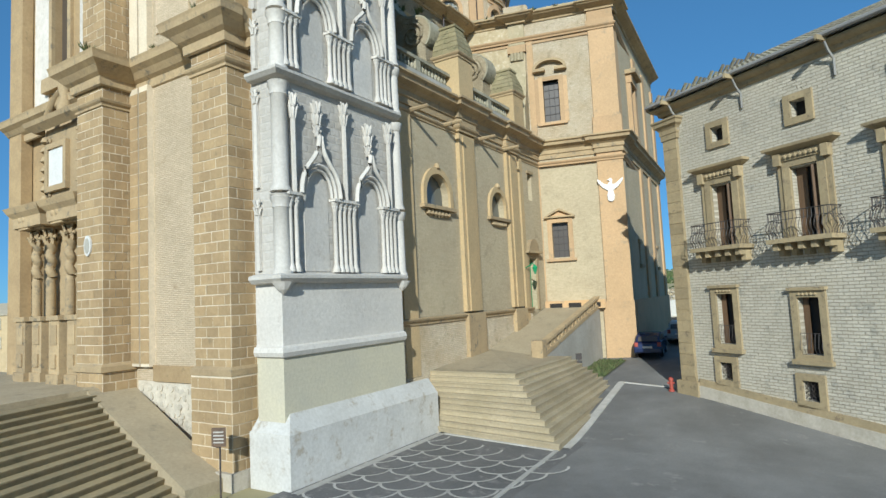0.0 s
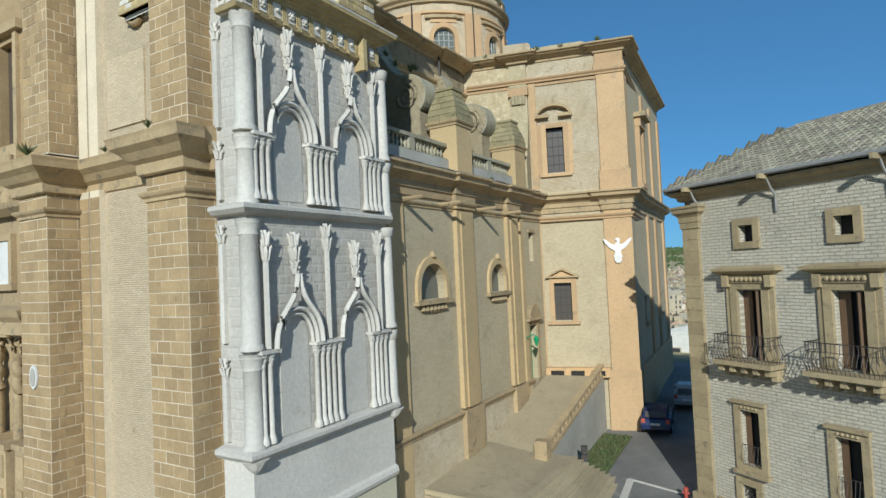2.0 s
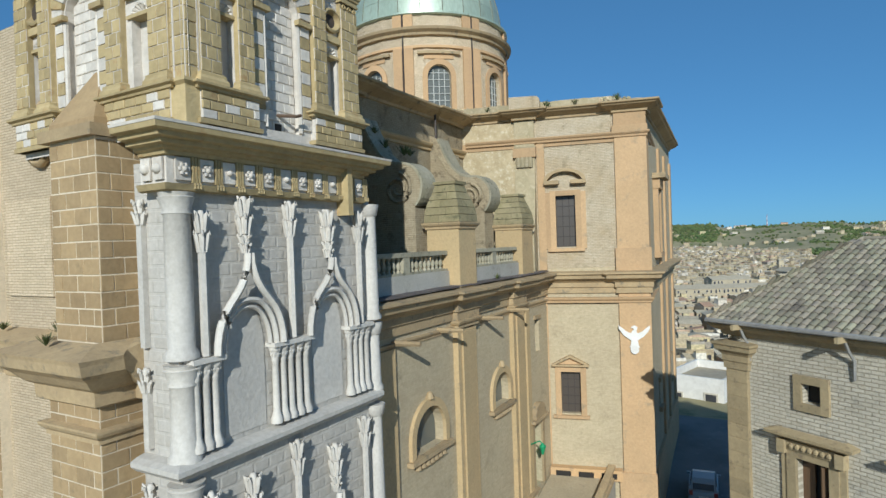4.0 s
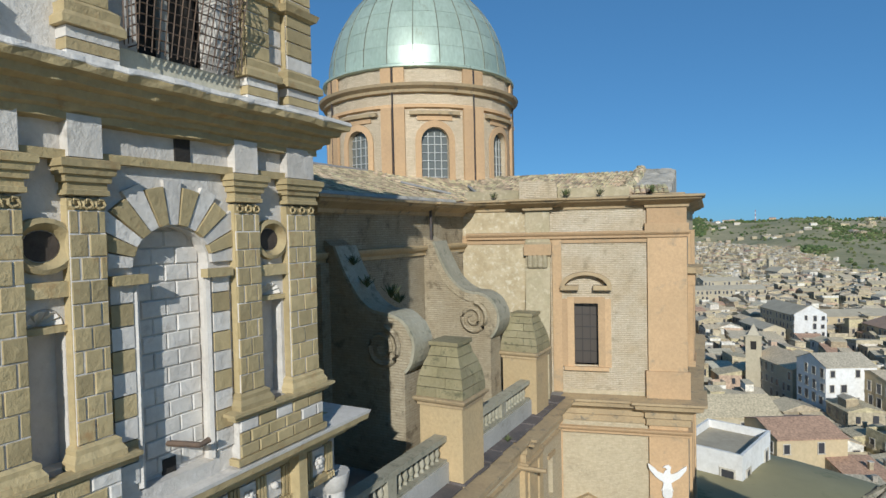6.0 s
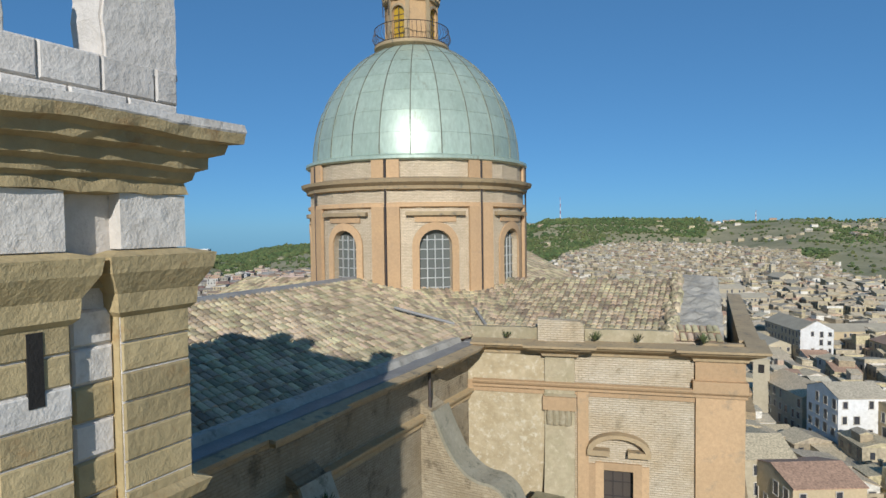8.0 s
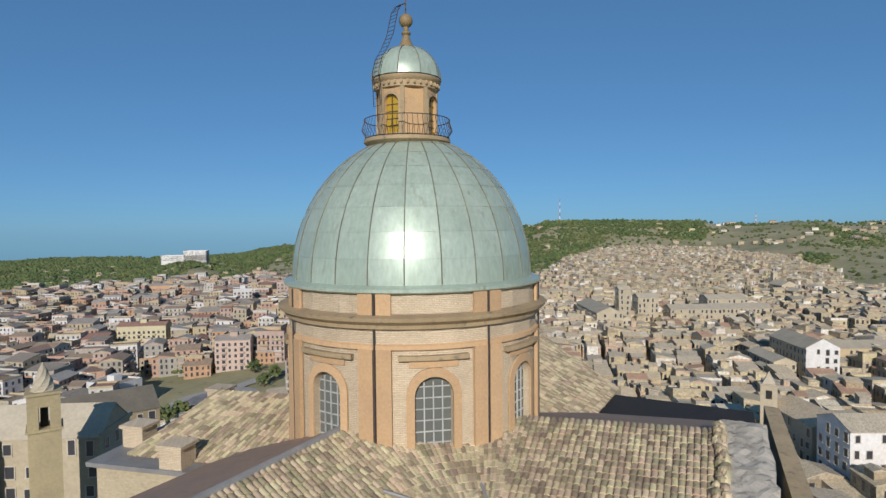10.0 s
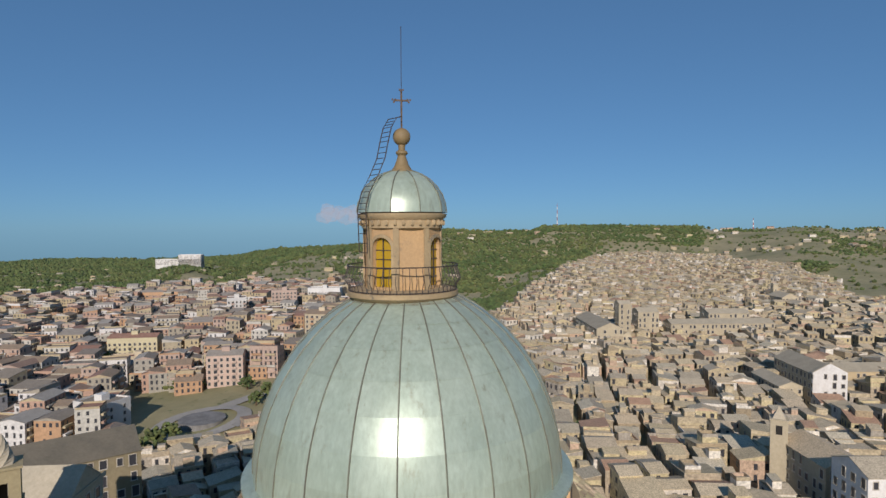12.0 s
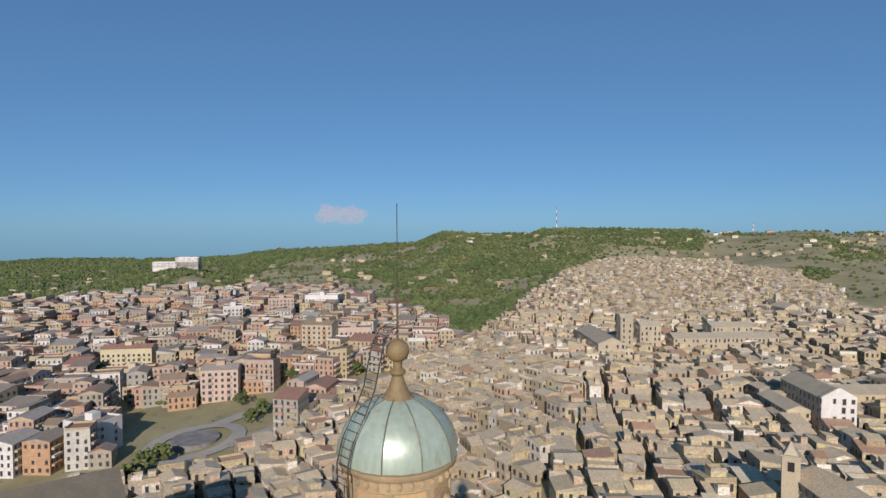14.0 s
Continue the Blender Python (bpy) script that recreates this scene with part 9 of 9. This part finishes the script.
landmark("twin_tower_church", "tan stone church with a square bell tower", *polar(0.265, 322), 120, [(-22, 20, -7, 7, 13, 3, "u"), (0, 7, -19, -12, 23, 1.5, "v"), (8, 18, -38, -26, 17, 2.0, "v"), (-20, 0, -12, -7.2, 9, 1.5, "u")], tan_far, grey_roof, "church")
landmark("hill_church", "tan church with a tall thin bell tower", *polar(0.583, 440), 120, [(-9, 9, -6, 6, 11, 3, "u"), (9.2, 12.6, -1.8, 1.8, 19, 1.0, "v"), (-24, -9.2, -6, 6, 8, 2, "u")], tan_far, grey_roof, "church")
landmark("long_convent", "long tan convent with rows of windows", *polar(0.478, 332), 29, [(-31, 28, -6, 6, 11, 2, "u"), (-4, 20, 6.2, 18, 15, 2, "u")], tan_far, grey_roof)
landmark("white_hospital", "white stepped hospital on the far hillside", *polar(-0.452, 1050), 30, [(-40, 40, -8, 8, 10, 0, "u"), (0, 40, -8, 8, 18, 0, "u")], white_far, white_far)


tower_tan = mat("bell_tower_tan", (0.44, 0.36, 0.20), (0.38, 0.31, 0.18), 0.4, grain=3.0, bump=0.0)


def near_church():
    """The small church with a spired bell tower below the nave roof."""
    x, y = -84.5, 58.0
    lift = -land_height(-97, 64)
    t = landmark("small_church", "tan stone church with a gabled front in the shade", -97, 66, 212, [(-8, 8, -4.2, 4.2, 8 + lift, 3.2, "u")], tan_far, grey_roof, "church")
    Geo().box(-8.25, -8.02, -4.6, 4.6, 8.0 + lift, 8.5 + lift).make("cornice", tan_far, t)
    landmark("school_block", "long tan block with a grey roof and yellow windows", -131, 83, 65, [(-20, 18, -7, 7, -1.0 - land_height(-131, 83), 3.0, "u")], school_wall, school_roof)
    b = thing("spired_bell_tower", "tan bell tower with a twisted tiled spire", "tower")
    z = land_height(x, y)
    b.matrix_basis = Matrix.Translation((x, y, 0)) @ Matrix.Rotation(radians(62), 4, "Z")
    top = 16.0
    Geo().box(-1.65, 1.65, -1.65, 1.65, z - 6, top - 4.2).make("shaft", tower_tan, b)
    for sx in (-1, 1):
        for sy in (-1, 1):
            Geo().box(sx * 1.1 - 0.55, sx * 1.1 + 0.55, sy * 1.1 - 0.55, sy * 1.1 + 0.55, top - 4.2, top - 1.4).make("belfry_pier", tower_tan, b)
    Geo().box(-1.65, 1.65, -1.65, 1.65, top - 1.4, top).make("belfry_top", tower_tan, b)
    # near-black block between the piers, shade of the belfry as colour
    Geo().box(-0.4, 0.4, -0.4, 0.4, top - 4.2, top - 1.4).make("belfry_core", shade_dark, b)
    for zz in (top - 4.3, top):
        Geo().box(-1.85, 1.85, -1.85, 1.85, zz, zz + 0.3).make("band", tower_tan, b)
    s = Geo()
    n, lv = 8, 9
    k = s.pts([(1.35 * (1 - j / lv) ** 0.85 * math.cos(2 * math.pi * i / n + 0.25 * j), 1.35 * (1 - j / lv) ** 0.85 * math.sin(2 * math.pi * i / n + 0.25 * j), top + 0.3 + 3.3 * j / lv) for j in range(lv + 1) for i in range(n)])
    s.f += [(k + j * n + i, k + j * n + (i + 1) % n, k + (j + 1) * n + (i + 1) % n, k + (j + 1) * n + i) for j in range(lv) for i in range(n)]
    s.make("spire", grey_roof, b)
    landmark("yellow_cloister", "long yellow house with a low brown roof", -104, 52, 30, [(-16, 8, -4, 4, 7 - land_height(-104, 52), 1.8, "u"), (-20, -12, -16, -4.2, 6 - land_height(-104, 52), 1.8, "v")], yellow_far, grey_roof)


near_church()
big_houses()
landmark("white_house", "white rendered house with a flat roof below the alley", -8.5, 70, 75, [(-4, 4, -2.8, 2.8, 4.0 - land_height(-8.5, 70), 0, "u")], white_far, grey_roof, "house")


# ---- woods and trees ----
def clump(g, x, y, z, r, rr, tall=1.0):
    """A rough crown: an uneven ring, a smaller one over it and a tip."""
    n = 5
    k = len(g.v)
    for q, zz in ((0.7, 0.1), (1.0, 0.75)):
        for i in range(n):
            t = 2 * math.pi * i / n + rr.uniform(-0.4, 0.4)
            s = r * q * rr.uniform(0.7, 1.25)
            g.v.append((x + s * math.cos(t), y + s * math.sin(t), z + r * zz * tall * rr.uniform(0.8, 1.2)))
    g.v.append((x + rr.uniform(-0.3, 0.3) * r, y + rr.uniform(-0.3, 0.3) * r, z + r * rr.uniform(1.25, 1.6) * tall))
    for i in range(n):
        g.f.append((k + i, k + (i + 1) % n, k + n + (i + 1) % n, k + n + i))
        g.f.append((k + n + i, k + n + (i + 1) % n, k + 2 * n))


def woods():
    rr = random.Random(5)
    g = Geo()
    n = 0
    for _ in range(230000):
        a = rr.uniform(-0.95, 0.85)
        r = 228 + 2790 * rr.random() ** 1.4
        if r > between(a, CREST_FAR) * 1.02:
            continue
        x, y = polar(a, r)
        tuft = noise.noise(Vector((x * 0.012, y * 0.012, 3)))
        broad = noise.noise(Vector((x * 0.0035, y * 0.0035, 8)))
        dens = 0.0
        if -0.10 < a < 0.44 and r > 560:
            dens = 1.3 if r > 900 else 0.85
        if a <= -0.05 and r > 640:
            dens = 0.8
        if a < -0.05 and 228 < r < 640 and not green_zone(a, r):
            dens = 0.5
        if a >= 0.44 and r > 560:
            dens = 0.9 if tuft + 0.5 * broad > 0.22 else 0.05
        if -0.04 < a < 0.12 and r > 430:
            dens = 1.0
        if a < 0.44:
            dens *= 1.0 if tuft + broad > -0.22 else 0.12
        if rr.random() > dens:
            continue
        if a < -0.05 and r < 640 and rr.random() < 0.6:
            continue
        size = rr.uniform(1.6, 3.8) * (1.0 if r < 1300 else 1.5 if r < 1900 else 2.4)
        if a >= 0.44:
            size *= 0.8
        clump(g, x, y, land_height(x, y) - 0.6, size, rr, rr.uniform(0.8, 1.25))
        n += 1
        if n > 50000:
            break
    me = bpy.data.meshes.new("forest")
    me.from_pydata(g.v, [], g.f)
    me.materials.append(forest_mat)
    tagged(new("forest", me), "green mixed woods covering the hillsides", "forest", kind="stuff")
    # single trees among the houses
    spots = [(-0.57, 345), (-0.555, 352), (-0.585, 362), (-0.56, 372), (-0.43, 292), (-0.31, 268), (-0.345, 285), (-0.20, 282), (-0.48, 222), (-0.51, 216), (-0.545, 205), (-0.15, 330), (-0.14, 345), (-0.12, 352), (-0.10, 345), (0.175, 285), (0.235, 170), (0.66, 275), (0.70, 270), (0.74, 276), (0.68, 290), (0.40, 330), (-0.08, 355), (-0.47, 292), (-0.35, 306), (-0.30, 318), (-0.26, 320), (-0.22, 330), (-0.40, 308), (-0.33, 258), (-0.62, 300), (-0.64, 420), (-0.35, 440), (-0.5, 520), (-0.27, 560), (-0.66, 520), (-0.2, 440), (0.2, 330), (0.58, 380), (-0.61, 330), (-0.4, 420), (0.04, 400), (0.02, 410), (0.06, 420)]
    for a, r in spots:
        x, y = polar(a, r)
        z = land_height(x, y)
        t = thing("tree", "leafy dark green tree between the houses", "tree", "town trees")
        R = rr.uniform(3.0, 4.8)
        Geo().tube([(x, y, z - 0.5), (x + 0.2, y, z + R * 0.6), (x, y + 0.2, z + R * 1.0)], [0.4, 0.3, 0.15], 6).make("trunk", dark_wood, t)
        c = Geo()
        for _ in range(60):
            b, e, q = rr.uniform(0, 6.28), rr.uniform(-0.3, 1.4), rr.random() ** 0.5
            clump(c, x + R * q * math.cos(b) * math.cos(e), y + R * q * math.sin(b) * math.cos(e), z + R * 0.7 + R * q * math.sin(e), R * rr.uniform(0.14, 0.28), rr)
        c.make("crown", forest_mat, t)


woods()


def patches():
    """Bare slopes, the bend of the road and the turning circle below the flats."""
    def strip(pts, w, name, material, label):
        g = Geo()
        rows = []
        for i, p in enumerate(pts):
            p = Vector(p)
            q = Vector(pts[min(i + 1, len(pts) - 1)]) - Vector(pts[max(i - 1, 0)])
            q.normalize()
            s = Vector((q.y, -q.x)) * w / 2
            z = max(land_height(p.x, p.y), land_height(p.x + s.x, p.y + s.y), land_height(p.x - s.x, p.y - s.y)) + 0.5
            rows.append([(p.x - s.x, p.y - s.y, z), (p.x + s.x, p.y + s.y, z)])
        k = g.pts([v for r in rows for v in r])
        g.f += [(k + 2 * i, k + 2 * i + 1, k + 2 * i + 3, k + 2 * i + 2) for i in range(len(rows) - 1)]
        tagged(g.make(name, material), label, "road", kind="structure")
    cx, cy = polar(-0.425, 241)
    ring = [(cx + 17 * math.cos(t), cy + 17 * math.sin(t)) for t in [2 * math.pi * i / 30 for i in range(31)]]
    strip(ring, 6.0, "road_bend", pale_road, "pale looping road below the flats")
    disc = Geo()
    z = max(land_height(cx + dx, cy + dy) for dx in (-12, 0, 12) for dy in (-12, 0, 12)) + 0.3
    disc.prism([(cx + 9.5 * math.cos(t), cy + 9.5 * math.sin(t)) for t in [2 * math.pi * i / 24 for i in range(24)]], z - 3, z)
    tagged(disc.make("pavement_circle", asphalt), "grey paved island inside the road bend", "pavement", kind="structure")
    strip([polar(-0.39 + 0.028 * i, 258 + 6.5 * i) for i in range(13)], 7.0, "road_upper", pale_road, "pale road along the green slope")
    strip([polar(-0.37 + 0.03 * i, 232 + 6 * i) for i in range(9)], 5.0, "road_lower", pale_road, "pale road behind the old houses")
    strip([polar(0.60 + 0.02 * i, 500 - 3 * i) for i in range(14)], 9.0, "road_hill", pale_road, "pale road across the far slope")
    strip([polar(0.10 + 0.007 * i, 520 + 16 * i) for i in range(10)], 6.0, "road_wood", pale_road, "pale lane up to the woods")


pale_road = mat("pale_road", (0.40, 0.37, 0.33), (0.34, 0.32, 0.28), 0.1, grain=1.0, bump=0.0)
patches()


def mast(x, y, h, bands):
    z = land_height(x, y)
    t = thing("radio_mast", "red and white radio mast on the ridge", "mast", "radio masts")
    for i in range(bands):
        Geo().tube([(x, y, z + h * i / bands), (x, y, z + h * (i + 1) / bands)], 1.1 - 0.7 * i / bands, 5).make("section", red_paint if i % 2 == 0 else white_paint, t)


mx, my = polar(0.193, 1330)
mast(mx, my, 55, 7)
mx, my = polar(0.527, 1300)
mast(mx, my, 24, 5)


def cloud():
    """A small fair-weather cloud low over the far hills, its sunlit tone given by emission."""
    m = bpy.data.materials.new("glowing_cloud")
    m.use_nodes = True
    n = m.node_tree.nodes
    bs = n["Principled BSDF"]
    bs.inputs["Base Color"].default_value = (0.0, 0.0, 0.0, 1)
    bs.inputs["Roughness"].default_value = 1.0
    bs.inputs["Specular IOR Level"].default_value = 0.0
    # glow stands for sunlight on the cloud, the base is black
    bs.inputs["Emission Color"].default_value = (0.52, 0.54, 0.62, 1)
    bs.inputs["Emission Strength"].default_value = 0.9
    bs.inputs["Alpha"].default_value = 0.22
    g = Geo()
    x0, y0 = polar(-0.172, 4700)
    for side, up, r in ((-150, 70, 60), (-120, 140, 55), (-95, 95, 75), (-30, 110, 60), (20, 80, 70), (80, 120, 60), (120, 85, 75), (165, 100, 45)):
        k = len(g.v)
        g.lathe([(r * math.sin(math.pi * k2 / 16) + 0.01, 48 + up - 0.8 * r * math.cos(math.pi * k2 / 16)) for k2 in range(17)], 24, x0 + ASIDE.x * side, y0 + ASIDE.y * side)
        mid = Vector((x0 + ASIDE.x * side, y0 + ASIDE.y * side, 48 + up))
        for q in range(k, len(g.v)):
            v = Vector(g.v[q])
            f = 1 + 0.35 * noise.noise(v * 0.02) + 0.2 * noise.noise(v * 0.06)
            g.v[q] = tuple(mid + (v - mid) * f)
    tagged(g.make("cloud_backdrop", m, smooth=80), "small pale cloud over the far hills", "cloud", kind="structure")


cloud()
